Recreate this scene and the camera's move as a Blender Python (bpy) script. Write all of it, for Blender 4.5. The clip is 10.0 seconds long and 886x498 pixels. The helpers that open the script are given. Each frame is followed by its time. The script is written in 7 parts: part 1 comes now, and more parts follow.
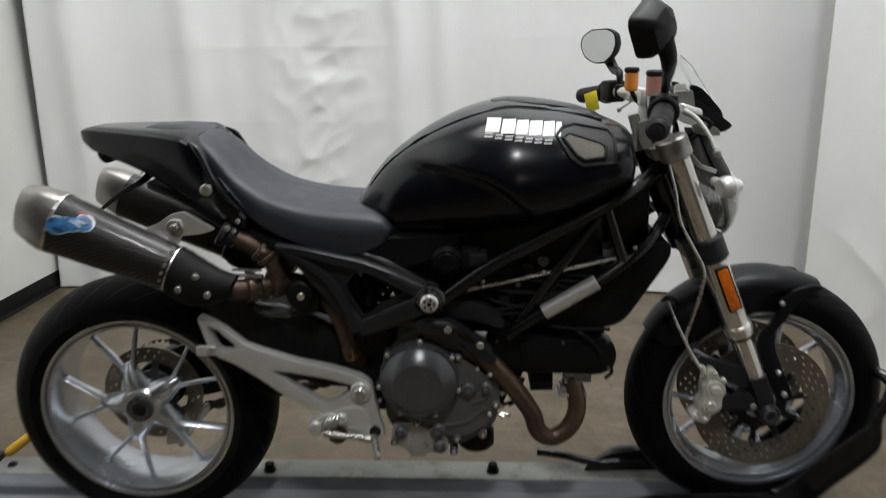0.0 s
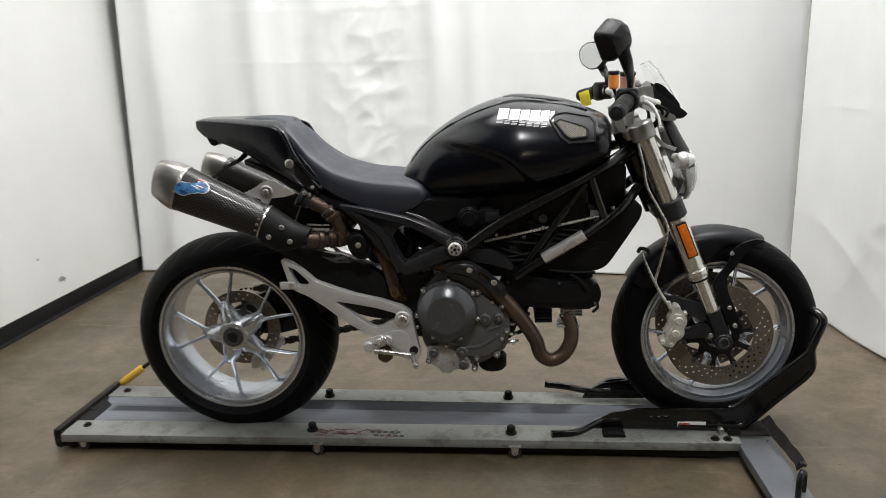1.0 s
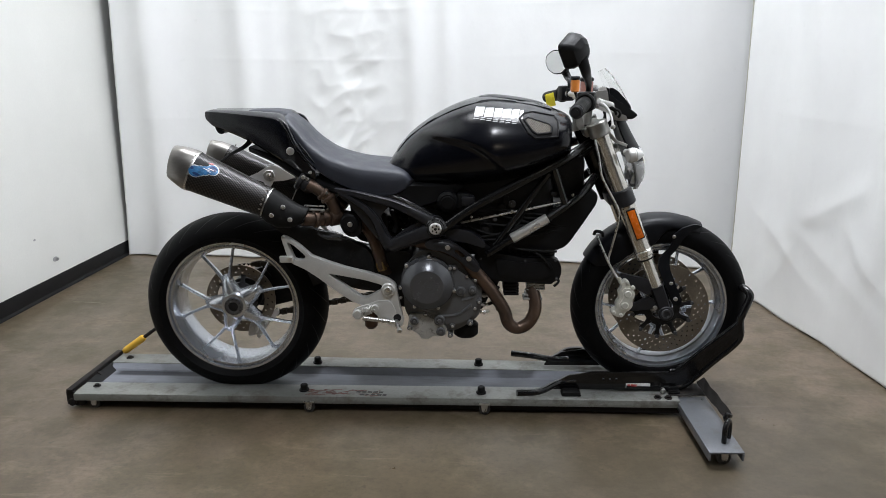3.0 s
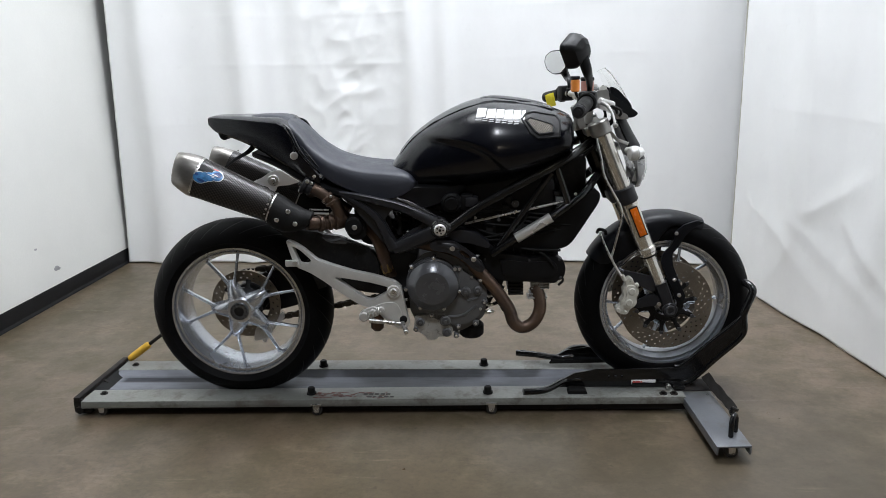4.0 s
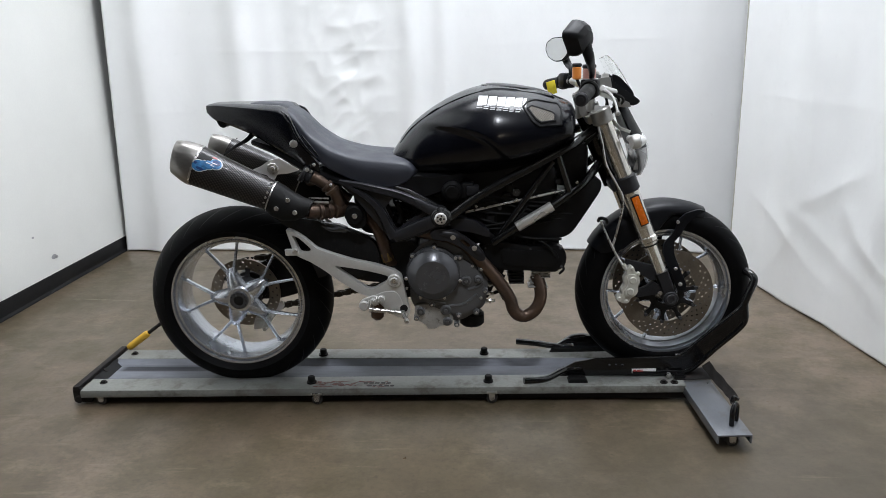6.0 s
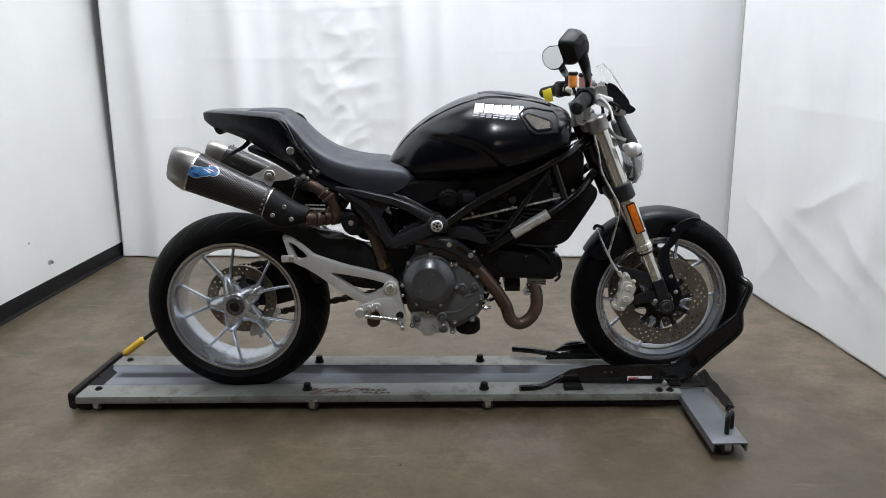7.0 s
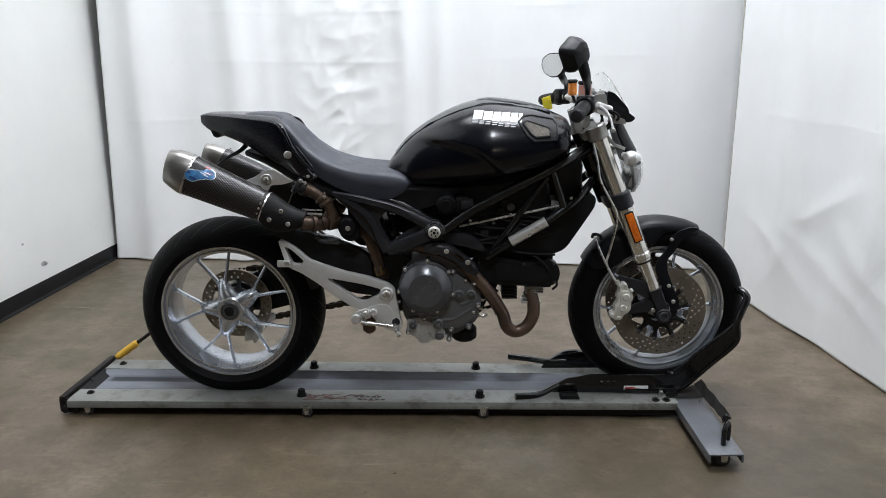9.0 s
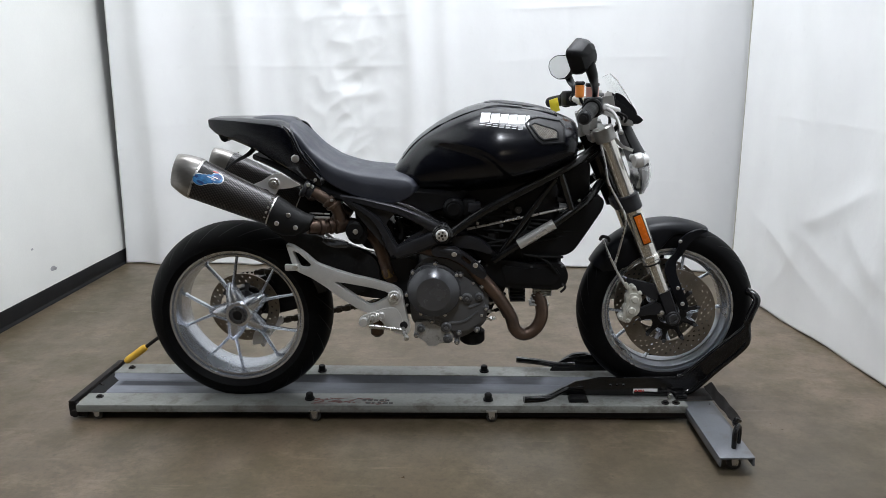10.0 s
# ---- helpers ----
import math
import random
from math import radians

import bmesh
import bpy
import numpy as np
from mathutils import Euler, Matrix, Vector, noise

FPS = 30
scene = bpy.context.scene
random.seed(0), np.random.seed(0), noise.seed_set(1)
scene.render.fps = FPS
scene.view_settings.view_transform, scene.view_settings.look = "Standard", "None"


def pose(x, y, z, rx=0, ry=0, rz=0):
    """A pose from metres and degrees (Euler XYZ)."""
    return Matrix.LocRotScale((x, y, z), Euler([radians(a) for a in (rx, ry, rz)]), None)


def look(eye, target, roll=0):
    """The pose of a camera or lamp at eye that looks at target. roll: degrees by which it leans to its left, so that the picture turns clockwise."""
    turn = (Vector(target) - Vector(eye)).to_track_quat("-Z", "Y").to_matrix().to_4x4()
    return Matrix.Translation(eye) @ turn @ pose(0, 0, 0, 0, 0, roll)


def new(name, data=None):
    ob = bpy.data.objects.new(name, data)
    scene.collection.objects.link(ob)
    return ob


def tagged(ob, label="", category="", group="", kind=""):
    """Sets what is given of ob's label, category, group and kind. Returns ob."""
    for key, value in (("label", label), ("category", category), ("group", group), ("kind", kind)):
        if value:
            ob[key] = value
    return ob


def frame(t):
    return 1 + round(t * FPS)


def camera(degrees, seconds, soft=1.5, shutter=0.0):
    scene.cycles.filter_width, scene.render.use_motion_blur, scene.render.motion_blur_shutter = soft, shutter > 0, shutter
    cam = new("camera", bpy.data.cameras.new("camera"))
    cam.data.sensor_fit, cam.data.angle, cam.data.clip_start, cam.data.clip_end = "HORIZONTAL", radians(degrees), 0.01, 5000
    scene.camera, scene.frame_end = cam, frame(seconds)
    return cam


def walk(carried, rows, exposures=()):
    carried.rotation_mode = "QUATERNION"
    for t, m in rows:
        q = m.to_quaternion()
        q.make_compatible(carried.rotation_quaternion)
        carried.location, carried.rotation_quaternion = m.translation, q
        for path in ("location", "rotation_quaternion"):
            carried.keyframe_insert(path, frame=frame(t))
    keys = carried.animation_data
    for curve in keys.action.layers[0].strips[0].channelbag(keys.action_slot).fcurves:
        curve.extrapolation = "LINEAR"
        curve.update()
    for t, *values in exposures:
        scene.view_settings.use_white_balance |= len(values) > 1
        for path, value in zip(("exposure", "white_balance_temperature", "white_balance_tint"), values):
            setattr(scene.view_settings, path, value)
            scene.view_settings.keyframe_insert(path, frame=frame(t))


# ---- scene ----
cam = camera(62.3, 10.0, soft=0.8, shutter=0.5)
PATH = [
    (0, (0.099, -1.567, 1.169), (-0.033, 0.352, 0.624), -1.6),
    (0.5, (0.075, -1.862, 1.147), (-0.029, 0.05, 0.569), -1.9),
    (1, (0.175, -2.073, 1.149), (-0.063, -0.151, 0.651), -2.2),
    (1.5, (0.23, -2.232, 1.172), (-0.066, -0.312, 0.697), -3.1),
    (2, (0.131, -2.325, 1.157), (-0.023, -0.396, 0.653), -1.7),
    (2.5, (0.166, -2.355, 1.163), (0.018, -0.426, 0.657), -0.3),
    (4, (0.128, -2.386, 1.166), (-0.002, -0.454, 0.667), -1.7),
    (4.5, (0.125, -2.38, 1.167), (-0.003, -0.451, 0.654), -1.5),
    (5, (0.118, -2.377, 1.167), (-0.017, -0.453, 0.639), -1.3),
    (5.5, (0.116, -2.373, 1.167), (-0.01, -0.45, 0.631), -1.7),
    (7, (0.12, -2.378, 1.17), (0.005, -0.449, 0.655), -1.4),
    (7.5, (0.117, -2.377, 1.17), (0.005, -0.446, 0.662), -1.3),
    (8, (0.114, -2.369, 1.17), (0.008, -0.438, 0.663), -1.0),
    (8.5, (0.114, -2.362, 1.171), (0.019, -0.43, 0.663), -1.2),
    (9, (0.113, -2.364, 1.172), (0.011, -0.431, 0.67), -0.6),
    (9.5, (0.112, -2.364, 1.168), (-0.004, -0.429, 0.675), -0.9),
    (10, (0.113, -2.36, 1.17), (-0.01, -0.426, 0.677), -1.0),
]
walk(cam, [(t, look(eye, target, roll)) for t, eye, target, roll in PATH], exposures=[(0.0, -0.47, 6800, 10), (0.5, 0.01, 6900, 10), (1.0, 0.02, 6900, 10), (1.5, 0.04, 6800, 10), (2.5, 0.0, 6550, 11), (4.0, 0.0, 6420, 11), (10.0, 0.0, 6380, 11)])

# ---------------------------------------------------------------- world and lamps
world = bpy.data.worlds.new("world")
scene.world = world
world.use_nodes = True
world.node_tree.nodes["Background"].inputs["Color"].default_value = (0.9, 0.95, 1.0, 1)
world.node_tree.nodes["Background"].inputs["Strength"].default_value = 0.05

CEIL = 4.6
# ceiling lamps: kind, place, size along x and y, watts, colour
LAMPS = [("round", 0.72, 0.35, 1.60, 1.60, 139, (0.905, 0.945, 1.0)), ("round", -0.85, 0.45, 1.60, 1.60, 38, (0.905, 0.945, 1.0)),
         ("round", 0.20, -2.70, 0.46, 0.46, 104, (0.905, 0.945, 1.0)), ("round", 1.34, -10.85, 0.90, 0.90, 52, (1.0, 0.86, 0.66))]
for lamp_kind, fx, fy, fw, fl, watts, tone in LAMPS:
    lamp = bpy.data.lights.new("ceiling_lamp", "AREA")
    lamp.shape = "DISK" if lamp_kind == "round" else "RECTANGLE"
    lamp.size, lamp.size_y, lamp.energy, lamp.color = fw, fl, watts, tone
    new("ceiling_lamp", lamp).matrix_world = pose(fx, fy, CEIL - 0.10)

# ---------------------------------------------------------------- materials
def node(nt, kind, **values):
    n = nt.nodes.new(kind)
    for key, value in values.items():
        if key in n.inputs:
            n.inputs[key].default_value = value
    return n


def blend(nt, fac, a, b, mode="MIX"):
    """A colour mix; a and b are colours or sockets, fac a number or socket."""
    m = nt.nodes.new("ShaderNodeMix")
    m.data_type, m.blend_type = "RGBA", mode
    for sock, value in ((m.inputs[0], fac), (m.inputs[6], a), (m.inputs[7], b)):
        if isinstance(value, bpy.types.NodeSocket):
            nt.links.new(value, sock)
        else:
            sock.default_value = value if isinstance(value, (int, float)) else (*value[:3], 1)
    return m.outputs[2]


def ramp(nt, source, low, high, a=0.0, b=1.0):
    n = nt.nodes.new("ShaderNodeMapRange")
    n.inputs[1].default_value, n.inputs[2].default_value, n.inputs[3].default_value, n.inputs[4].default_value = low, high, a, b
    nt.links.new(source, n.inputs[0])
    return n.outputs[0]


def noise_at(nt, scale, detail=4, rough=0.55, stretch=(1, 1, 1)):
    co = nt.nodes.new("ShaderNodeTexCoord")
    mp = nt.nodes.new("ShaderNodeMapping")
    mp.inputs["Scale"].default_value = stretch
    nt.links.new(co.outputs["Object"], mp.inputs["Vector"])
    n = node(nt, "ShaderNodeTexNoise", Scale=scale, Detail=detail, Roughness=rough)
    nt.links.new(mp.outputs["Vector"], n.inputs["Vector"])
    return n.outputs["Fac"]


def start(name):
    m = bpy.data.materials.new(name)
    m.use_nodes = True
    nt = m.node_tree
    return m, nt, nt.nodes["Principled BSDF"]


def bump(nt, bsdf, height, strength, dist=0.002):
    b = node(nt, "ShaderNodeBump", Strength=strength, Distance=dist)
    nt.links.new(height, b.inputs["Height"])
    nt.links.new(b.outputs["Normal"], bsdf.inputs["Normal"])


def surface(name, color, rough=0.5, metal=0.0, vary=0.25, scale=14.0, relief=0.15, fine=180.0, dirt=None, coat=0.0, grain=(1, 1, 1), gloss=0.5, spread=0.54):
    """Paint, plastic or metal with wear at two scales: broad patches and fine grain."""
    m, nt, bsdf = start(name)
    big = noise_at(nt, scale, 5, 0.6, grain)
    small = noise_at(nt, fine, 3, 0.6, grain)
    dark = tuple(c * (1 - vary) for c in color)
    light = tuple(min(1.0, c * (1 + 0.6 * vary) + 0.002) for c in color)
    col = blend(nt, ramp(nt, big, 0.3, 0.7), dark, light)
    col = blend(nt, ramp(nt, small, 0.35, 0.75, 0.0, 0.35), col, tuple(c * (1 - vary) for c in dark))
    if dirt:
        col = blend(nt, ramp(nt, noise_at(nt, scale * 2.7, 6, 0.7), spread, spread + 0.14, 0.0, 0.75), col, dirt)
    nt.links.new(col, bsdf.inputs["Base Color"])
    nt.links.new(ramp(nt, big, 0.25, 0.75, max(0.03, rough * 0.8), min(1.0, rough * 1.25)), bsdf.inputs["Roughness"])
    bsdf.inputs["Metallic"].default_value = metal
    bsdf.inputs["Specular IOR Level"].default_value = gloss
    bsdf.inputs["Coat Weight"].default_value = coat
    bsdf.inputs["Coat Roughness"].default_value = 0.12
    bump(nt, bsdf, small, relief, 0.0006)
    return m


def concrete_floor():
    m, nt, bsdf = start("sealed_concrete")
    a, b, c = noise_at(nt, 1.0, 7, 0.62), noise_at(nt, 4.5, 8, 0.70), noise_at(nt, 60, 4, 0.7)
    col = blend(nt, ramp(nt, a, 0.38, 0.62), (0.091, 0.067, 0.041), (0.157, 0.118, 0.081))
    col = blend(nt, ramp(nt, noise_at(nt, 0.55, 5, 0.6), 0.46, 0.60, 0.0, 0.7), col, (0.081, 0.065, 0.038))
    col = blend(nt, ramp(nt, b, 0.47, 0.58, 0.0, 0.62), col, (0.066, 0.053, 0.026))
    col = blend(nt, ramp(nt, noise_at(nt, 2.6, 9, 0.74, (1, 1.8, 1)), 0.54, 0.63, 0.0, 0.6), col, (0.187, 0.144, 0.103))
    col = blend(nt, ramp(nt, noise_at(nt, 14, 7, 0.74), 0.50, 0.64, 0.0, 0.5), col, (0.058, 0.044, 0.026))
    col = blend(nt, ramp(nt, noise_at(nt, 8, 7, 0.72), 0.56, 0.66, 0.0, 0.35), col, (0.166, 0.131, 0.091))
    # shade painted into the colour: ragged dark patch towards the side curtain
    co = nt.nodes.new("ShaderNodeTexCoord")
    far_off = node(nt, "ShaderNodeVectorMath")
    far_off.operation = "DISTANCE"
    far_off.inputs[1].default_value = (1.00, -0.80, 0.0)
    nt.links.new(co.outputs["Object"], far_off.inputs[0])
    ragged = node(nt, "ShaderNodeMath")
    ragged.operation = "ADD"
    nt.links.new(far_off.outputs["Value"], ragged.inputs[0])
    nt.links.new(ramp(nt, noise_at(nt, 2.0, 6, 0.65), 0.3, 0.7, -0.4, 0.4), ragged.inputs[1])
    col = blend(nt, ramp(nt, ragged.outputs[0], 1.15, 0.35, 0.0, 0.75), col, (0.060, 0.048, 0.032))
    # long pale scrape marks and a few dark drips
    col = blend(nt, ramp(nt, noise_at(nt, 3.2, 8, 0.7, (0.5, 5, 1)), 0.60, 0.67, 0.0, 0.45), col, (0.200, 0.162, 0.119))
    col = blend(nt, ramp(nt, noise_at(nt, 26, 3, 0.5), 0.68, 0.74, 0.0, 0.6), col, (0.042, 0.032, 0.020))
    col = blend(nt, ramp(nt, c, 0.48, 0.75, 0.0, 0.6), col, (0.047, 0.035, 0.023))
    nt.links.new(col, bsdf.inputs["Base Color"])
    nt.links.new(ramp(nt, b, 0.3, 0.7, 0.26, 0.48), bsdf.inputs["Roughness"])
    bump(nt, bsdf, noise_at(nt, 12, 7, 0.72), 0.18, 0.004)
    return m


def curtain_vinyl():
    m, nt, bsdf = start("white_vinyl_sheet")
    a, b = noise_at(nt, 2.2, 6, 0.65, (1, 1, 0.6)), noise_at(nt, 16, 5, 0.7)
    col = blend(nt, ramp(nt, a, 0.35, 0.7), (0.82, 0.83, 0.83), (0.87, 0.88, 0.88))
    col = blend(nt, ramp(nt, b, 0.62, 0.8, 0.0, 0.25), col, (0.66, 0.67, 0.65))
    nt.links.new(col, bsdf.inputs["Base Color"])
    nt.links.new(ramp(nt, b, 0.3, 0.7, 0.32, 0.5), bsdf.inputs["Roughness"])
    # crumpled patches, absent where the sheet hangs smooth
    mask = ramp(nt, noise_at(nt, 1.3, 3, 0.5), 0.47, 0.62)
    crumple = node(nt, "ShaderNodeMath")
    crumple.operation = "MULTIPLY"
    nt.links.new(mask, crumple.inputs[0])
    nt.links.new(noise_at(nt, 7.5, 5, 0.55, (1, 1, 0.8)), crumple.inputs[1])
    bump(nt, bsdf, crumple.outputs[0], 0.16, 0.02)
    return m


def carbon_fibre():
    m, nt, bsdf = start("carbon_fibre")
    co = nt.nodes.new("ShaderNodeTexCoord")
    waves = []
    for turn in (-14, 58):
        mp = nt.nodes.new("ShaderNodeMapping")
        mp.inputs["Rotation"].default_value = (0, radians(turn), 0)
        nt.links.new(co.outputs["Object"], mp.inputs["Vector"])
        w = node(nt, "ShaderNodeTexWave", Scale=62.0, Distortion=0.9, Detail=2.0)
        w.wave_type, w.bands_direction = "BANDS", "DIAGONAL"
        nt.links.new(mp.outputs["Vector"], w.inputs["Vector"])
        waves.append(w.outputs["Fac"])
    weave = nt.nodes.new("ShaderNodeMath")
    weave.operation = "MULTIPLY_ADD"
    weave.inputs[1].default_value = 0.70
    nt.links.new(waves[1], weave.inputs[0]), nt.links.new(waves[0], weave.inputs[2])
    col = blend(nt, ramp(nt, weave.outputs[0], 0.55, 1.50), (0.0022, 0.0021, 0.0021), (0.040, 0.035, 0.033))
    nt.links.new(col, bsdf.inputs["Base Color"])
    bsdf.inputs["Roughness"].default_value = 0.34
    bsdf.inputs["Specular IOR Level"].default_value = 0.32
    bsdf.inputs["Coat Weight"].default_value, bsdf.inputs["Coat Roughness"].default_value = 0.22, 0.12
    bump(nt, bsdf, weave.outputs[0], 0.5, 0.0008)
    return m


def tyre_rubber():
    m, nt, bsdf = start("tyre_rubber")
    a, b = noise_at(nt, 9, 5, 0.6), noise_at(nt, 220, 3, 0.6)
    col = blend(nt, ramp(nt, a, 0.3, 0.7), (0.0024, 0.0024, 0.0028), (0.0046, 0.0046, 0.0050))
    col = blend(nt, ramp(nt, noise_at(nt, 22, 6, 0.7), 0.6, 0.75, 0.0, 0.35), col, (0.020, 0.019, 0.018))
    nt.links.new(col, bsdf.inputs["Base Color"])
    nt.links.new(ramp(nt, a, 0.3, 0.7, 0.42, 0.62), bsdf.inputs["Roughness"])
    bsdf.inputs["Specular IOR Level"].default_value = 0.08
    bump(nt, bsdf, b, 0.25, 0.0008)
    return m


def exhaust_steel(name="browned_steel", hot=(0.170, 0.112, 0.080), cool=(0.098, 0.074, 0.062)):
    m, nt, bsdf = start(name)
    a, b = noise_at(nt, 11, 5, 0.6), noise_at(nt, 70, 4, 0.65)
    col = blend(nt, ramp(nt, a, 0.35, 0.65), cool, hot)
    col = blend(nt, ramp(nt, b, 0.55, 0.75, 0.0, 0.5), col, (0.19, 0.155, 0.13))
    nt.links.new(col, bsdf.inputs["Base Color"])
    bsdf.inputs["Metallic"].default_value = 0.75
    nt.links.new(ramp(nt, b, 0.3, 0.7, 0.3, 0.52), bsdf.inputs["Roughness"])
    bump(nt, bsdf, b, 0.12, 0.0006)
    return m


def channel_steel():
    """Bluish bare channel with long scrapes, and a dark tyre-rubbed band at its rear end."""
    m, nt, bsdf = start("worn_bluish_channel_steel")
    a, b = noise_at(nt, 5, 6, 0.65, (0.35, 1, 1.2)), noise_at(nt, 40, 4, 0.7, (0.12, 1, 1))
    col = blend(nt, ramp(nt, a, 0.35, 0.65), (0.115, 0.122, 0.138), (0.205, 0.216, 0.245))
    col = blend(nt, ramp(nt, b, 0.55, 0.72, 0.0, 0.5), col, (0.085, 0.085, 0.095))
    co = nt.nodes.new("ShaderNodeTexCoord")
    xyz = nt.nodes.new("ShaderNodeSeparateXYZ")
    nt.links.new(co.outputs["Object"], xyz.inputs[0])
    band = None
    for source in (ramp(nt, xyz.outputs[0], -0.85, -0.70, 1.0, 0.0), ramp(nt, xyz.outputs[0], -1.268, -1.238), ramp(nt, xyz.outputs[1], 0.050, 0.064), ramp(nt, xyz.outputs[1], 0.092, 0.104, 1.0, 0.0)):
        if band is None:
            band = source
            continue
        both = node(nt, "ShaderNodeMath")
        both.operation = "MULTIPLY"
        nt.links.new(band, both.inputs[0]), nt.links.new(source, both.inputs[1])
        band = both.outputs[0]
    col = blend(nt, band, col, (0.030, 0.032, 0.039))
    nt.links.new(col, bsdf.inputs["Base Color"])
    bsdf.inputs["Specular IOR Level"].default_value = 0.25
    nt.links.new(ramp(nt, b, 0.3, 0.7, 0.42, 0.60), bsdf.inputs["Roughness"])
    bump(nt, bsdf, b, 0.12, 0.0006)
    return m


def glass(name, tint, rough=0.03):
    m, nt, bsdf = start(name)
    bsdf.inputs["Base Color"].default_value = (*tint, 1)
    bsdf.inputs["Transmission Weight"].default_value = 1.0
    bsdf.inputs["Roughness"].default_value = rough
    bsdf.inputs["IOR"].default_value = 1.12
    return m


def glow(name, color, strength):
    m, nt, bsdf = start(name)
    bsdf.inputs["Base Color"].default_value = (0.9, 0.9, 0.9, 1)
    bsdf.inputs["Emission Color"].default_value = (*color, 1)
    bsdf.inputs["Emission Strength"].default_value = strength
    return m


M_FLOOR = concrete_floor()
M_SHEET = curtain_vinyl()
M_WALL = surface("painted_wall", (0.735, 0.74, 0.71), 0.45, vary=0.04, scale=3, relief=0.08, fine=90)
M_CEIL = surface("ceiling_paint", (0.12, 0.12, 0.12), 0.8, vary=0.06, scale=3)
M_SHOP = surface("workshop_wall_paint", (0.10, 0.10, 0.10), 0.7, vary=0.15, scale=2)
M_COVE = surface("black_vinyl_base", (0.006, 0.006, 0.0065), 0.5, vary=0.3, scale=6, gloss=0.2)
M_BODY = surface("satin_black_paint", (0.0022, 0.0026, 0.0050), 0.20, vary=0.10, scale=7, relief=0.012, fine=400, gloss=0.41)
M_GLOSS = surface("gloss_black_paint", (0.0026, 0.0030, 0.0050), 0.10, vary=0.1, scale=9, relief=0.01, fine=400, gloss=0.6)
M_SEAT = surface("grey_seat_vinyl", (0.025, 0.028, 0.039), 0.50, vary=0.12, scale=20, relief=0.5, fine=420)
M_GUARD = surface("black_guard_paint", (0.0036, 0.0041, 0.0060), 0.40, vary=0.12, scale=10, relief=0.06, fine=300, gloss=0.2)
M_PLASTIC = surface("black_plastic", (0.0050, 0.0052, 0.0060), 0.46, vary=0.25, scale=18, relief=0.25, fine=260, gloss=0.22)
M_FRAME = surface("black_frame_enamel", (0.0040, 0.0040, 0.0046), 0.22, vary=0.2, scale=20, relief=0.05, gloss=0.6)
M_CAST = surface("black_cast_alloy", (0.0165, 0.0170, 0.0205), 0.38, vary=0.25, scale=25, relief=0.3, fine=240, gloss=0.42)
M_DARK = surface("grimy_black_metal", (0.0062, 0.0062, 0.0068), 0.5, vary=0.4, scale=25, dirt=(0.018, 0.016, 0.015), gloss=0.30)
M_ENGINE = surface("grey_engine_paint", (0.135, 0.138, 0.143), 0.40, metal=0.35, vary=0.15, scale=18, relief=0.25, fine=200)
M_CASE = surface("bare_engine_alloy", (0.50, 0.50, 0.485), 0.40, metal=0.45, vary=0.22, scale=24, relief=0.3, dirt=(0.10, 0.09, 0.08))
M_LAMPGREY = surface("light_grey_lamp_bowl", (0.33, 0.33, 0.33), 0.25, metal=0.5, vary=0.08)
M_COVER = surface("dark_grey_cover_paint", (0.105, 0.108, 0.116), 0.25, metal=0.45, vary=0.12, scale=14, relief=0.12)
M_ALLOY = surface("bare_cast_alloy", (0.64, 0.635, 0.615), 0.34, metal=0.36, vary=0.10, scale=22, relief=0.25)
M_WHEEL = surface("silver_wheel_paint", (0.60, 0.63, 0.68), 0.26, metal=0.86, vary=0.02, scale=1.6, relief=0.0)
M_CHAMP = surface("champagne_fork_anodising", (0.76, 0.735, 0.68), 0.20, metal=0.85, vary=0.06, scale=10, relief=0.04, grain=(1, 1, 0.2))
M_SLEEVE = surface("bare_alloy_sleeve", (0.82, 0.81, 0.79), 0.28, metal=0.72, vary=0.03, scale=3, relief=0.05)
M_CALIPER = surface("pale_gold_caliper_paint", (0.66, 0.65, 0.58), 0.35, metal=0.2, vary=0.1, scale=30, relief=0.15)
M_STEEL = surface("bright_fastener_steel", (0.62, 0.61, 0.59), 0.28, metal=0.9, vary=0.15, scale=40)
M_TIP = surface("brushed_titanium", (0.34, 0.325, 0.305), 0.3, metal=0.9, vary=0.2, scale=9, relief=0.1, grain=(0.3, 1, 1))
M_DISC = surface("worn_disc_steel", (0.235, 0.205, 0.165), 0.34, metal=0.7, vary=0.22, scale=16, relief=0.1)
M_PIPE = exhaust_steel()
M_PIPE2 = exhaust_steel("dull_brown_steel", (0.13, 0.085, 0.06), (0.07, 0.048, 0.038))
M_BRASS = surface("brass_fitting", (0.30, 0.19, 0.07), 0.4, metal=0.7)
M_CARBON = carbon_fibre()
M_TYRE = tyre_rubber()
M_RUBBER = surface("black_rubber", (0.005, 0.005, 0.005), 0.62, vary=0.25, scale=30, relief=0.4, fine=300, gloss=0.22)
M_DECK = surface("scuffed_grey_dolly_paint", (0.250, 0.258, 0.240), 0.40, metal=0.25, vary=0.30, scale=5, relief=0.12, dirt=(0.120, 0.105, 0.092), grain=(0.45, 1, 1), spread=0.51)
M_FOOT = surface("bluish_grey_foot_paint", (0.150, 0.158, 0.172), 0.34, metal=0.25, vary=0.2, scale=6, relief=0.1, dirt=(0.11, 0.105, 0.10))
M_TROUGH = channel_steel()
M_UNDER = surface("rusty_black_steel", (0.011, 0.0095, 0.009), 0.6, vary=0.4, scale=20, dirt=(0.034, 0.022, 0.016), gloss=0.22)
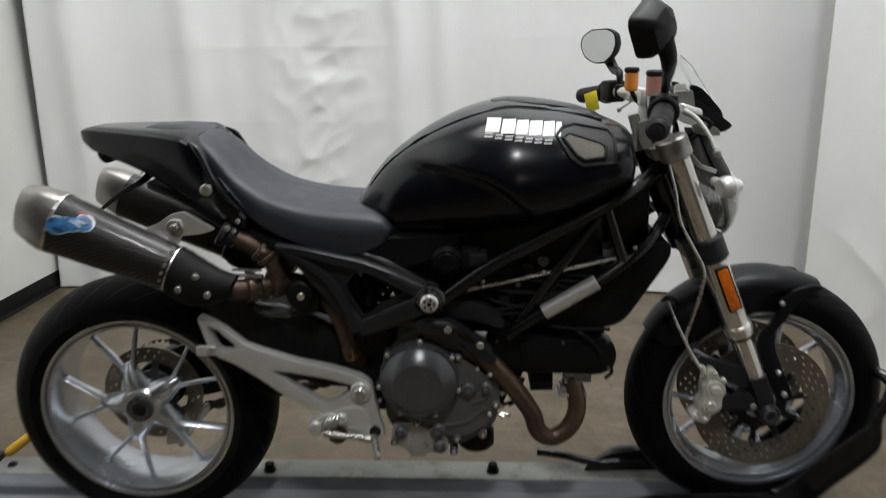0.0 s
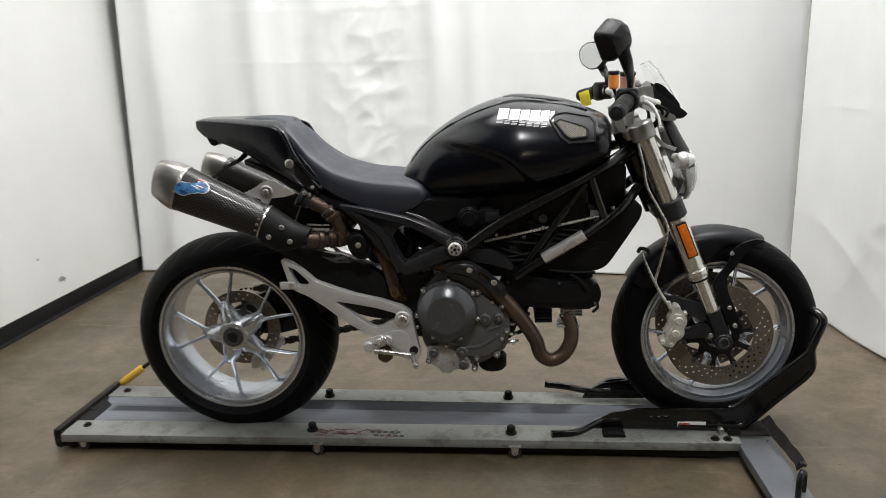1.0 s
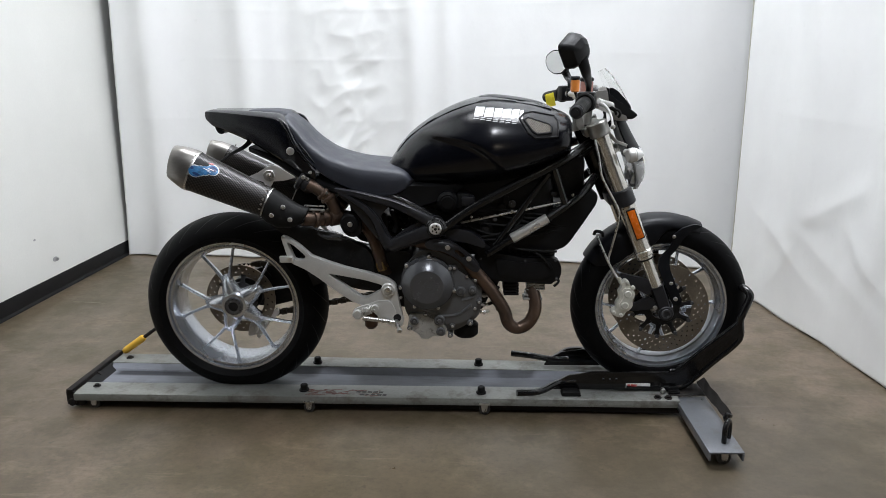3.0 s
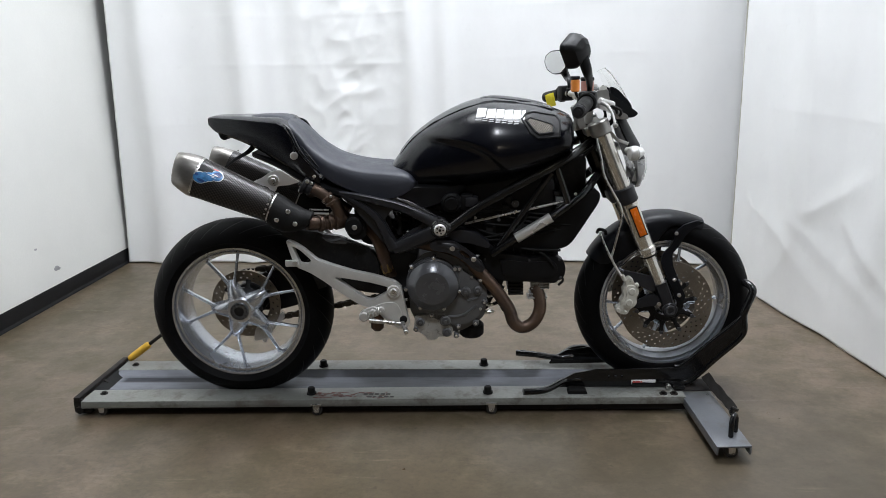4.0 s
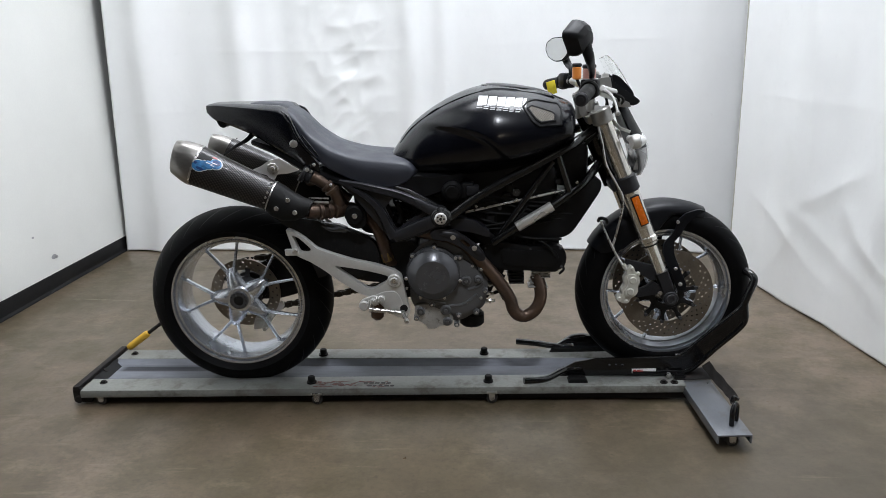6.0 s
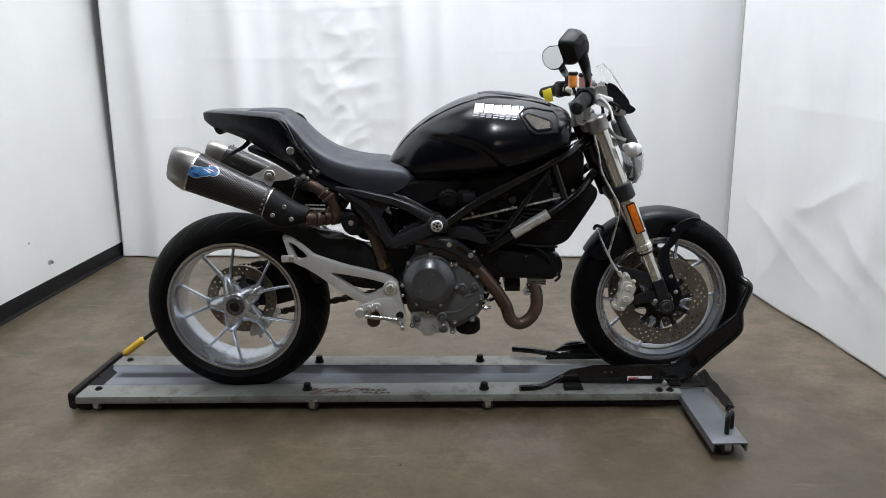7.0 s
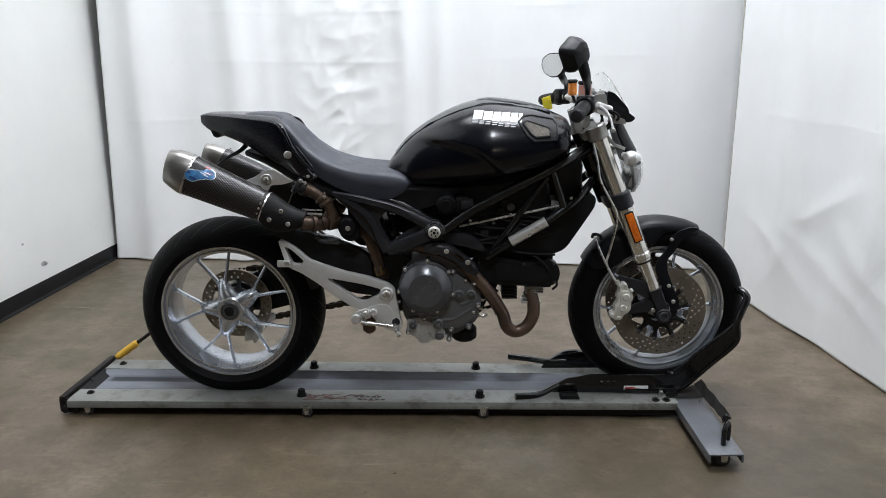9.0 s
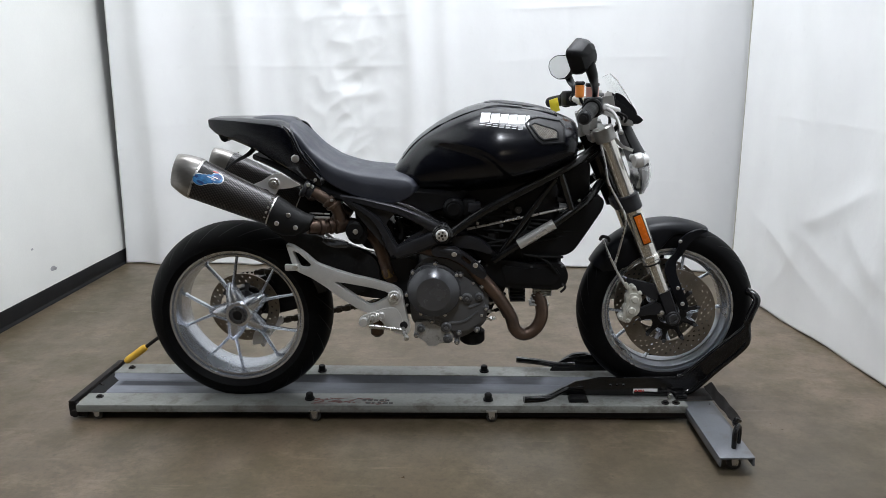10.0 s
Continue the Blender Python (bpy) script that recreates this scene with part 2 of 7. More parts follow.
M_CHOCK = surface("gloss_black_chock_enamel", (0.006, 0.006, 0.0065), 0.12, vary=0.2, scale=14, relief=0.03)
M_SMUDGE = surface("rubber_scuff", (0.045, 0.042, 0.040), 0.6, vary=0.4, scale=30)
M_HEM = surface("yellowed_hem_vinyl", (0.50, 0.48, 0.41), 0.5, vary=0.1, scale=20)
M_STREAK = surface("pale_floor_streak", (0.21, 0.185, 0.15), 0.6, vary=0.2, scale=40)
M_RUST = surface("flaking_red_decal", (0.14, 0.05, 0.04), 0.6, vary=0.5, scale=60, dirt=(0.25, 0.24, 0.22))
M_WHITE = surface("white_decal", (0.80, 0.80, 0.80), 0.4, vary=0.03)
M_PALE = surface("pale_grey_decal", (0.36, 0.36, 0.37), 0.4, vary=0.05)
M_BLUE = surface("blue_decal", (0.040, 0.19, 0.42), 0.35, vary=0.6, scale=60, dirt=(0.22, 0.36, 0.52), spread=0.56)
M_NAVY = surface("navy_decal", (0.012, 0.045, 0.16), 0.35, vary=0.3, scale=60)
M_RED = surface("red_decal", (0.42, 0.05, 0.045), 0.4, vary=0.1)
M_ORANGE = surface("amber_reflector", (0.78, 0.17, 0.012), 0.25, vary=0.15, scale=90, relief=0.3, fine=500)
M_FLUID = surface("orange_fluid", (0.72, 0.24, 0.04), 0.3, vary=0.1)
M_FLUIDRED = surface("faded_red_reservoir", (0.42, 0.20, 0.16), 0.35, vary=0.15)
M_YELLOW = surface("yellow_tag", (0.72, 0.60, 0.02), 0.5, vary=0.08)
M_HANDLE = surface("yellow_ratchet_grip", (0.62, 0.36, 0.03), 0.5, vary=0.15)
M_WEB = surface("dusty_black_webbing", (0.010, 0.0085, 0.0075), 0.8, vary=0.4, scale=60, relief=0.5, fine=500, gloss=0.15)
M_MESH = surface("steel_mesh", (0.50, 0.47, 0.42), 0.4, metal=0.5, vary=0.1)
M_MIRROR = surface("mirror_glass", (0.58, 0.59, 0.60), 0.03, metal=1.0, vary=0.01, relief=0.0)
M_FROST = surface("frosted_clear_lens", (0.74, 0.74, 0.73), 0.18, vary=0.08, scale=60, relief=0.2)
M_YOKE = surface("grey_yoke_alloy", (0.34, 0.335, 0.315), 0.32, metal=0.5, vary=0.12, scale=30)
M_CHAIN = surface("oily_chain_steel", (0.075, 0.065, 0.052), 0.38, metal=0.6, vary=0.4, scale=60)
M_SCREEN = glass("clear_screen", (0.97, 0.975, 0.97), 0.01)
M_CASTER = surface("dark_caster_tread", (0.035, 0.033, 0.031), 0.5, vary=0.2)
M_GLOW = glow("lamp_diffuser", (1.0, 0.98, 0.94), 2.0)

# ---------------------------------------------------------------- mesh helpers
def finish(bm, name, material, sharp=38):
    bmesh.ops.recalc_face_normals(bm, faces=bm.faces[:])
    for f in bm.faces:
        f.smooth = True
    for e in bm.edges:
        if len(e.link_faces) == 2 and e.calc_face_angle(0) > radians(sharp):
            e.smooth = False
    me = bpy.data.meshes.new(name)
    bm.to_mesh(me)
    bm.free()
    me.materials.append(material)
    return me


def part(name, bm, material, parent, label="", sharp=38):
    """One mesh object under a thing or under a part."""
    ob = new(name, finish(bm, name, material, sharp))
    ob.parent = parent
    return tagged(ob, label)


def thing(name, label, category, m=None, group="", kind=""):
    """An Empty at the thing's base that parents its parts."""
    ob = new(name)
    ob.empty_display_size = 0.1
    ob.matrix_world = m or Matrix()
    return tagged(ob, label, category, group, kind)


def solid(name, bm, material, label, category, group="", kind="", sharp=38):
    """A thing that is one mesh."""
    return tagged(new(name, finish(bm, name, material, sharp)), label, category, group, kind)


def box(bm, x0, x1, y0, y1, z0, z1, bevel=0.0, m=None, seg=2):
    vs = [bm.verts.new((x, y, z)) for x in (x0, x1) for y in (y0, y1) for z in (z0, z1)]
    fs = [bm.faces.new([vs[i] for i in q]) for q in ((0, 1, 3, 2), (4, 6, 7, 5), (0, 4, 5, 1), (2, 3, 7, 6), (0, 2, 6, 4), (1, 5, 7, 3))]
    if m:
        bmesh.ops.transform(bm, matrix=m, verts=vs)
    if bevel:
        edges = {e for f in fs for e in f.edges}
        bmesh.ops.bevel(bm, geom=list(edges), offset=bevel, segments=seg, profile=0.5, affect="EDGES")
    return vs


def curve_points(pts, step=6):
    """A smooth line through the points."""
    p = [Vector(q) for q in pts]
    if len(p) < 3:
        return p
    p = [p[0] * 2 - p[1]] + p + [p[-1] * 2 - p[-2]]
    out = []
    for i in range(1, len(p) - 2):
        for k in range(step):
            t = k / step
            a, b, c, d = p[i - 1:i + 3]
            out.append(0.5 * (2 * b + (c - a) * t + (2 * a - 5 * b + 4 * c - d) * t * t + (3 * b - a - 3 * c + d) * t ** 3))
    out.append(p[-2])
    return out


def ring_faces(bm, rings, closed=True, cap=True):
    n = len(rings[0])
    for a, b in zip(rings, rings[1:]):
        for i in range(n if closed else n - 1):
            j = (i + 1) % n
            bm.faces.new((a[i], a[j], b[j], b[i]))
    if cap and closed:
        bm.faces.new(rings[0][::-1])
        bm.faces.new(rings[-1])


def tube(bm, pts, r, n=10, step=6, smooth=True, flat=1.0):
    """A round bar along a line; r is one radius or a list spread along it. flat: squash across."""
    line = curve_points(pts, step) if smooth else [Vector(q) for q in pts]
    radii = r if isinstance(r, (list, tuple)) else [r, r]
    rings, up = [], None
    for i, p in enumerate(line):
        way = (line[min(i + 1, len(line) - 1)] - line[max(i - 1, 0)]).normalized()
        if up is None:
            up = way.orthogonal().normalized()
        up = (up - way * up.dot(way)).normalized()
        side = way.cross(up)
        s = i / (len(line) - 1) * (len(radii) - 1)
        k = min(int(s), len(radii) - 2)
        rad = radii[k] + (radii[k + 1] - radii[k]) * (s - k)
        rings.append([bm.verts.new(p + (up * math.cos(a) + side * math.sin(a) * flat) * rad) for a in (2 * math.pi * j / n for j in range(n))])
    ring_faces(bm, rings)


def rod(bm, a, b, r, n=16, r2=None, bevel=0.0):
    """A cylinder or cone between two points, its ends eased."""
    a, b = Vector(a), Vector(b)
    r2 = r if r2 is None else r2
    way = (b - a)
    if bevel:
        w = way.normalized() * bevel
        tube(bm, [a, a + w, b - w, b], [r - bevel, r, r2, r2 - bevel], n, smooth=False)
    else:
        tube(bm, [a, b], [r, r2], n, smooth=False)


def lathe(bm, profile, cx, cz, n=48, cy=0.0, closed=False):
    """Turns (radius, y) points about the y axis through (cx, cz)."""
    rings = []
    for k in range(n):
        a = 2 * math.pi * k / n
        rings.append([bm.verts.new((cx + r * math.cos(a), cy + y, cz + r * math.sin(a))) for r, y in profile])
    m = len(profile)
    for k in range(n):
        a, b = rings[k], rings[(k + 1) % n]
        for i in range(m if closed else m - 1):
            j = (i + 1) % m
            bm.faces.new((a[i], a[j], b[j], b[i]))
    if not closed:
        for i in (0, m - 1):
            if profile[i][0] > 1e-5:
                bm.faces.new([r[i] for r in rings])


def disc(bm, cx, cz, r, y0, y1, n=24, bevel=0.0):
    rod(bm, (cx, y0, cz), (cx, y1, cz), r, n, bevel=bevel)


def rounded(pts, radius=0.006, seg=3):
    """Eases the corners of an outline."""
    out, p = [], [Vector(q) for q in pts]
    for i, c in enumerate(p):
        a, b = p[i - 1], p[(i + 1) % len(p)]
        ra, rb = min(radius, (a - c).length * 0.4), min(radius, (b - c).length * 0.4)
        s, e = c + (a - c).normalized() * ra, c + (b - c).normalized() * rb
        for k in range(seg + 1):
            t = k / seg
            out.append((1 - t) ** 2 * s + 2 * t * (1 - t) * c + t * t * e)
    return out


def plate(bm, outer, y0, y1, holes=(), bevel=0.003, radius=0.006, bend=None):
    """An outline in x and z with holes, made solid between y0 and y1, its rims eased. bend(x, z) shifts y."""
    tmp = bmesh.new()
    loops = [rounded(outer, radius)] + [rounded(h, radius) for h in holes]
    edges = []
    for lp in loops:
        vs = [tmp.verts.new((q[0], y0, q[1])) for q in lp]
        edges += [tmp.edges.new((vs[i], vs[(i + 1) % len(vs)])) for i in range(len(vs))]
    bmesh.ops.triangle_fill(tmp, use_beauty=True, use_dissolve=False, edges=edges)
    got = bmesh.ops.extrude_face_region(tmp, geom=tmp.faces[:])
    bmesh.ops.translate(tmp, vec=(0, y1 - y0, 0), verts=[v for v in got["geom"] if isinstance(v, bmesh.types.BMVert)])
    bmesh.ops.recalc_face_normals(tmp, faces=tmp.faces[:])
    if bevel:
        rim = [e for e in tmp.edges if len(e.link_faces) == 2 and abs(e.calc_face_angle(0)) > radians(60) and abs(e.verts[0].co.y - e.verts[1].co.y) < 1e-6]
        bmesh.ops.bevel(tmp, geom=rim, offset=bevel, segments=2, profile=0.6, affect="EDGES", clamp_overlap=True)
    join(bm, tmp, bend)


def join(bm, tmp, bend=None, m=None):
    table = {}
    for v in tmp.verts:
        co = v.co.copy()
        if bend:
            co.y += bend(co.x, co.z)
        table[v] = bm.verts.new(m @ co if m else co)
    for f in tmp.faces:
        try:
            bm.faces.new([table[v] for v in f.verts])
        except ValueError:
            pass
    tmp.free()


def loft(bm, sections, cap=True):
    rings = [[bm.verts.new(p) for p in s] for s in sections]
    ring_faces(bm, rings, True, cap)


def spline_table(rows, x):
    """The same with Catmull-Rom slopes."""
    i = max(0, min(len(rows) - 2, sum(1 for r in rows if r[0] <= x) - 1))
    r1, r2 = rows[i], rows[i + 1]
    r0, r3 = rows[max(i - 1, 0)], rows[min(i + 2, len(rows) - 1)]
    h = r2[0] - r1[0]
    t = max(0.0, min(1.0, (x - r1[0]) / h))
    out = []
    for k in range(1, len(r1)):
        m1 = (r2[k] - r0[k]) / (r2[0] - r0[0]) * h
        m2 = (r3[k] - r1[k]) / (r3[0] - r1[0]) * h
        out.append((2 * t ** 3 - 3 * t * t + 1) * r1[k] + (t ** 3 - 2 * t * t + t) * m1 + (-2 * t ** 3 + 3 * t * t) * r2[k] + (t ** 3 - t * t) * m2)
    return out


def smooth01(t):
    t = max(0.0, min(1.0, t))
    return t * t * (3 - 2 * t)


def bolt(bm, x, z, y, r=0.008, h=0.006, way=-1):
    """A socket-head screw facing along y."""
    disc(bm, x, z, r, y, y + way * h, 14, bevel=min(r, h) * 0.25)
    disc(bm, x, z, r * 0.45, y + way * h * 0.9, y + way * h * 1.08, 6)


def each(name, rows, build, material, parent, label=""):
    """One part for each row: build(bm, *row)."""
    made = []
    for row in rows:
        bm = bmesh.new()
        build(bm, *row)
        made.append(part(name, bm, material, parent, label))
    return made

# ---------------------------------------------------------------- the room
XL, YB = -2.135, 2.25
X0, X1, Y0 = -6.5, 6.5, -13.0


def room():
    bm = bmesh.new()
    box(bm, X0 - 0.15, X1 + 0.15, Y0 - 0.15, YB + 0.15, -0.12, 0.0)
    floor_ob = solid("floor", bm, M_FLOOR, "brown grey sealed concrete floor with stains and a painted shade patch", "floor", kind="structure")
    # short pale slivers in a row, just above the floor
    rnd = random.Random(8)
    for k in range(5):
        x, y, ln = -1.97 + 0.075 * k, 0.985 - 0.008 * k, rnd.uniform(0.05, 0.09)
        bm = bmesh.new()
        plate_pts = [(x, y), (x + ln * 0.4, y + 0.006), (x + ln, y + 0.002), (x + ln * 0.6, y - 0.005)]
        lo = [bm.verts.new((px, py, 0.0)) for px, py in plate_pts]
        hi = [bm.verts.new((px, py, 0.0006)) for px, py in plate_pts]
        bm.faces.new(hi)
        for q in range(4):
            bm.faces.new((lo[q], lo[(q + 1) % 4], hi[(q + 1) % 4], hi[q]))
        part("floor_streak", bm, M_STREAK, floor_ob, "pale streak on the floor")
    bm = bmesh.new()
    box(bm, XL - 0.15, XL, -1.4, YB, 0.0, CEIL)
    west = solid("wall_west", bm, M_WALL, "smooth white painted wall", "wall", kind="structure")
    for y, z, r in ((1.165, 0.172, 0.016), (1.185, 0.166, 0.010), (1.02, 0.31, 0.007)):
        bm = bmesh.new()
        rod(bm, (XL, y, z), (XL + 0.001, y, z), r, 14)
        bmesh.ops.scale(bm, vec=(1, 1.4, 0.8), verts=bm.verts[:], space=Matrix.Translation((0, -y, -z)))
        part("wall_scuff", bm, M_PALE, west, "grey scuff mark")
    for name, a in (("wall_north", (X0, X1, YB, YB + 0.15)), ("wall_east", (X1, X1 + 0.15, Y0, YB)), ("wall_far_west", (X0 - 0.15, X0, Y0, YB)), ("wall_south", (X0 - 0.15, X1 + 0.15, Y0 - 0.15, Y0))):
        bm = bmesh.new()
        box(bm, *a, 0.0, CEIL)
        solid(name, bm, M_SHOP, "dark grey workshop wall", "wall", kind="structure")
    bm = bmesh.new()
    box(bm, X0 - 0.15, X1 + 0.15, Y0 - 0.15, YB + 0.15, CEIL, CEIL + 0.12)
    solid("ceiling", bm, M_CEIL, "plain workshop ceiling", "ceiling", kind="structure")
    # cove base along the west wall: flat strip with a curled toe
    bm = bmesh.new()
    prof = [(0.0, 0.0), (0.016, 0.0), (0.014, 0.006), (0.006, 0.014), (0.0045, 0.03), (0.0045, 0.082), (0.003, 0.086), (0.0, 0.087)]
    loft(bm, [[(XL + 0.001 + px, y, 0.001 + pz) for px, pz in prof] for y in (-1.4, 0.0, YB - 0.002)])
    solid("baseboard", bm, M_COVE, "black vinyl cove base along the wall foot", "baseboard", kind="structure")


def sheet(name, line, z0, z1, depth, seed, label, lean=(0.0, 0.0), nx=320, nz=230, rough=1.0, ridges=(), drapes=(), patch=None, creases=(), flare_k=0.35, foot=1.0):
    """A hanging sheet over a line in plan: soft upright folds, fold creases and crumples. lean: shift of the top of its first and last edge along the line."""
    pts = [Vector((*p, 0)) for p in line]
    span = [0.0]
    for a, b in zip(pts, pts[1:]):
        span.append(span[-1] + (b - a).length)
    rnd = random.Random(seed)
    folds = [(rnd.uniform(0.25, 0.75), rnd.uniform(0, 6.3), rnd.uniform(0.4, 1.0)) for _ in range(6)]
    bm = bmesh.new()
    grid = []
    for i in range(nx + 1):
        s = span[-1] * i / nx
        row = []
        for j in range(nz + 1):
            # finer rows below two metres
            z = z0 + (1.95 - z0) * j / (nz - 20) if j <= nz - 20 else 1.95 + (z1 - 1.95) * (j - nz + 20) / 20
            f = z / 1.45
            su = s + lean[0] * f * (1 - i / nx) + lean[1] * f * (i / nx)
            k = max(0, min(len(pts) - 2, sum(1 for q in span if q <= su) - 1))
            way = (pts[k + 1] - pts[k]).normalized()
            p = pts[k] + way * (su - span[k])
            out = Vector((way.y, -way.x, 0))
            sw = s + 0.03 * math.sin(z * 1.7 + seed) + 0.012 * noise.noise((s * 2, z * 3, seed))
            d = sum(a * math.sin(6.283 * sw / w + ph) for w, ph, a in folds) / 30
            d += sum(a * math.exp(-((sw - c) / w) ** 2) * (0.75 + 0.25 * smooth01(z / 0.6)) for c, w, a in ridges)
            d += 0.10 * noise.noise((s * 1.6, z * 0.3, seed * 3.1)) + 0.05 * noise.noise((s * 4.3, z * 1.6, seed * 5.7)) + 0.02 * noise.noise((s * 9, z * 7, seed * 8.7))
            for sa, za, sb, zb, w, a in drapes:
                # each one wanders, sharpens and fades along its way
                sx, zx = s + 0.07 * noise.noise((s * 2.6, z * 2.6, sa * 9)), z + 0.07 * noise.noise((s * 2.6 + 5, z * 2.6, za * 9))
                t = max(0.0, min(1.0, ((sx - sa) * (sb - sa) + (zx - za) * (zb - za)) / ((sb - sa) ** 2 + (zb - za) ** 2)))
                r = math.hypot(sx - sa - t * (sb - sa), zx - za - t * (zb - za))
                d += a * (0.35 + 0.65 * math.sin(math.pi * (0.15 + 0.8 * t))) * (0.6 * math.exp(-(r / w) ** 2) + 0.4 * math.exp(-r / (0.6 * w)))
            crumple = rough * 0.16 * max(0.0, noise.noise((s * 1.1 + 7, z * 1.0, seed)))
            if patch:
                crumple += math.exp(-((s - patch[0] - patch[2] * z) / patch[1]) ** 2)
            d += crumple * (0.20 * noise.noise((s * 5, z * 4, seed * 2.3)) - 0.42 * abs(noise.noise((s * 5 + z * 3, z * 5.5 - s * 2, seed * 1.3))) - 0.24 * abs(noise.noise((s * 11 - z * 5, z * 10, seed * 4.3))))
            for cz, a in creases:
                dz = z - cz - 0.012 * math.sin(s * 2.3 + cz)
                d += a * smooth01(1.2 * noise.noise((s * 1.7, cz * 5, seed)) + 0.45) * math.exp(-abs(dz) / 0.014)
            d *= smooth01(s / 0.25) * smooth01((span[-1] - s) / 0.25)
            d *= foot + (1 - foot) * smooth01(z / 0.5)
            flare = flare_k * math.exp(-z / 0.12) * (1 + noise.noise((s * 3, 0, seed)))
            p = p + out * depth * (d + flare + 0.9)
            row.append(bm.verts.new((p.x, p.y, z + (0.004 * noise.noise((s * 5, 1, seed)) if j == 0 else 0))))
        grid.append(row)
    for a, b in zip(grid, grid[1:]):
        for j in range(nz):
            bm.faces.new((a[j], b[j], b[j + 1], a[j + 1]))
    ob = solid(name, bm, M_SHEET, label, "curtain", sharp=80)
    thick = ob.modifiers.new("thickness", "SOLIDIFY")
    thick.thickness = 0.0015
    return ob


def ceiling_light(lamp_kind, x, y, w, l):
    root = thing("ceiling_light", "glowing white ceiling lamp in a grey housing", "ceiling light", pose(x, y, CEIL), "ceiling lights")
    bm = bmesh.new()
    if lamp_kind == "round":
        tube(bm, [(0, 0, -0.001), (0, 0, -0.03), (0, 0, -0.085)], [w * 0.25, w * 0.4, w / 2 + 0.02], 32, smooth=False)
    else:
        w2, l2 = w / 2 + 0.03, l / 2 + 0.03
        for a in ((-w2, w2, -l2, -l2 + 0.03), (-w2, w2, l2 - 0.03, l2), (-w2, -w2 + 0.03, -l2 + 0.03, l2 - 0.03), (w2 - 0.03, w2, -l2 + 0.03, l2 - 0.03)):
            box(bm, *a, -0.085, -0.001, 0.003)
    part("frame", bm, M_CEIL, root)
    bm = bmesh.new()
    if lamp_kind == "round":
        rod(bm, (0, 0, -0.086), (0, 0, -0.090), w / 2, 32)
    else:
        box(bm, -w / 2, w / 2, -l / 2, l / 2, -0.085, -0.075, 0.003)
    part("diffuser", bm, M_GLOW, root, "glowing white diffuser")


room()
for lamp_kind, fx, fy, fw, fl, watts, tone in LAMPS:
    ceiling_light(lamp_kind, fx, fy, fw, fl)
sheet("backdrop_curtain", [(-2.115, 1.93), (-0.8, 1.905), (0.55, 1.842), (1.15, 1.765), (1.75, 1.64)], 0.005, CEIL - 0.01, 0.040, 4, "white wrinkled vinyl sheet hanging to the floor as a backdrop", (0.053, 0.0), ridges=((0.22, 0.10, 1.2), (0.45, 0.10, -0.5), (0.80, 0.085, 1.2), (1.04, 0.07, -0.5), (1.78, 0.06, 0.8), (1.98, 0.05, 0.6), (2.25, 0.10, 0.4)), patch=(1.36, 0.25, 0.03), creases=((1.44, 0.07), (1.17, 0.07), (0.83, 0.05), (0.50, 0.05)))
side = sheet("side_curtain", [(1.385, 1.33), (1.450, 1.084), (1.471, 0.954), (1.507, 0.72), (1.535, 0.564), (1.565, 0.334), (1.590, 0.09), (1.72, -0.8), (1.80, -1.4)], 0.005, CEIL - 0.01, 0.034, 9, "white wrinkled vinyl sheet hanging beside the motorcycle", nx=300, rough=0.9, flare_k=0.0, foot=0.35, ridges=((0.10, 0.07, 0.2), (0.48, 0.10, 0.6), (0.80, 0.10, -0.35), (1.05, 0.09, 0.4), (1.5, 0.14, 0.4)), drapes=((0.60, 0.50, 0.98, 0.66, 0.050, 0.16), (0.60, 0.52, 0.50, 1.70, 0.070, 0.30), (0.12, 0.46, 0.75, 0.16, 0.060, 0.16), (0.46, 0.44, 1.15, 0.17, 0.050, 0.15), (0.80, 0.48, 1.25, 0.30, 0.055, 0.15), (1.05, 0.88, 1.45, 0.62, 0.06, 0.14), (0.30, 0.12, 0.55, 0.40, 0.045, 0.12), (0.95, 0.10, 1.20, 0.52, 0.05, -0.12), (0.75, 0.08, 0.85, 0.40, 0.045, -0.10)), creases=((1.22, 0.05), (0.9, 0.04)))
# sewn hem down the free edge of the side curtain
bm = bmesh.new()
tube(bm, [(1.3525 + 0.004 * math.sin(2.1 * z), 1.3285, z) for z in (0.02, 0.4, 0.8, 1.2, 1.6, 2.2, 2.8, CEIL - 0.02)], 0.0042, 8)
part("hem", bm, M_HEM, side, "yellowed sewn hem")


# ---------------------------------------------------------------- the dolly
def caster(parent, x, y, r=0.019, w=0.016):
    bm = bmesh.new()
    lathe(bm, [(0.0, -w / 2), (r * 0.85, -w / 2), (r, -w / 4), (r, w / 4), (r * 0.85, w / 2), (0.0, w / 2)], x, r, 20, y)
    c = part("caster", bm, M_CASTER, parent, "small dark swivel caster")
    bm = bmesh.new()
    for s in (-1, 1):
        plate(bm, [(x - 0.012, r * 2 + 0.006), (x + 0.012, r * 2 + 0.006), (x + 0.008, r - 0.006), (x - 0.008, r - 0.006)], y + s * (w / 2 + 0.002), y + s * (w / 2 + 0.0045), bevel=0)
    box(bm, x - 0.018, x + 0.018, y - 0.016, y + 0.016, r * 2 + 0.002, r * 2 + 0.006)
    rod(bm, (x, y - 0.014, r), (x, y + 0.014, r), 0.004, 8)
    part("caster_fork", bm, M_STEEL, c)


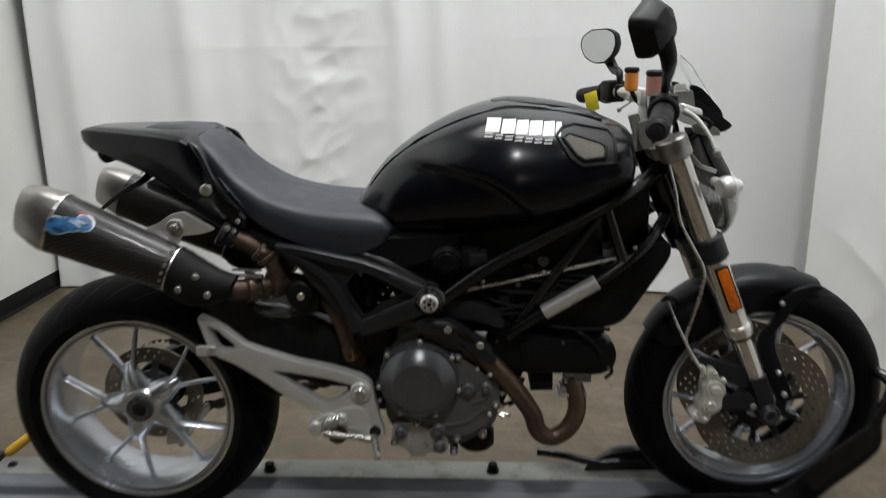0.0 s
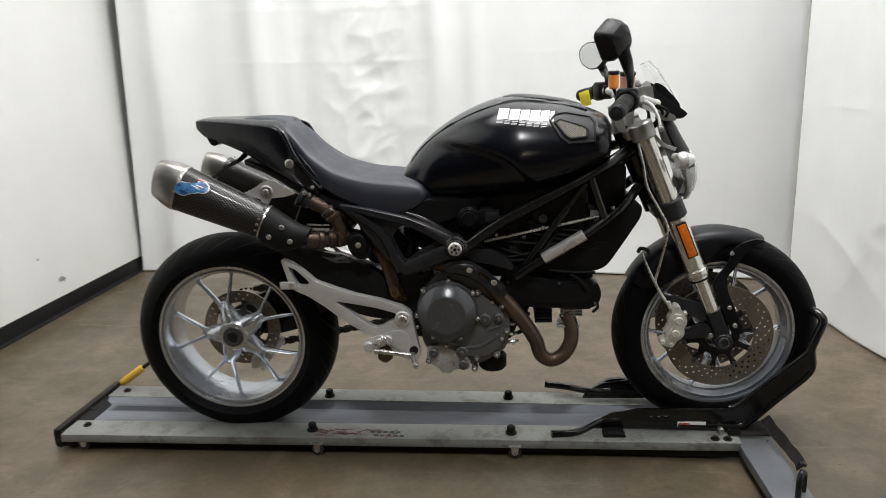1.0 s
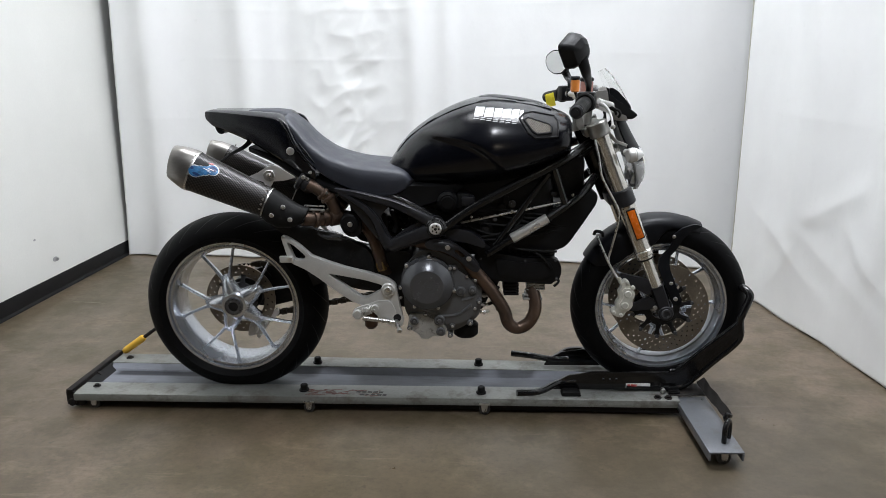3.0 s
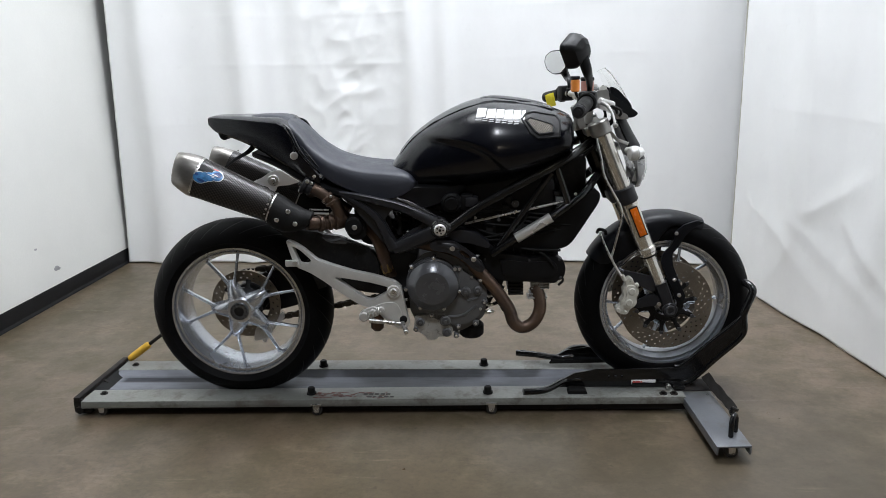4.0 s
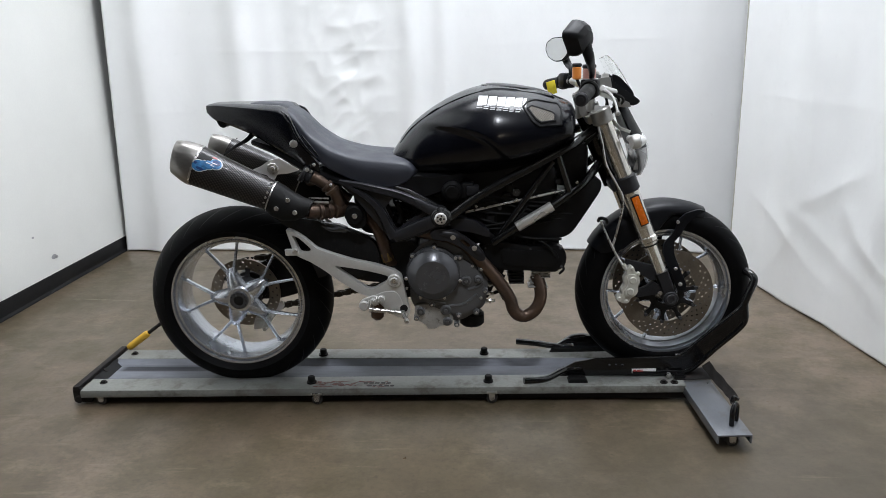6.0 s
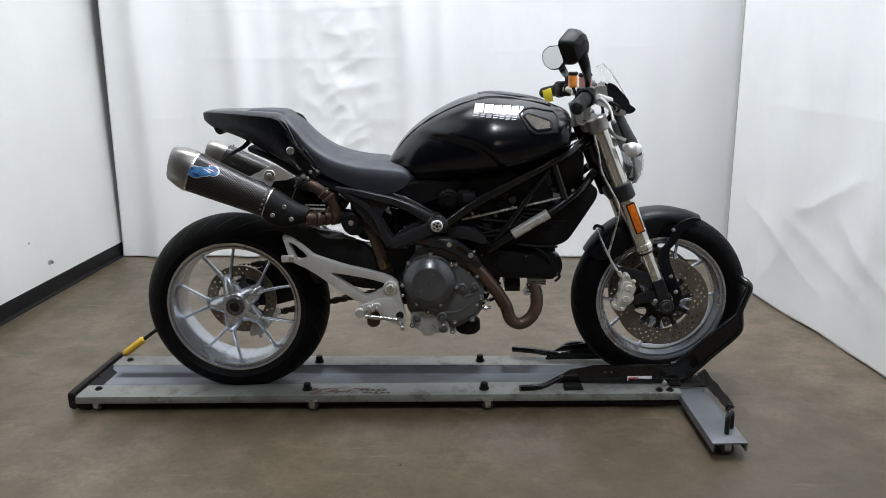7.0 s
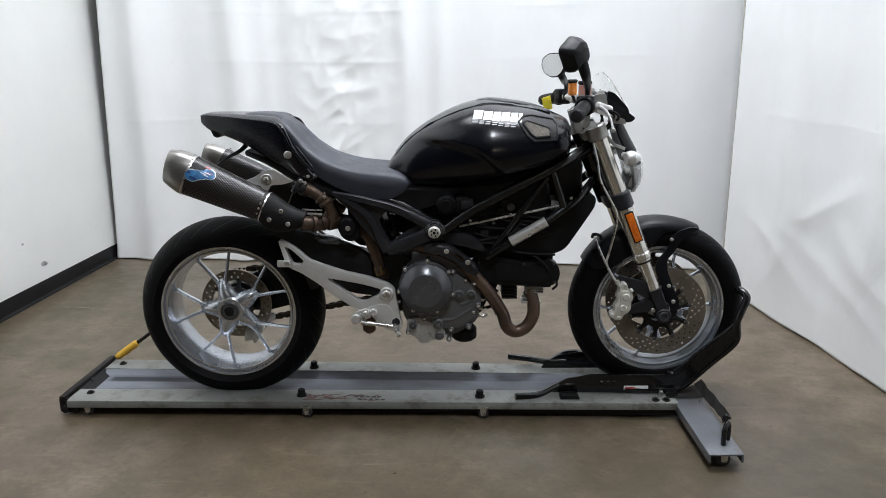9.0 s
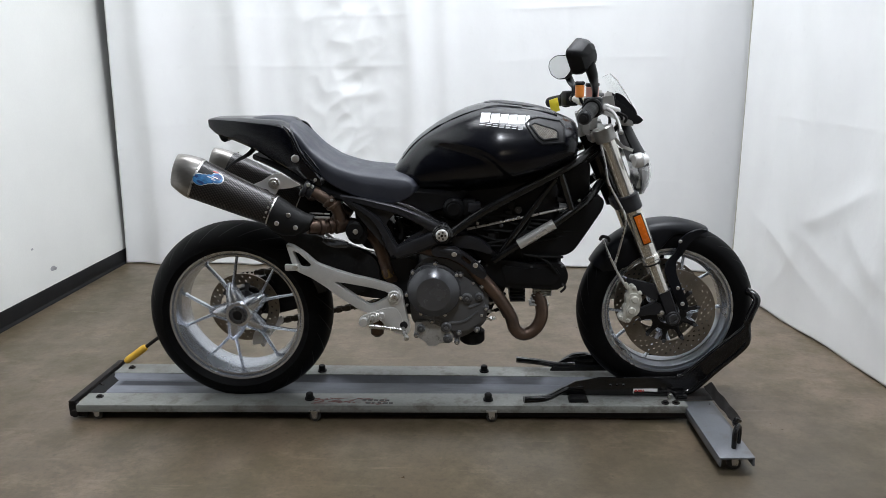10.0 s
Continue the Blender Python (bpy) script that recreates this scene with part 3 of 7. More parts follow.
def dolly():
    root = thing("motorcycle_dolly", "long grey steel motorcycle dolly on casters, paint scuffed", "dolly")
    x0, x1 = -1.295, 0.768
    # top flange with a turned-down lip on the outside; the near rail stands slightly askew
    for ya, yb, turn in ((-0.122, -0.026, 1.2), (0.123, 0.208, 0.0)):
        bm, tmp = bmesh.new(), bmesh.new()
        out = -1 if ya < 0 else 1
        edge = ya if ya < 0 else yb
        end = x1 + (0.0 if ya < 0 else -0.05)
        box(tmp, x0, end, ya, yb, 0.053, 0.060, 0.0034)
        box(tmp, x0, end, min(edge, edge - out * 0.006), max(edge, edge - out * 0.006), 0.034, 0.0555, 0.0015)
        join(bm, tmp, m=pose(0, 0, 0, 0, 0, turn))
        rail = part("rail", bm, M_DECK, root, "grey painted steel rail, scuffed")
        if ya < 0:
            near = rail
        else:
            far = rail
    bm = bmesh.new()
    near_y = lambda x: 0.026 + 0.021 * x
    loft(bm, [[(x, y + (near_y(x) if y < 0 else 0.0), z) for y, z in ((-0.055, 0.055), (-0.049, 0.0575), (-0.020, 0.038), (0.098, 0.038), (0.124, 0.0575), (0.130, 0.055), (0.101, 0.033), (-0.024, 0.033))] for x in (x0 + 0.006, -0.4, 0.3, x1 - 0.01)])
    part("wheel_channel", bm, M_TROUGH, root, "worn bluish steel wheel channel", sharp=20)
    bm = bmesh.new()
    box(bm, x0 + 0.05, x1 + 0.06, -0.098, -0.070, 0.010, 0.050, 0.002)
    box(bm, x0 + 0.05, x1, 0.15, 0.19, 0.010, 0.050, 0.002)
    part("underframe", bm, M_UNDER, root, "rusty black underframe")
    # folding end plate: a black angle bar across the rails
    bm = bmesh.new()
    box(bm, x0 - 0.030, x0 - 0.008, -0.135, 0.225, 0.052, 0.068, 0.002)
    for ya in (-0.13, 0.03, 0.20):
        plate(bm, [(x0 - 0.034, 0.008), (x0 + 0.03, 0.008), (x0 + 0.03, 0.026), (x0 - 0.006, 0.060), (x0 - 0.034, 0.060)], ya, ya + 0.012, bevel=0.0015, radius=0.008)
    rod(bm, (x0 - 0.014, -0.137, 0.020), (x0 - 0.014, 0.225, 0.020), 0.014, 12, bevel=0.002)
    part("end_plate", bm, M_UNDER, root, "black steel end bar on a hinge")
    bm = bmesh.new()
    loft(bm, [[(x0 - 0.026, y, 0.058), (x0 - 0.024, y, 0.062), (x0 + 0.030, y, 0.037), (x0 + 0.028, y, 0.033)] for y in (-0.06, 0.14)])
    part("ramp_flap", bm, M_COVE, root, "black ramp flap")
    # round black knobs and bolts on the rails
    for kx, ky, rail in ((-0.498, -0.084, near), (0.112, -0.076, near), (-0.507, 0.152, far), (0.097, 0.160, far)):
        bm = bmesh.new()
        rod(bm, (kx, ky, 0.060), (kx, ky, 0.084), 0.0125, 14, bevel=0.003)
        rod(bm, (kx, ky, 0.060), (kx, ky, 0.065), 0.017, 14)
        part("knob", bm, M_RUBBER, rail, "black rubber knob")
    for kx, ky, rail in ((x0 + 0.055, -0.085, near), (x0 + 0.05, 0.165, far), (0.70, -0.085, near), (0.735, -0.085, near)):
        bm = bmesh.new()
        rod(bm, (kx, ky, 0.060), (kx, ky, 0.0625), 0.013, 16)
        rod(bm, (kx, ky, 0.0625), (kx, ky, 0.068), 0.008, 6)
        part("rail_bolt", bm, M_UNDER, rail, "rusty hexagon bolt")
    # outrigger foot
    bm = bmesh.new()
    m = pose(0.812, -0.075, 0.0, 0, 0, 2.5)
    tmp = bmesh.new()
    box(tmp, -0.05, 0.052, -0.345, 0.02, 0.048, 0.054, 0.0015)
    box(tmp, -0.05, -0.044, -0.345, 0.02, 0.026, 0.0485, 0.001)
    box(tmp, 0.046, 0.052, -0.345, 0.02, 0.026, 0.0485, 0.001)
    join(bm, tmp, m=m)
    foot = part("outrigger", bm, M_FOOT, root, "bluish grey steel outrigger foot")
    bm = bmesh.new()
    tmp = bmesh.new()
    tube(tmp, [(0.010, -0.29, 0.055), (0.010, -0.29, 0.10), (0.022, -0.275, 0.118), (0.034, -0.26, 0.10), (0.034, -0.26, 0.055)], 0.0075, 10)
    join(bm, tmp, m=m)
    part("tie_down_loop", bm, M_CHOCK, foot, "black steel tie-down loop")
    bm = bmesh.new()
    tmp = bmesh.new()
    box(tmp, -0.07, 0.055, 0.01, 0.10, 0.060, 0.0635, 0.001)
    join(bm, tmp, m=m)
    part("mount_plate", bm, M_UNDER, foot, "rusty black mounting plate")
    for cx, cy in ((-1.228, -0.128), (-0.472, -0.124), (0.124, -0.113), (-1.20, 0.17), (-0.47, 0.20), (0.12, 0.20), (0.70, 0.17)):
        caster(root, cx, cy)
    caster(root, 0.83, -0.385, 0.021, 0.02)
    # lever with a yellow grip at the far rail's end
    bm = bmesh.new()
    tube(bm, [(-1.285, 0.225, 0.068), (-1.22, 0.235, 0.115), (-1.08, 0.25, 0.215)], 0.007, 8)
    lever = part("lever", bm, M_UNDER, root, "steel lever with a yellow grip")
    bm = bmesh.new()
    tube(bm, [(-1.298, 0.222, 0.062), (-1.285, 0.224, 0.070), (-1.225, 0.234, 0.112), (-1.215, 0.236, 0.119)], [0.010, 0.014, 0.014, 0.010], 12)
    part("grip", bm, M_HANDLE, lever, "yellow plastic grip")
    # worn decal on the near rail: two broken rows of bars, with red flourishes
    rnd = random.Random(5)
    bm = bmesh.new()
    for row, x_start in ((0, -0.315), (1, -0.300)):
        for k in range(5):
            xa = x_start + k * 0.0195
            box(bm, xa, xa + rnd.uniform(0.010, 0.016), -0.093 - 0.021 * row, -0.083 - 0.021 * row, 0.0602, 0.0608)
    tagged(part("decal", bm, M_SMUDGE, near, "worn lettering, dark bars"), kind="stuff")
    bm = bmesh.new()
    for k in range(34):
        xa, ya = rnd.uniform(-0.48, -0.24), rnd.uniform(-0.116, -0.076)
        ln = rnd.uniform(0.012, 0.045)
        plate_m = pose(xa, ya, 0, 0, 0, rnd.uniform(-25, 25))
        box(bm, -ln / 2, ln / 2, -0.0022, 0.0022, 0.0602, 0.0606, m=plate_m)
    tagged(part("decal_flourish", bm, M_RUST, near, "flaking red decal strokes"), kind="stuff")


dolly()

# ---------------------------------------------------------------- the motorcycle
BIKE = pose(0, 0.045, 0, 0, 0, 2.0)
bike = thing("motorcycle", "black naked motorcycle with silver wheels standing on a grey dolly", "motorcycle", BIKE)
RW, FW = (-0.740, 0.349), (0.7125, 0.345)


def bar(bm, pts, widths, depths, blade=False):
    """A bar of rounded-rectangle section through points; width across it in the x-z plane, depth along y. blade: True for a flat-faced spoke, "crown" for a domed face."""
    line = [Vector(p) for p in pts]
    rings = []
    for i, p in enumerate(line):
        way = line[min(i + 1, len(line) - 1)] - line[max(i - 1, 0)]
        side = Vector((way.z, 0, -way.x)).normalized()
        w, d = widths[i] / 2, depths[i] / 2
        ring = []
        for a, b in ((1, 0.1), (0.72, 0.75), (0, 1), (-0.72, 0.75), (-1, 0.1), (-0.60, -0.72), (0, -1), (0.60, -0.72)) if blade == "crown" else ((1, 0.2), (0.8, 1), (-0.8, 1), (-1, 0.2), (-0.95, -0.5), (-0.66, -1), (0.66, -1), (0.95, -0.5)) if blade else ((1, 0.6), (0.75, 1), (-0.75, 1), (-1, 0.6), (-1, -0.6), (-0.75, -1), (0.75, -1), (1, -0.6)):
            ring.append(bm.verts.new(p + side * w * a + Vector((0, d * b, 0))))
        rings.append(ring)
    ring_faces(bm, rings)


def wheel(name, c, half, hub_y, roots, tyre_r, tyre_half, label, k_r=1.0):
    """k_r scales the rim and spoke radii."""
    cx, cz = c
    bm = bmesh.new()
    h = half
    rim = [(0.2285, -h), (0.2320, -h + 0.003), (0.2300, -h + 0.007), (0.220, -h + 0.012), (0.212, -h + 0.024), (0.207, -0.02), (0.207, 0.02), (0.212, h - 0.024), (0.220, h - 0.012), (0.2300, h - 0.007), (0.2320, h - 0.003), (0.2285, h),
               (0.2215, h - 0.001), (0.2195, h - 0.013), (0.2165, h - 0.013), (0.2145, h - 0.006), (0.2095, h - 0.006), (0.2065, h - 0.017), (0.201, h - 0.030), (0.197, 0.02), (0.197, -0.02), (0.201, -h + 0.030), (0.2065, -h + 0.017), (0.2095, -h + 0.006), (0.2145, -h + 0.006), (0.2165, -h + 0.013), (0.2195, -h + 0.013), (0.2215, -h + 0.001)]
    lathe(bm, [(r * k_r, y) for r, y in rim], cx, cz, 96, closed=True)
    lathe(bm, [(0.030, hub_y - 0.022), (0.042, hub_y - 0.021), (0.049, hub_y - 0.014), (0.052, hub_y + 0.02), (0.046, hub_y + 0.05), (0.040, hub_y + 0.085), (0.030, hub_y + 0.09)], cx, cz, 40)
    w = part(name, bm, M_WHEEL, bike, label, sharp=24)
    for a in roots:
        def at(r, deg, y):
            t = radians(deg)
            return (cx + k_r * r * math.cos(t), y, cz + k_r * r * math.sin(t))
        bm = bmesh.new()
        def arm(rows):
            line = curve_points([at(r, a + da, hub_y + dy) for r, da, dy, wd, dp in rows], 4)
            table = [(rows[0][0] + (rows[-1][0] - rows[0][0]) * k / (len(line) - 1)) for k in range(len(line))]
            wide = [spline_table([(r, wd, dp) for r, da, dy, wd, dp in rows], r) for r in table]
            bar(bm, line, [q[0] for q in wide], [q[1] for q in wide], "crown")
        arm([(0.030, 0, 0.001, 0.074, 0.046), (0.060, 0, 0.003, 0.058, 0.042), (0.086, 0, 0.007, 0.042, 0.034), (0.108, 0, 0.013, 0.020, 0.018)])
        for s in (-1, 1):
            arm([(0.036, s * 20, 0.002, 0.018, 0.034), (0.065, s * 9.5, 0.003, 0.0160, 0.032), (0.098, s * 7.5, 0.006, 0.0135, 0.028), (0.145, s * 12.8, 0.011, 0.0105, 0.022), (0.184, s * 15.8, 0.015, 0.0100, 0.021), (0.206, s * 17, 0.018, 0.020, 0.030)])
        part("spoke", bm, M_WHEEL, w)
    bm = bmesh.new()
    R, b = tyre_r, tyre_half
    # rounded crown with a slight shoulder
    prof = [(0.221 * k_r, -h + 0.012), (0.228 * k_r, -h + 0.001), (0.238 * k_r, -h - 0.004)]
    for k in range(15):
        t = -1 + 2 * k / 14
        a = t * radians(82)
        prof.append((R - b * 0.86 * (1 - math.cos(a)), b * math.sin(a) / math.sin(radians(82))))
    prof += [(0.238 * k_r, h + 0.004), (0.228 * k_r, h - 0.001), (0.221 * k_r, h - 0.012)]
    lathe(bm, prof, cx, cz, 96, closed=True)
    part("tyre", bm, M_TYRE, w, "black rubber tyre, lightly scuffed")
    # tread grooves: slanting cuts over the crown, as thin dark inlays
    bm = bmesh.new()
    for k in range(26):
        a0 = 2 * math.pi * k / 26
        for s in (-1, 1):
            strip = []
            for q in range(6):
                t = s * (0.12 + 0.60 * q / 5)
                aa = t * radians(82)
                rr, yy = R - b * 0.86 * (1 - math.cos(aa)) + 0.0004, b * math.sin(aa) / math.sin(radians(82))
                ang = a0 + (0.12 if s > 0 else 0.0) + 0.26 * (q / 5) ** 1.3
                wd = 0.0030 * (1 - 0.6 * abs(q - 2) / 3) / R
                strip.append([bm.verts.new((cx + rr * math.cos(ang + e), yy, cz + rr * math.sin(ang + e))) for e in (-wd, wd)])
            for p, q in zip(strip, strip[1:]):
                bm.faces.new((p[0], p[1], q[1], q[0]))
    tagged(part("tread_groove", bm, M_DARK, w, "dark tread grooves"), kind="stuff")
    return w


def brake_disc(parent, c, y, r_in, r_out, rows, per_row, label):
    """A drilled ring: every cell of a polar grid is a square with a round hole."""
    cx, cz = c
    bm = bmesh.new()
    edge = (r_out - r_in) * 0.10
    r0, r1 = r_in + edge, r_out - edge
    half = math.pi / per_row
    for side, yy in enumerate((y - 0.0025, y + 0.0025)):
        for i in range(rows):
            ra, rb = r0 + (r1 - r0) * i / rows, r0 + (r1 - r0) * (i + 1) / rows
            rm = (ra + rb) / 2
            for k in range(per_row):
                am = 2 * half * (k + i * 0.5)
                outer, inner = [], []
                for da, rr in ((-1, ra), (0, ra), (1, ra), (1, rm), (1, rb), (0, rb), (-1, rb), (-1, rm)):
                    a = am + da * half
                    outer.append(bm.verts.new((cx + rr * math.cos(a), yy, cz + rr * math.sin(a))))
                    v = Vector((da * half * rm, rr - rm)).normalized() * 0.0038
                    a = am + v.x / rm
                    inner.append(bm.verts.new((cx + (rm + v.y) * math.cos(a), yy, cz + (rm + v.y) * math.sin(a))))
                for q in range(8):
                    bm.faces.new((outer[q], outer[(q + 1) % 8], inner[(q + 1) % 8], inner[q]))
    for ra, rb in ((r_in, r0), (r1, r_out)):
        lathe(bm, [(ra, y - 0.0025), (rb, y - 0.0025), (rb, y + 0.0025), (ra, y + 0.0025)], cx, cz, per_row * 3, closed=True)
    return part("brake_disc", bm, M_DISC, parent, label)


def rear_end():
    w = wheel("rear_wheel", RW, 0.077, -0.040, [34 + 72 * k for k in range(5)], 0.315, 0.090, "silver ten-spoke rear wheel with a hollow hub")
    cx, cz = RW
    bm = bmesh.new()
    lathe(bm, [(0.0165, -0.062), (0.0175, -0.069), (0.024, -0.0705), (0.031, -0.068), (0.033, -0.060), (0.033, -0.045), (0.0165, -0.045)], cx, cz, 32, closed=True)
    part("hub_nut", bm, M_COVER, w, "grey castellated hub nut")
    bm = bmesh.new()
    disc(bm, cx, cz, 0.0165, -0.0690, -0.0625, 24)
    part("axle_bore", bm, M_DARK, w)
    ring_pts = [(cx + 0.0265 * math.cos(0.5236 * k), cz + 0.0265 * math.sin(0.5236 * k)) for k in range(12)]
    each("hub_notch", ring_pts, lambda bm, x, z: disc(bm, x, z, 0.0030, -0.0712, -0.066, 8), M_DARK, w)
    brake_disc(w, RW, 0.022, 0.084, 0.1225, 2, 26, "drilled brake disc")
    bm = bmesh.new()
    lathe(bm, [(0.040, 0.014), (0.060, 0.016), (0.060, 0.024), (0.040, 0.026)], cx, cz, 40, closed=True)
    part("disc_carrier", bm, M_COVER, w, "grey disc carrier")
    each("carrier_arm", [(1.0472 * q + 0.35,) for q in range(6)], lambda bm, a: bar(bm, [(cx + r * math.cos(a), 0.021, cz + r * math.sin(a)) for r in (0.054, 0.070, 0.090)], [0.026, 0.014, 0.020], [0.006, 0.005, 0.005]), M_COVER, w)
    bm = bmesh.new()
    teeth = []
    for k in range(38):
        for d, r in ((0.0, 0.096), (0.35, 0.104), (0.65, 0.104)):
            a = 2 * math.pi * (k + d) / 38
            teeth.append((cx + r * math.cos(a), cz + r * math.sin(a)))
    plate(bm, teeth, 0.108, 0.114, [[(cx + 0.05 * math.cos(t * 0.3), cz + 0.05 * math.sin(t * 0.3)) for t in range(21)]], bevel=0, radius=0)
    part("sprocket", bm, M_DARK, w, "oily black rear sprocket")
    # rear caliper, low behind the hub
    bm = bmesh.new()
    plate(bm, [(cx + 0.02, cz - 0.135), (cx + 0.075, cz - 0.125), (cx + 0.095, cz - 0.085), (cx + 0.075, cz - 0.065), (cx + 0.03, cz - 0.085)], -0.002, 0.050, bevel=0.006, radius=0.012)
    disc(bm, cx + 0.045, cz - 0.106, 0.018, -0.008, 0.0, 20, 0.003)
    disc(bm, cx + 0.045, cz - 0.106, 0.009, -0.011, -0.006, 6, 0.001)
    disc(bm, cx + 0.079, cz - 0.090, 0.011, -0.008, 0.0, 14, 0.002)
    disc(bm, cx + 0.060, cz - 0.132, 0.008, -0.004, 0.03, 12, 0.002)
    plate(bm, [(cx + 0.085, cz - 0.105), (cx + 0.130, cz - 0.060), (cx + 0.125, cz - 0.035), (cx + 0.085, cz - 0.07)], 0.028, 0.040, bevel=0.003, radius=0.008)
    part("rear_caliper", bm, M_ALLOY, bike, "grimy alloy rear brake caliper")

    # single-sided swingarm on the far side, its cross piece ahead of the tyre
    bm = bmesh.new()
    plate(bm, [(-0.80, 0.355), (-0.775, 0.405), (-0.70, 0.430), (-0.64, 0.462), (-0.55, 0.488), (-0.46, 0.502), (-0.30, 0.506), (-0.17, 0.48), (-0.15, 0.44), (-0.18, 0.40), (-0.32, 0.41), (-0.48, 0.385), (-0.57, 0.310), (-0.65, 0.290), (-0.72, 0.290), (-0.78, 0.305)], 0.118, 0.165, [[(-0.52, 0.46), (-0.36, 0.495), (-0.26, 0.47), (-0.36, 0.44)]], bevel=0.008, radius=0.02)
    plate(bm, [(-0.385, 0.51), (-0.30, 0.522), (-0.17, 0.50), (-0.15, 0.44), (-0.18, 0.405), (-0.30, 0.415), (-0.375, 0.44)], -0.085, 0.118, bevel=0.012, radius=0.025)
    disc(bm, cx, cz, 0.062, 0.066, 0.165, 28, 0.004)
    part("swingarm", bm, M_DARK, bike, "black cast swingarm")
    # hugger over the tyre's front
    bm = bmesh.new()
    secs = []
    for k in range(9):
        a = radians(16 + 20 * k / 8)
        r0 = 0.326
        secs.append([(cx + (r0 + dr) * math.cos(a), y, cz + (r0 + dr) * math.sin(a)) for y, dr in ((-0.090, -0.03), (-0.086, 0.0), (-0.05, 0.012), (0.05, 0.012), (0.086, 0.0), (0.090, -0.03), (0.086, -0.03), (0.082, -0.004), (0.05, 0.008), (-0.05, 0.008), (-0.082, -0.004), (-0.086, -0.03))])
    loft(bm, secs)
    plate(bm, [(-0.600, 0.655), (-0.537, 0.645), (-0.470, 0.633), (-0.436, 0.628), (-0.410, 0.606), (-0.360, 0.600), (-0.335, 0.592), (-0.302, 0.577), (-0.262, 0.556), (-0.245, 0.520), (-0.255, 0.45), (-0.34, 0.43), (-0.415, 0.44), (-0.440, 0.500), (-0.495, 0.570), (-0.548, 0.612)], -0.095, -0.060, bevel=0.008, radius=0.02)
    part("rear_hugger", bm, M_DARK, bike, "black plastic rear hugger")
    # chain: alternating links on two runs
    bm = bmesh.new()
    def run(a, b):
        a, b = Vector(a), Vector(b)
        n = int((b - a).length / 0.0159)
        d = (b - a) / n
        ang = math.degrees(math.atan2(-(b - a).z, (b - a).x))
        for k in range(n):
            m = Matrix.Translation(a + d * (k + 0.5)) @ pose(0, 0, 0, 0, ang, 0)
            wy = 0.0095 if k % 2 else 0.0065
            for s in (-1, 1):
                box(bm, -0.0105, 0.0105, s * wy - 0.0012, s * wy + 0.0012, -0.0095 if k % 2 else -0.0075, 0.0095 if k % 2 else 0.0075, m=m)
            rod(bm, m @ Vector((-0.008, -0.008, 0)), m @ Vector((-0.008, 0.008, 0)), 0.0045, 6)
    run((cx + 0.01, 0.111, cz - 0.102), (-0.18, 0.111, 0.355))
    part("chain_run", bm, M_CHAIN, bike, "oily drive chain")
    bm = bmesh.new()
    run((cx + 0.02, 0.111, cz + 0.101), (-0.20, 0.111, 0.475))
    part("chain_run", bm, M_CHAIN, bike, "oily drive chain")
    # shock absorber and linkage behind the hanger
    bm = bmesh.new()
    rod(bm, (-0.25, 0.0, 0.50), (-0.13, 0.0, 0.70), 0.022, 16)
    part("shock_absorber", bm, M_DARK, bike, "black shock absorber")
    bm = bmesh.new()
    coil = []
    for k in range(97):
        a = 2 * math.pi * k / 12
        p = Vector((-0.235, 0, 0.525)).lerp(Vector((-0.145, 0, 0.675)), k / 96)
        coil.append(p + Vector((0.034 * math.cos(a), 0.04 * math.sin(a), -0.02 * math.cos(a))))
    tube(bm, coil, 0.0065, 6, smooth=False)
    part("shock_spring", bm, M_DARK, bike, "black coil spring")


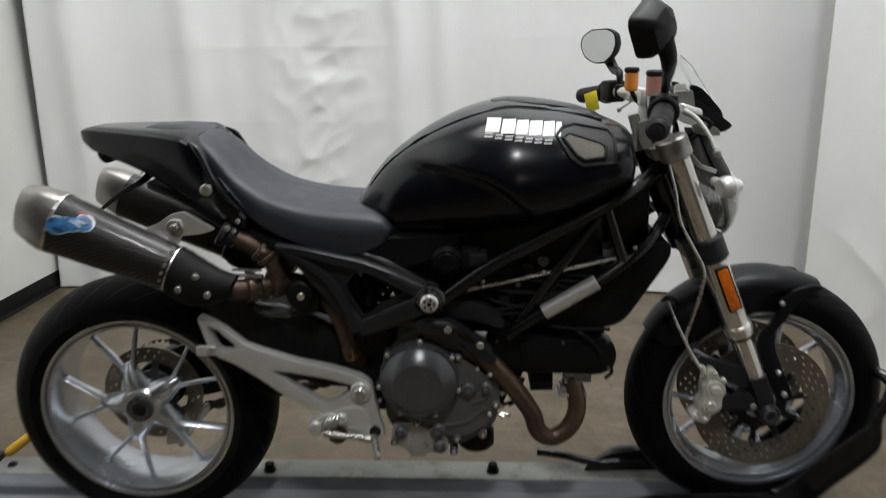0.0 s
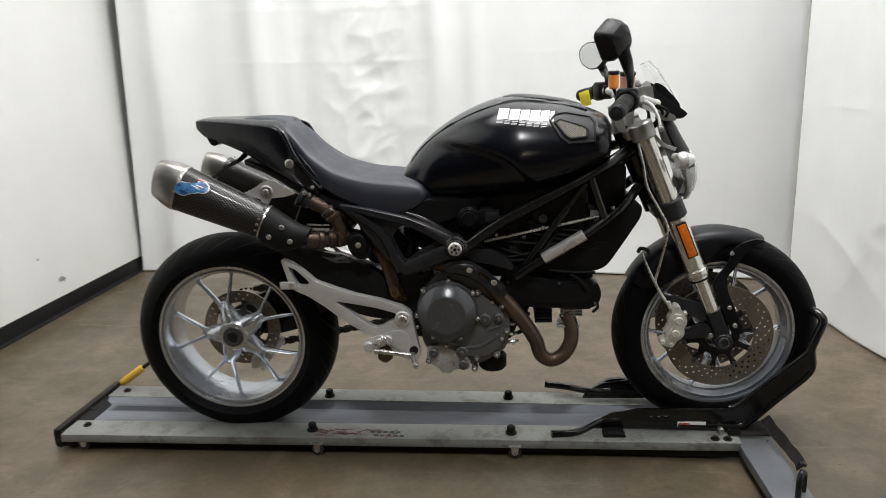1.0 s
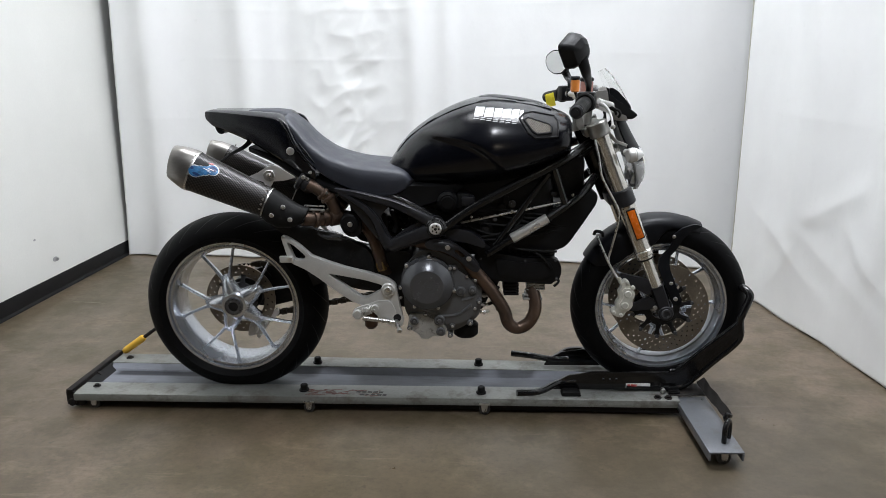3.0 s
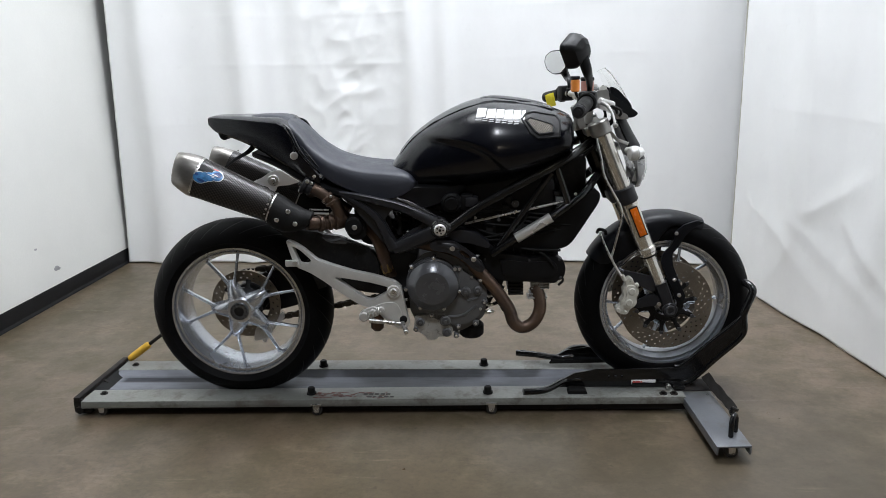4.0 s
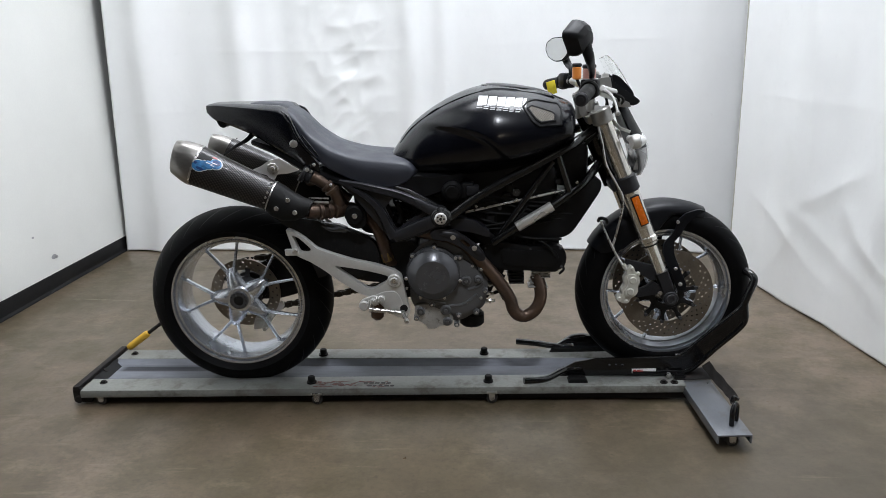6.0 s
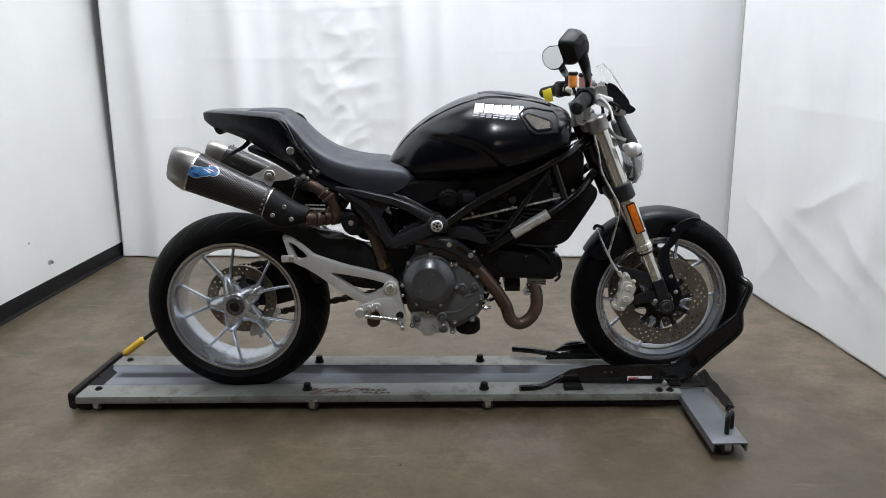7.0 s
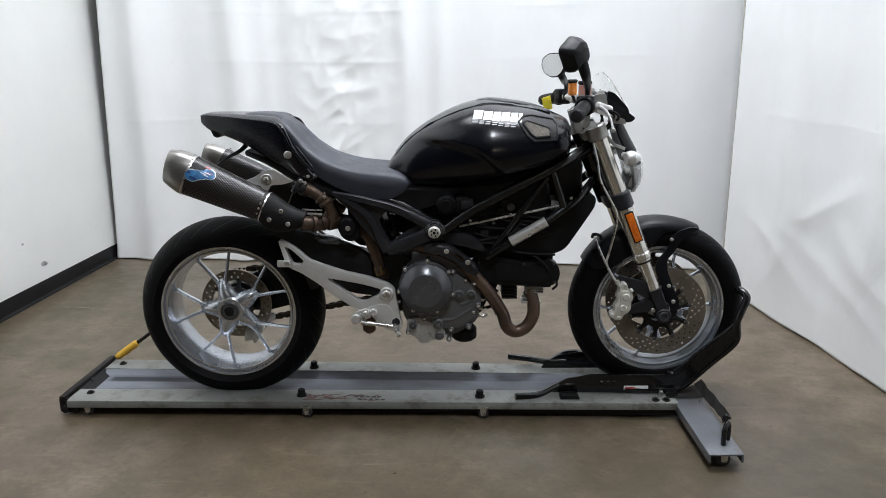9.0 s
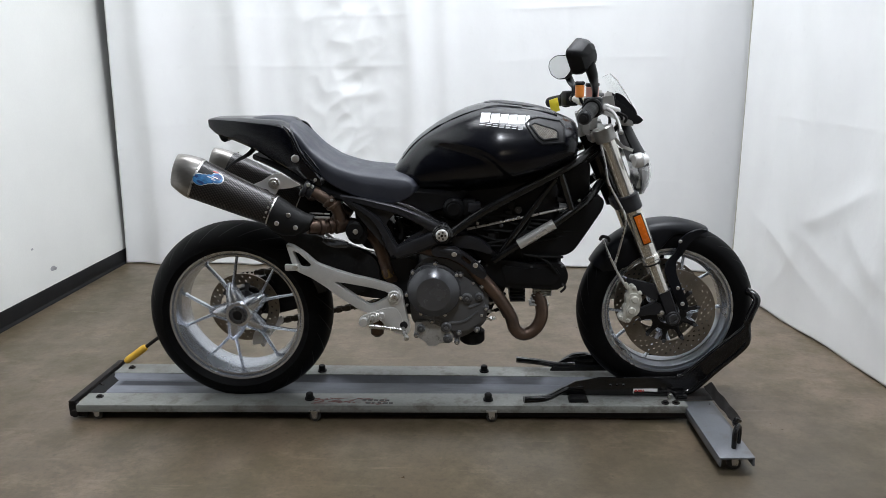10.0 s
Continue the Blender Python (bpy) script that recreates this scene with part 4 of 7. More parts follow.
def front_end():
    w = wheel("front_wheel", FW, 0.053, -0.012, [55 + 72 * k for k in range(5)], 0.297, 0.061, "silver ten-spoke front wheel", 0.958)
    cx, cz = FW
    for y in (-0.068, 0.068):
        d = brake_disc(w, FW, y, 0.098, 0.154, 4, 30, "brown-tinted drilled brake disc")
        bm = bmesh.new()
        s = 1 if y > 0 else -1
        lathe(bm, [(0.038, y - s * 0.008), (0.060, y - s * 0.008), (0.060, y - s * 0.002), (0.038, y - s * 0.002)], cx, cz, 40, closed=True)
        part("disc_carrier", bm, M_DARK, w, "black disc carrier")
        arms = [(0.6283 * k + 0.2,) for k in range(10)]
        each("carrier_arm", arms, lambda bm, a: bar(bm, [(cx + r * math.cos(a), y - s * 0.004, cz + r * math.sin(a)) for r in (0.056, 0.076, 0.099)], [0.022, 0.012, 0.018], [0.005, 0.005, 0.005]), M_DARK, w)
        bobbins = [(cx + 0.099 * math.cos(0.6283 * k + 0.2), cz + 0.099 * math.sin(0.6283 * k + 0.2)) for k in range(10)]
        each("disc_bobbin", bobbins, lambda bm, x, z: disc(bm, x, z, 0.0065, y - 0.006, y + 0.006, 12, 0.001), M_COVER, w)

    # fork legs
    top, foot = Vector((0.462, 0, 0.967)), Vector((0.700, 0, 0.383))
    way = (foot - top).normalized()
    L = (foot - top).length
    at = lambda s, y: top + way * s + Vector((0, y, 0))
    for side in (-1, 1):
        y = 0.100 * side
        bm = bmesh.new()
        rod(bm, at(0.035, y), at(0.235, y), 0.0255, 24)
        rod(bm, at(0.275, y), at(0.440, y), 0.0275, 24)
        rod(bm, at(0.440, y), at(0.462, y), 0.0310, 24, bevel=0.004)
        rod(bm, at(0.462, y), at(0.470, y), 0.0265, 24)
        leg = part("fork_leg", bm, M_CHAMP, bike, "champagne anodised upside-down fork leg")
        bm = bmesh.new()
        rod(bm, at(0.466, y), at(0.590, y), 0.0205, 24)
        part("fork_stanchion", bm, M_CHAMP, leg, "polished fork slider tube")
        bm = bmesh.new()
        rod(bm, at(0.470, y), at(0.475, y), 0.0275, 24)
        part("fork_seal", bm, M_RUBBER, leg)
        bm = bmesh.new()
        bar(bm, [at(0.575, y), at(0.625, y), (cx, y, cz)], [0.044, 0.042, 0.040], [0.044, 0.042, 0.040])
        disc(bm, cx, cz, 0.0245, y - 0.026, y + 0.022, 24, 0.003)
        # caliper lugs behind the leg, guard lug ahead of it
        plate(bm, [(cx - 0.02, cz + 0.03), (cx - 0.045, cz + 0.012), (cx - 0.145, cz + 0.002), (cx - 0.150, cz + 0.022), (cx - 0.10, cz + 0.030), (cx - 0.055, cz + 0.055)], y - 0.012, y + 0.006, bevel=0.002)
        plate(bm, [(cx - 0.035, cz + 0.075), (cx - 0.06, cz + 0.06), (cx - 0.155, cz + 0.115), (cx - 0.150, cz + 0.135), (cx - 0.05, cz + 0.11)], y - 0.012, y + 0.006, bevel=0.002)
        part("fork_foot", bm, M_CAST, leg, "black cast fork foot")
        bm = bmesh.new()
        lathe(bm, [(0.010, -0.030), (0.016, -0.030), (0.018, -0.024), (0.010, -0.024)], cx, cz, 24, y, closed=True) if side < 0 else disc(bm, cx, cz, 0.014, y + 0.02, y + 0.03, 16)
        part("axle_nut", bm, M_COVER, leg)
        each("foot_bolt", [(cx - 0.035, cz + 0.018, y - 0.012, 0.0075, 0.006), (cx + 0.028, cz + 0.050, y - 0.016, 0.0065, 0.008), (cx + 0.010, cz + 0.104, y - 0.016, 0.0060, 0.008)], bolt, M_STEEL, leg)
        # radial caliper
        bm = bmesh.new()
        k = -1 if side < 0 else 1
        y0c, y1c = (-0.146, -0.100) if side < 0 else (0.100, 0.146)
        plate(bm, [(0.560, 0.452), (0.571, 0.466), (0.583, 0.461), (0.588, 0.446), (0.600, 0.433), (0.606, 0.413), (0.597, 0.394), (0.600, 0.378), (0.590, 0.362), (0.577, 0.356), (0.572, 0.341), (0.556, 0.337), (0.530, 0.350), (0.532, 0.361), (0.548, 0.368), (0.545, 0.384), (0.556, 0.402), (0.552, 0.424), (0.562, 0.438)], y0c + 0.008, y1c - 0.008, bevel=0.006, radius=0.006)
        plate(bm, [(0.566, 0.440), (0.590, 0.438), (0.600, 0.414), (0.590, 0.396), (0.592, 0.378), (0.580, 0.364), (0.556, 0.366), (0.554, 0.384), (0.566, 0.402), (0.560, 0.422)], y0c, y1c, bevel=0.006, radius=0.008)
        ysurf = y0c if side < 0 else y1c
        for bx, bz, br in ((0.580, 0.419, 0.0125), (0.572, 0.381, 0.0125)):
            disc(bm, bx, bz, br, ysurf - k * 0.006, ysurf + k * 0.0030, 24, 0.003)
        for bx, bz, br in ((0.577, 0.458, 0.0060), (0.538, 0.355, 0.0075), (0.562, 0.346, 0.0065), (0.597, 0.440, 0.0060)):
            disc(bm, bx, bz, br, ysurf - k * 0.016, ysurf - k * 0.001, 12, 0.002)
        rod(bm, (0.560, 0.123 * side, 0.450), (0.552, 0.123 * side, 0.470), 0.006, 10, bevel=0.001)
        part("brake_caliper", bm, M_CALIPER, leg, "pale gold radial brake caliper")
        if side < 0:
            bm = bmesh.new()
            u = Vector((way.x, 0, way.z))
            v = Vector((u.z, 0, -u.x))
            c = at(0.345, y) + Vector((0.003, -0.030, 0))
            tmp = bmesh.new()
            box(tmp, -0.052, 0.052, -0.003, 0.005, -0.0145, 0.0145, 0.002)
            R = Matrix(((u.x, 0, v.x, c.x), (0, 1, 0, c.y), (u.z, 0, v.z, c.z), (0, 0, 0, 1)))
            join(bm, tmp, m=R)
            refl = part("side_reflector", bm, M_PLASTIC, leg, "black reflector holder")
            bm, tmp = bmesh.new(), bmesh.new()
            box(tmp, -0.048, 0.048, -0.0045, -0.002, -0.0115, 0.0115, 0.001)
            join(bm, tmp, m=R)
            part("reflector_lens", bm, M_ORANGE, leg, "amber reflector lens")
    # lower yoke with its rubber-dark clamps, upper yoke in bare alloy
    bm = bmesh.new()
    for y in (-0.1, 0.1):
        rod(bm, at(0.228, y), at(0.282, y), 0.0345, 24, bevel=0.004)
    c = at(0.25, 0)
    tmp = bmesh.new()
    box(tmp, -0.05, 0.03, -0.095, 0.095, -0.02, 0.02, 0.008)
    join(bm, tmp, m=Matrix.Translation(c) @ pose(0, 0, 0, 0, -22, 0))
    part("lower_yoke", bm, M_CAST, bike, "black lower fork clamp")
    bm = bmesh.new()
    for y in (-0.1, 0.1):
        rod(bm, at(0.0, y), at(0.046, y), 0.0335, 24, bevel=0.004)
    tmp = bmesh.new()
    box(tmp, -0.045, 0.025, -0.1, 0.1, -0.014, 0.014, 0.006)
    join(bm, tmp, m=Matrix.Translation(at(0.022, 0)) @ pose(0, 0, 0, 0, -22, 0))
    part("upper_yoke", bm, M_YOKE, bike, "bare alloy upper fork clamp")
    bm = bmesh.new()
    rod(bm, at(0.0, 0) + Vector((-0.035, 0, 0)), at(0.27, 0) + Vector((-0.03, 0, 0)), 0.032, 20)
    part("steering_head", bm, M_FRAME, bike)

    # front mudguard: shell over the tyre, cut back at the sides, with guard legs
    bm = bmesh.new()
    secs = []
    for k in range(25):
        a = radians(66 + 81 * k / 24)
        t = k / 24
        r0 = 0.302 + 0.006 * math.sin(t * math.pi)
        drop = 0.030 + 0.055 * smooth01((t - 0.25) / 0.2) - 0.035 * smooth01((t - 0.8) / 0.2)
        wd = 0.068 * (0.72 + 0.28 * min(1, t / 0.25)) * (0.85 + 0.15 * min(1, (1 - t) / 0.1))
        prof = [(-wd, -drop), (-wd * 0.99, -0.022), (-wd * 0.86, -0.006), (-wd * 0.5, 0.003), (0, 0.007), (wd * 0.5, 0.003), (wd * 0.86, -0.006), (wd * 0.99, -0.022), (wd, -drop)]
        inner = [(y * 0.95, dr - 0.004) for y, dr in prof[::-1]]
        secs.append([(cx + (r0 + dr) * math.cos(a), y, cz + (r0 + dr) * math.sin(a)) for y, dr in prof + inner])
    loft(bm, secs)
    fender = part("front_mudguard", bm, M_GUARD, bike, "matt black front mudguard", sharp=50)
    for s in (-1, 1):
        bm = bmesh.new()
        plate(bm, [(0.730, 0.596), (0.760, 0.622), (0.800, 0.634), (0.826, 0.628), (0.796, 0.614), (0.766, 0.586), (0.746, 0.550), (0.724, 0.524), (0.727, 0.486), (0.750, 0.428), (0.772, 0.380), (0.764, 0.360), (0.739, 0.368), (0.715, 0.424), (0.688, 0.492), (0.692, 0.521), (0.721, 0.554), (0.733, 0.579)], *sorted((s * 0.064, s * 0.074)), bevel=0.002, radius=0.008, bend=lambda x, z: s * 0.016 * smooth01((0.56 - z) / 0.15))
        part("mudguard_stay", bm, M_GUARD, fender, "black mudguard stay")
    bm = bmesh.new()
    bolt(bm, 0.734, 0.594, -0.074, 0.006, 0.006)
    part("mudguard_bolt", bm, M_STEEL, fender)
    # brake hoses
    bm = bmesh.new()
    tube(bm, [(0.455, -0.11, 0.93), (0.470, -0.13, 0.865), (0.483, -0.135, 0.80), (0.512, -0.135, 0.745), (0.538, -0.135, 0.695), (0.540, -0.125, 0.645), (0.526, -0.11, 0.56), (0.520, -0.11, 0.52), (0.548, -0.12, 0.468)], 0.0038, 8)
    part("brake_hose", bm, M_STEEL, bike, "braided steel brake hose")
    bm = bmesh.new()
    tube(bm, [(0.482, -0.085, 0.605), (0.495, -0.10, 0.570), (0.518, -0.115, 0.520), (0.545, -0.12, 0.470), (0.562, -0.12, 0.462)], 0.0038, 8)
    part("brake_hose", bm, M_STEEL, bike, "braided steel brake hose")
    bm = bmesh.new()
    tube(bm, [(0.478, -0.06, 0.60), (0.480, -0.085, 0.615), (0.497, -0.092, 0.612), (0.502, -0.085, 0.600)], 0.0055, 8)
    part("hose_clip", bm, M_PLASTIC, fender)


rear_end()
front_end()


# ---------------------------------------------------------------- tank, seat and tail
TANK = [(-0.196, 0.836, 0.795, 0.070, 0.812), (-0.172, 0.870, 0.765, 0.092, 0.815), (-0.124, 0.926, 0.748, 0.125, 0.825), (-0.048, 0.981, 0.742, 0.168, 0.842),
        (0.033, 1.021, 0.745, 0.196, 0.858), (0.100, 1.040, 0.755, 0.216, 0.868), (0.150, 1.044, 0.765, 0.222, 0.874), (0.270, 1.027, 0.800, 0.208, 0.892),
        (0.330, 1.009, 0.826, 0.193, 0.905), (0.358, 0.998, 0.842, 0.184, 0.910), (0.374, 0.991, 0.850, 0.172, 0.913), (0.384, 0.985, 0.857, 0.148, 0.915), (0.390, 0.979, 0.864, 0.104, 0.918), (0.393, 0.972, 0.875, 0.060, 0.920)]
CREASE = [(-0.130, 0.930), (-0.092, 0.940), (-0.078, 0.944), (-0.032, 0.942), (0.020, 0.933), (0.071, 0.921), (0.106, 0.906), (0.140, 0.881), (0.167, 0.854), (0.193, 0.820), (0.215, 0.780)]


def tank_ring(x, n=96, grow=0.0):
    zt, zb, hw, zm = spline_table(TANK, x)
    out = []
    for k in range(n):
        a = 2 * math.pi * k / n
        c, s = math.cos(a), math.sin(a)
        y = hw * math.copysign(abs(c) ** 0.84, c)
        z = zm + (zt - zm) * abs(s) ** 1.02 if s >= 0 else zm - (zm - zb) * abs(s) ** 0.8
        if s < 0:
            y *= 1 - 0.30 * abs(s) ** 1.5
        # knee hollow below the crease
        zc = spline_table(CREASE, x)[0] if x < 0.215 else 0.0
        hollow = smooth01((zc - z) / 0.032) * smooth01((x + 0.135) / 0.11) * smooth01((0.215 - x) / 0.12)
        y -= math.copysign(0.024 * hollow * min(1.0, abs(y) / 0.08), y)
        out.append((x, y * (1 + grow), z + (grow * 0.1 if s > 0 else 0)))
    return out


def tank_y(x, z):
    """Half width of the tank's side at a height, for what lies on it."""
    side = sorted((p[2], p[1]) for p in tank_ring(x, 192) if p[1] < 0)
    for (z0, y0), (z1, y1) in zip(side, side[1:]):
        if z0 <= z <= z1:
            return y0 + (y1 - y0) * (z - z0) / max(1e-6, z1 - z0)
    return side[0][1] if z < side[0][0] else side[-1][1]


def on_tank(bm, quad, nu=4, nv=4, lift=0.0012):
    """A thin patch over four corners that follows the tank's side."""
    a, b, c, d = [Vector(q) for q in quad]
    grid = []
    for i in range(nu + 1):
        row = []
        for k in range(nv + 1):
            u, v = i / nu, k / nv
            p = (a * (1 - u) + b * u) * (1 - v) + (d * (1 - u) + c * u) * v
            row.append(bm.verts.new((p.x, tank_y(p.x, p.y) - lift, p.y)))
        grid.append(row)
    for r, q in zip(grid, grid[1:]):
        for k in range(nv):
            bm.faces.new((r[k], q[k], q[k + 1], r[k + 1]))


def body():
    bm = bmesh.new()
    n = 130
    rows = [tank_ring(-0.196 + 0.589 * k / n, 160) for k in range(n + 1)]
    loft(bm, rows)
    tank = part("fuel_tank", bm, M_BODY, bike, "satin black fuel tank with a knee hollow", sharp=60)
    # raised spine along the top, with the filler lid
    bm = bmesh.new()
    secs = []
    for k in range(30):
        x = -0.165 + 0.49 * k / 29
        zt = spline_table(TANK, x)[0]
        w = 0.055 + 0.035 * smooth01((x + 0.16) / 0.25)
        def ztop(y):
            ring = [p for p in tank_ring(x, 120) if p[2] > spline_table(TANK, x)[3]]
            return min(ring, key=lambda p: abs(p[1] - y))[2]
        secs.append([(x, -w, ztop(w) - 0.004), (x, -w * 0.95, ztop(w * 0.95) + 0.0035), (x, -w * 0.5, ztop(w * 0.5) + 0.0040), (x, 0, zt + 0.0042), (x, w * 0.5, ztop(w * 0.5) + 0.0040), (x, w * 0.95, ztop(w * 0.95) + 0.0035), (x, w, ztop(w) - 0.004), (x, 0, zt - 0.02)])
    loft(bm, secs)
    part("tank_spine", bm, M_BODY, tank, "raised black centre panel")
    bm = bmesh.new()
    secs = []
    for k in range(12):
        x = 0.100 + 0.215 * k / 11
        zt = spline_table(TANK, x)[0]
        w = 0.05 * math.sin(math.pi * (0.12 + 0.76 * k / 11)) + 0.01
        secs.append([(x, -w, zt + 0.001), (x, -w * 0.9, zt + 0.0045), (x, w * 0.9, zt + 0.0045), (x, w, zt + 0.001)])
    loft(bm, secs)
    part("filler_lid", bm, M_CAST, tank, "dark grey filler lid")
    # intake grille let into the front of the side
    out = [(0.222, 0.986), (0.236, 0.999), (0.262, 1.003), (0.330, 0.989), (0.339, 0.975), (0.335, 0.931), (0.268, 0.929), (0.246, 0.945)]
    hole = [(0.235, 0.981), (0.247, 0.988), (0.309, 0.968), (0.318, 0.960), (0.315, 0.943), (0.273, 0.940), (0.259, 0.949)]
    follow = lambda x, z: tank_y(x, z)
    for s in (-1, 1):
        bm = bmesh.new()
        for k, p in enumerate(out):
            q = out[(k + 1) % len(out)]
            tube(bm, [(p[0] + (q[0] - p[0]) * t / 4, follow(p[0] + (q[0] - p[0]) * t / 4, p[1] + (q[1] - p[1]) * t / 4) - 0.001, p[1] + (q[1] - p[1]) * t / 4) for t in range(5)], 0.0032, 8, smooth=False)
        for k, p in enumerate(hole):
            q = hole[(k + 1) % len(hole)]
            tube(bm, [(p[0] + (q[0] - p[0]) * t / 4, follow(p[0] + (q[0] - p[0]) * t / 4, p[1] + (q[1] - p[1]) * t / 4) - 0.002, p[1] + (q[1] - p[1]) * t / 4) for t in range(5)], 0.0036, 8, smooth=False)
        if s > 0:
            bmesh.ops.scale(bm, vec=(1, -1, 1), verts=bm.verts[:])
        part("intake_surround", bm, M_PLASTIC, tank, "black intake surround")
        bm = bmesh.new()
        mid = (0.283, 0.965)
        for k, p in enumerate(out):
            on_tank(bm, [mid, p, out[(k + 1) % len(out)], mid], 5, 3, 0.0008)
        bmesh.ops.remove_doubles(bm, verts=bm.verts[:], dist=1e-5)
        if s > 0:
            bmesh.ops.scale(bm, vec=(1, -1, 1), verts=bm.verts[:])
        part("intake_back", bm, M_DARK, tank)
        bm = bmesh.new()
        hole_p = [Vector((a, b)) for a, b in hole]

        def inside(x, z):
            got = False
            for i, p in enumerate(hole_p):
                q = hole_p[i - 1]
                if (p.y > z) != (q.y > z) and x < (q.x - p.x) * (z - p.y) / (q.y - p.y) + p.x:
                    got = not got
            return got
        for d in (-1, 1):
            for k in range(-17, 18):
                pts = []
                for q in range(61):
                    t = -0.06 + 0.12 * q / 60
                    x, z = 0.283 + k * 0.0070 + t, 0.963 + d * t * 0.62
                    if inside(x, z):
                        pts.append((x, z))
                if len(pts) > 2:
                    a, b = pts[0], pts[-1]
                    n = max(2, len(pts) // 8)
                    line = [pts[round((len(pts) - 1) * q / n)] for q in range(n + 1)]
                    tube(bm, [(q[0], tank_y(*q) - 0.0024, q[1]) for q in line], 0.00125, 4, smooth=False)
        if s > 0:
            bmesh.ops.scale(bm, vec=(1, -1, 1), verts=bm.verts[:])
        part("intake_mesh", bm, M_MESH, tank, "pale wire mesh")
    # maker's mark on the side: plain slanted blocks, and a row of small bars below
    x = 0.083
    for w in (0.030, 0.028, 0.025, 0.027, 0.024, 0.013):
        z0, z1 = 0.994 - (x - 0.083) * 0.075, 1.0185 - (x - 0.083) * 0.075
        bm = bmesh.new()
        on_tank(bm, [(x, z0), (x + w - 0.0022, z0), (x + w + 0.0045, z1), (x + 0.0067, z1)])
        part("badge_block", bm, M_WHITE, tank, "white slanted badge block")
        x += w + 0.0005
    x = 0.080
    for w in (0.021, 0.018, 0.019, 0.019, 0.018, 0.018, 0.019):
        z0 = 0.9845 - (x - 0.080) * 0.115
        bm = bmesh.new()
        on_tank(bm, [(x, z0), (x + w - 0.004, z0), (x + w - 0.003, z0 + 0.0030), (x + 0.001, z0 + 0.0030)], 4, 1)
        on_tank(bm, [(x + 0.002, z0 + 0.0055), (x + w - 0.002, z0 + 0.0055), (x + w - 0.001, z0 + 0.0085), (x + 0.003, z0 + 0.0085)], 4, 1)
        part("badge_bar", bm, M_PALE, tank, "pale grey badge bar")
        x += w + 0.0005

    # seat
    SEAT = [(-0.530, 0.998, 0.930, 0.092), (-0.506, 0.989, 0.925, 0.104), (-0.479, 0.966, 0.895, 0.116), (-0.443, 0.926, 0.862, 0.130), (-0.406, 0.897, 0.823, 0.140), (-0.368, 0.875, 0.797, 0.147), (-0.291, 0.852, 0.763, 0.155), (-0.195, 0.840, 0.745, 0.158), (-0.150, 0.834, 0.757, 0.155), (-0.122, 0.822, 0.776, 0.146), (-0.106, 0.803, 0.790, 0.12)]
    bm = bmesh.new()
    secs = []
    for k in range(48):
        x = -0.530 + 0.424 * k / 47
        zt, zb, hw = spline_table(SEAT, x)
        h = zt - zb
        half = [(0.0, zt), (hw * 0.40, zt - 0.002), (hw * 0.70, zt - 0.005), (hw * 0.86, zt - 0.010), (hw * 0.94, zt - 0.016), (hw * 0.965, zt - 0.021), (hw, zt - 0.55 * h), (hw * 0.97, zb + 0.03 * h), (hw * 0.9, zb - 0.004), (hw * 0.5, zb - 0.004)]
        secs.append([(x, -y, z) for y, z in half] + [(x, y, z) for y, z in half[:0:-1]])
    loft(bm, secs)
    part("seat", bm, M_SEAT, bike, "dark grey vinyl seat dished to the tank", sharp=40)
    # tail cowl
    TAIL = [(-0.786, 1.007, 0.980, 0.044), (-0.768, 1.011, 0.964, 0.056), (-0.740, 1.011, 0.952, 0.068), (-0.690, 1.010, 0.936, 0.086), (-0.620, 1.007, 0.906, 0.108), (-0.560, 1.004, 0.870, 0.126), (-0.530, 0.999, 0.852, 0.135), (-0.508, 0.976, 0.838, 0.141), (-0.488, 0.945, 0.826, 0.146), (-0.470, 0.908, 0.815, 0.150), (-0.440, 0.866, 0.799, 0.151), (-0.415, 0.834, 0.790, 0.148)]
    bm = bmesh.new()
    secs = []
    for k in range(40):
        x = -0.786 + 0.371 * k / 39
        zt, zb, hw = spline_table(TAIL, x)
        h = zt - zb
        half = [(0.0, zt), (hw * 0.45, zt), (hw * 0.78, zt - 0.001), (hw * 0.97, zt - 0.11 * h), (hw, zt - 0.22 * h), (hw * 0.985, zt - 0.60 * h), (hw * 0.94, zb + 0.10 * h), (hw * 0.82, zb), (hw * 0.4, zb + 0.02 * h)]
        secs.append([(x, -y, z) for y, z in half] + [(x, y, z) for y, z in half[:0:-1]])
    loft(bm, secs)
    tail = part("tail_cowl", bm, M_BODY, bike, "gloss black tail cowl", sharp=30)
    # polished front edges of the cowl, and the second crease ahead of them
    for s in (-1, 1):
        bm = bmesh.new()
        tube(bm, [(-0.524, s * 0.126, 0.987), (-0.506, s * 0.136, 0.972), (-0.489, s * 0.145, 0.944), (-0.474, s * 0.151, 0.912), (-0.446, s * 0.154, 0.872), (-0.420, s * 0.152, 0.842)], [0.002, 0.0070, 0.0050, 0.0060, 0.006, 0.003], 10)
        tube(bm, [(-0.462, s * 0.150, 0.915), (-0.440, s * 0.153, 0.884), (-0.414, s * 0.152, 0.850)], [0.002, 0.005, 0.002], 8)
        part("cowl_edge", bm, M_GLOSS, tail, "gloss black cowl edge")
    bm = bmesh.new()
    secs = []
    for k in range(10):
        t = k / 9
        x = -0.640 + 0.118 * t
        w, h = 0.055 + 0.020 * t, 0.004 * math.sin(math.pi * (0.12 + 0.7 * t))
        zt = spline_table(TAIL, x)[0]
        secs.append([(x, -w, zt - 0.003), (x, -w * 0.85, zt + h), (x, w * 0.85, zt + h), (x, w, zt - 0.003)])
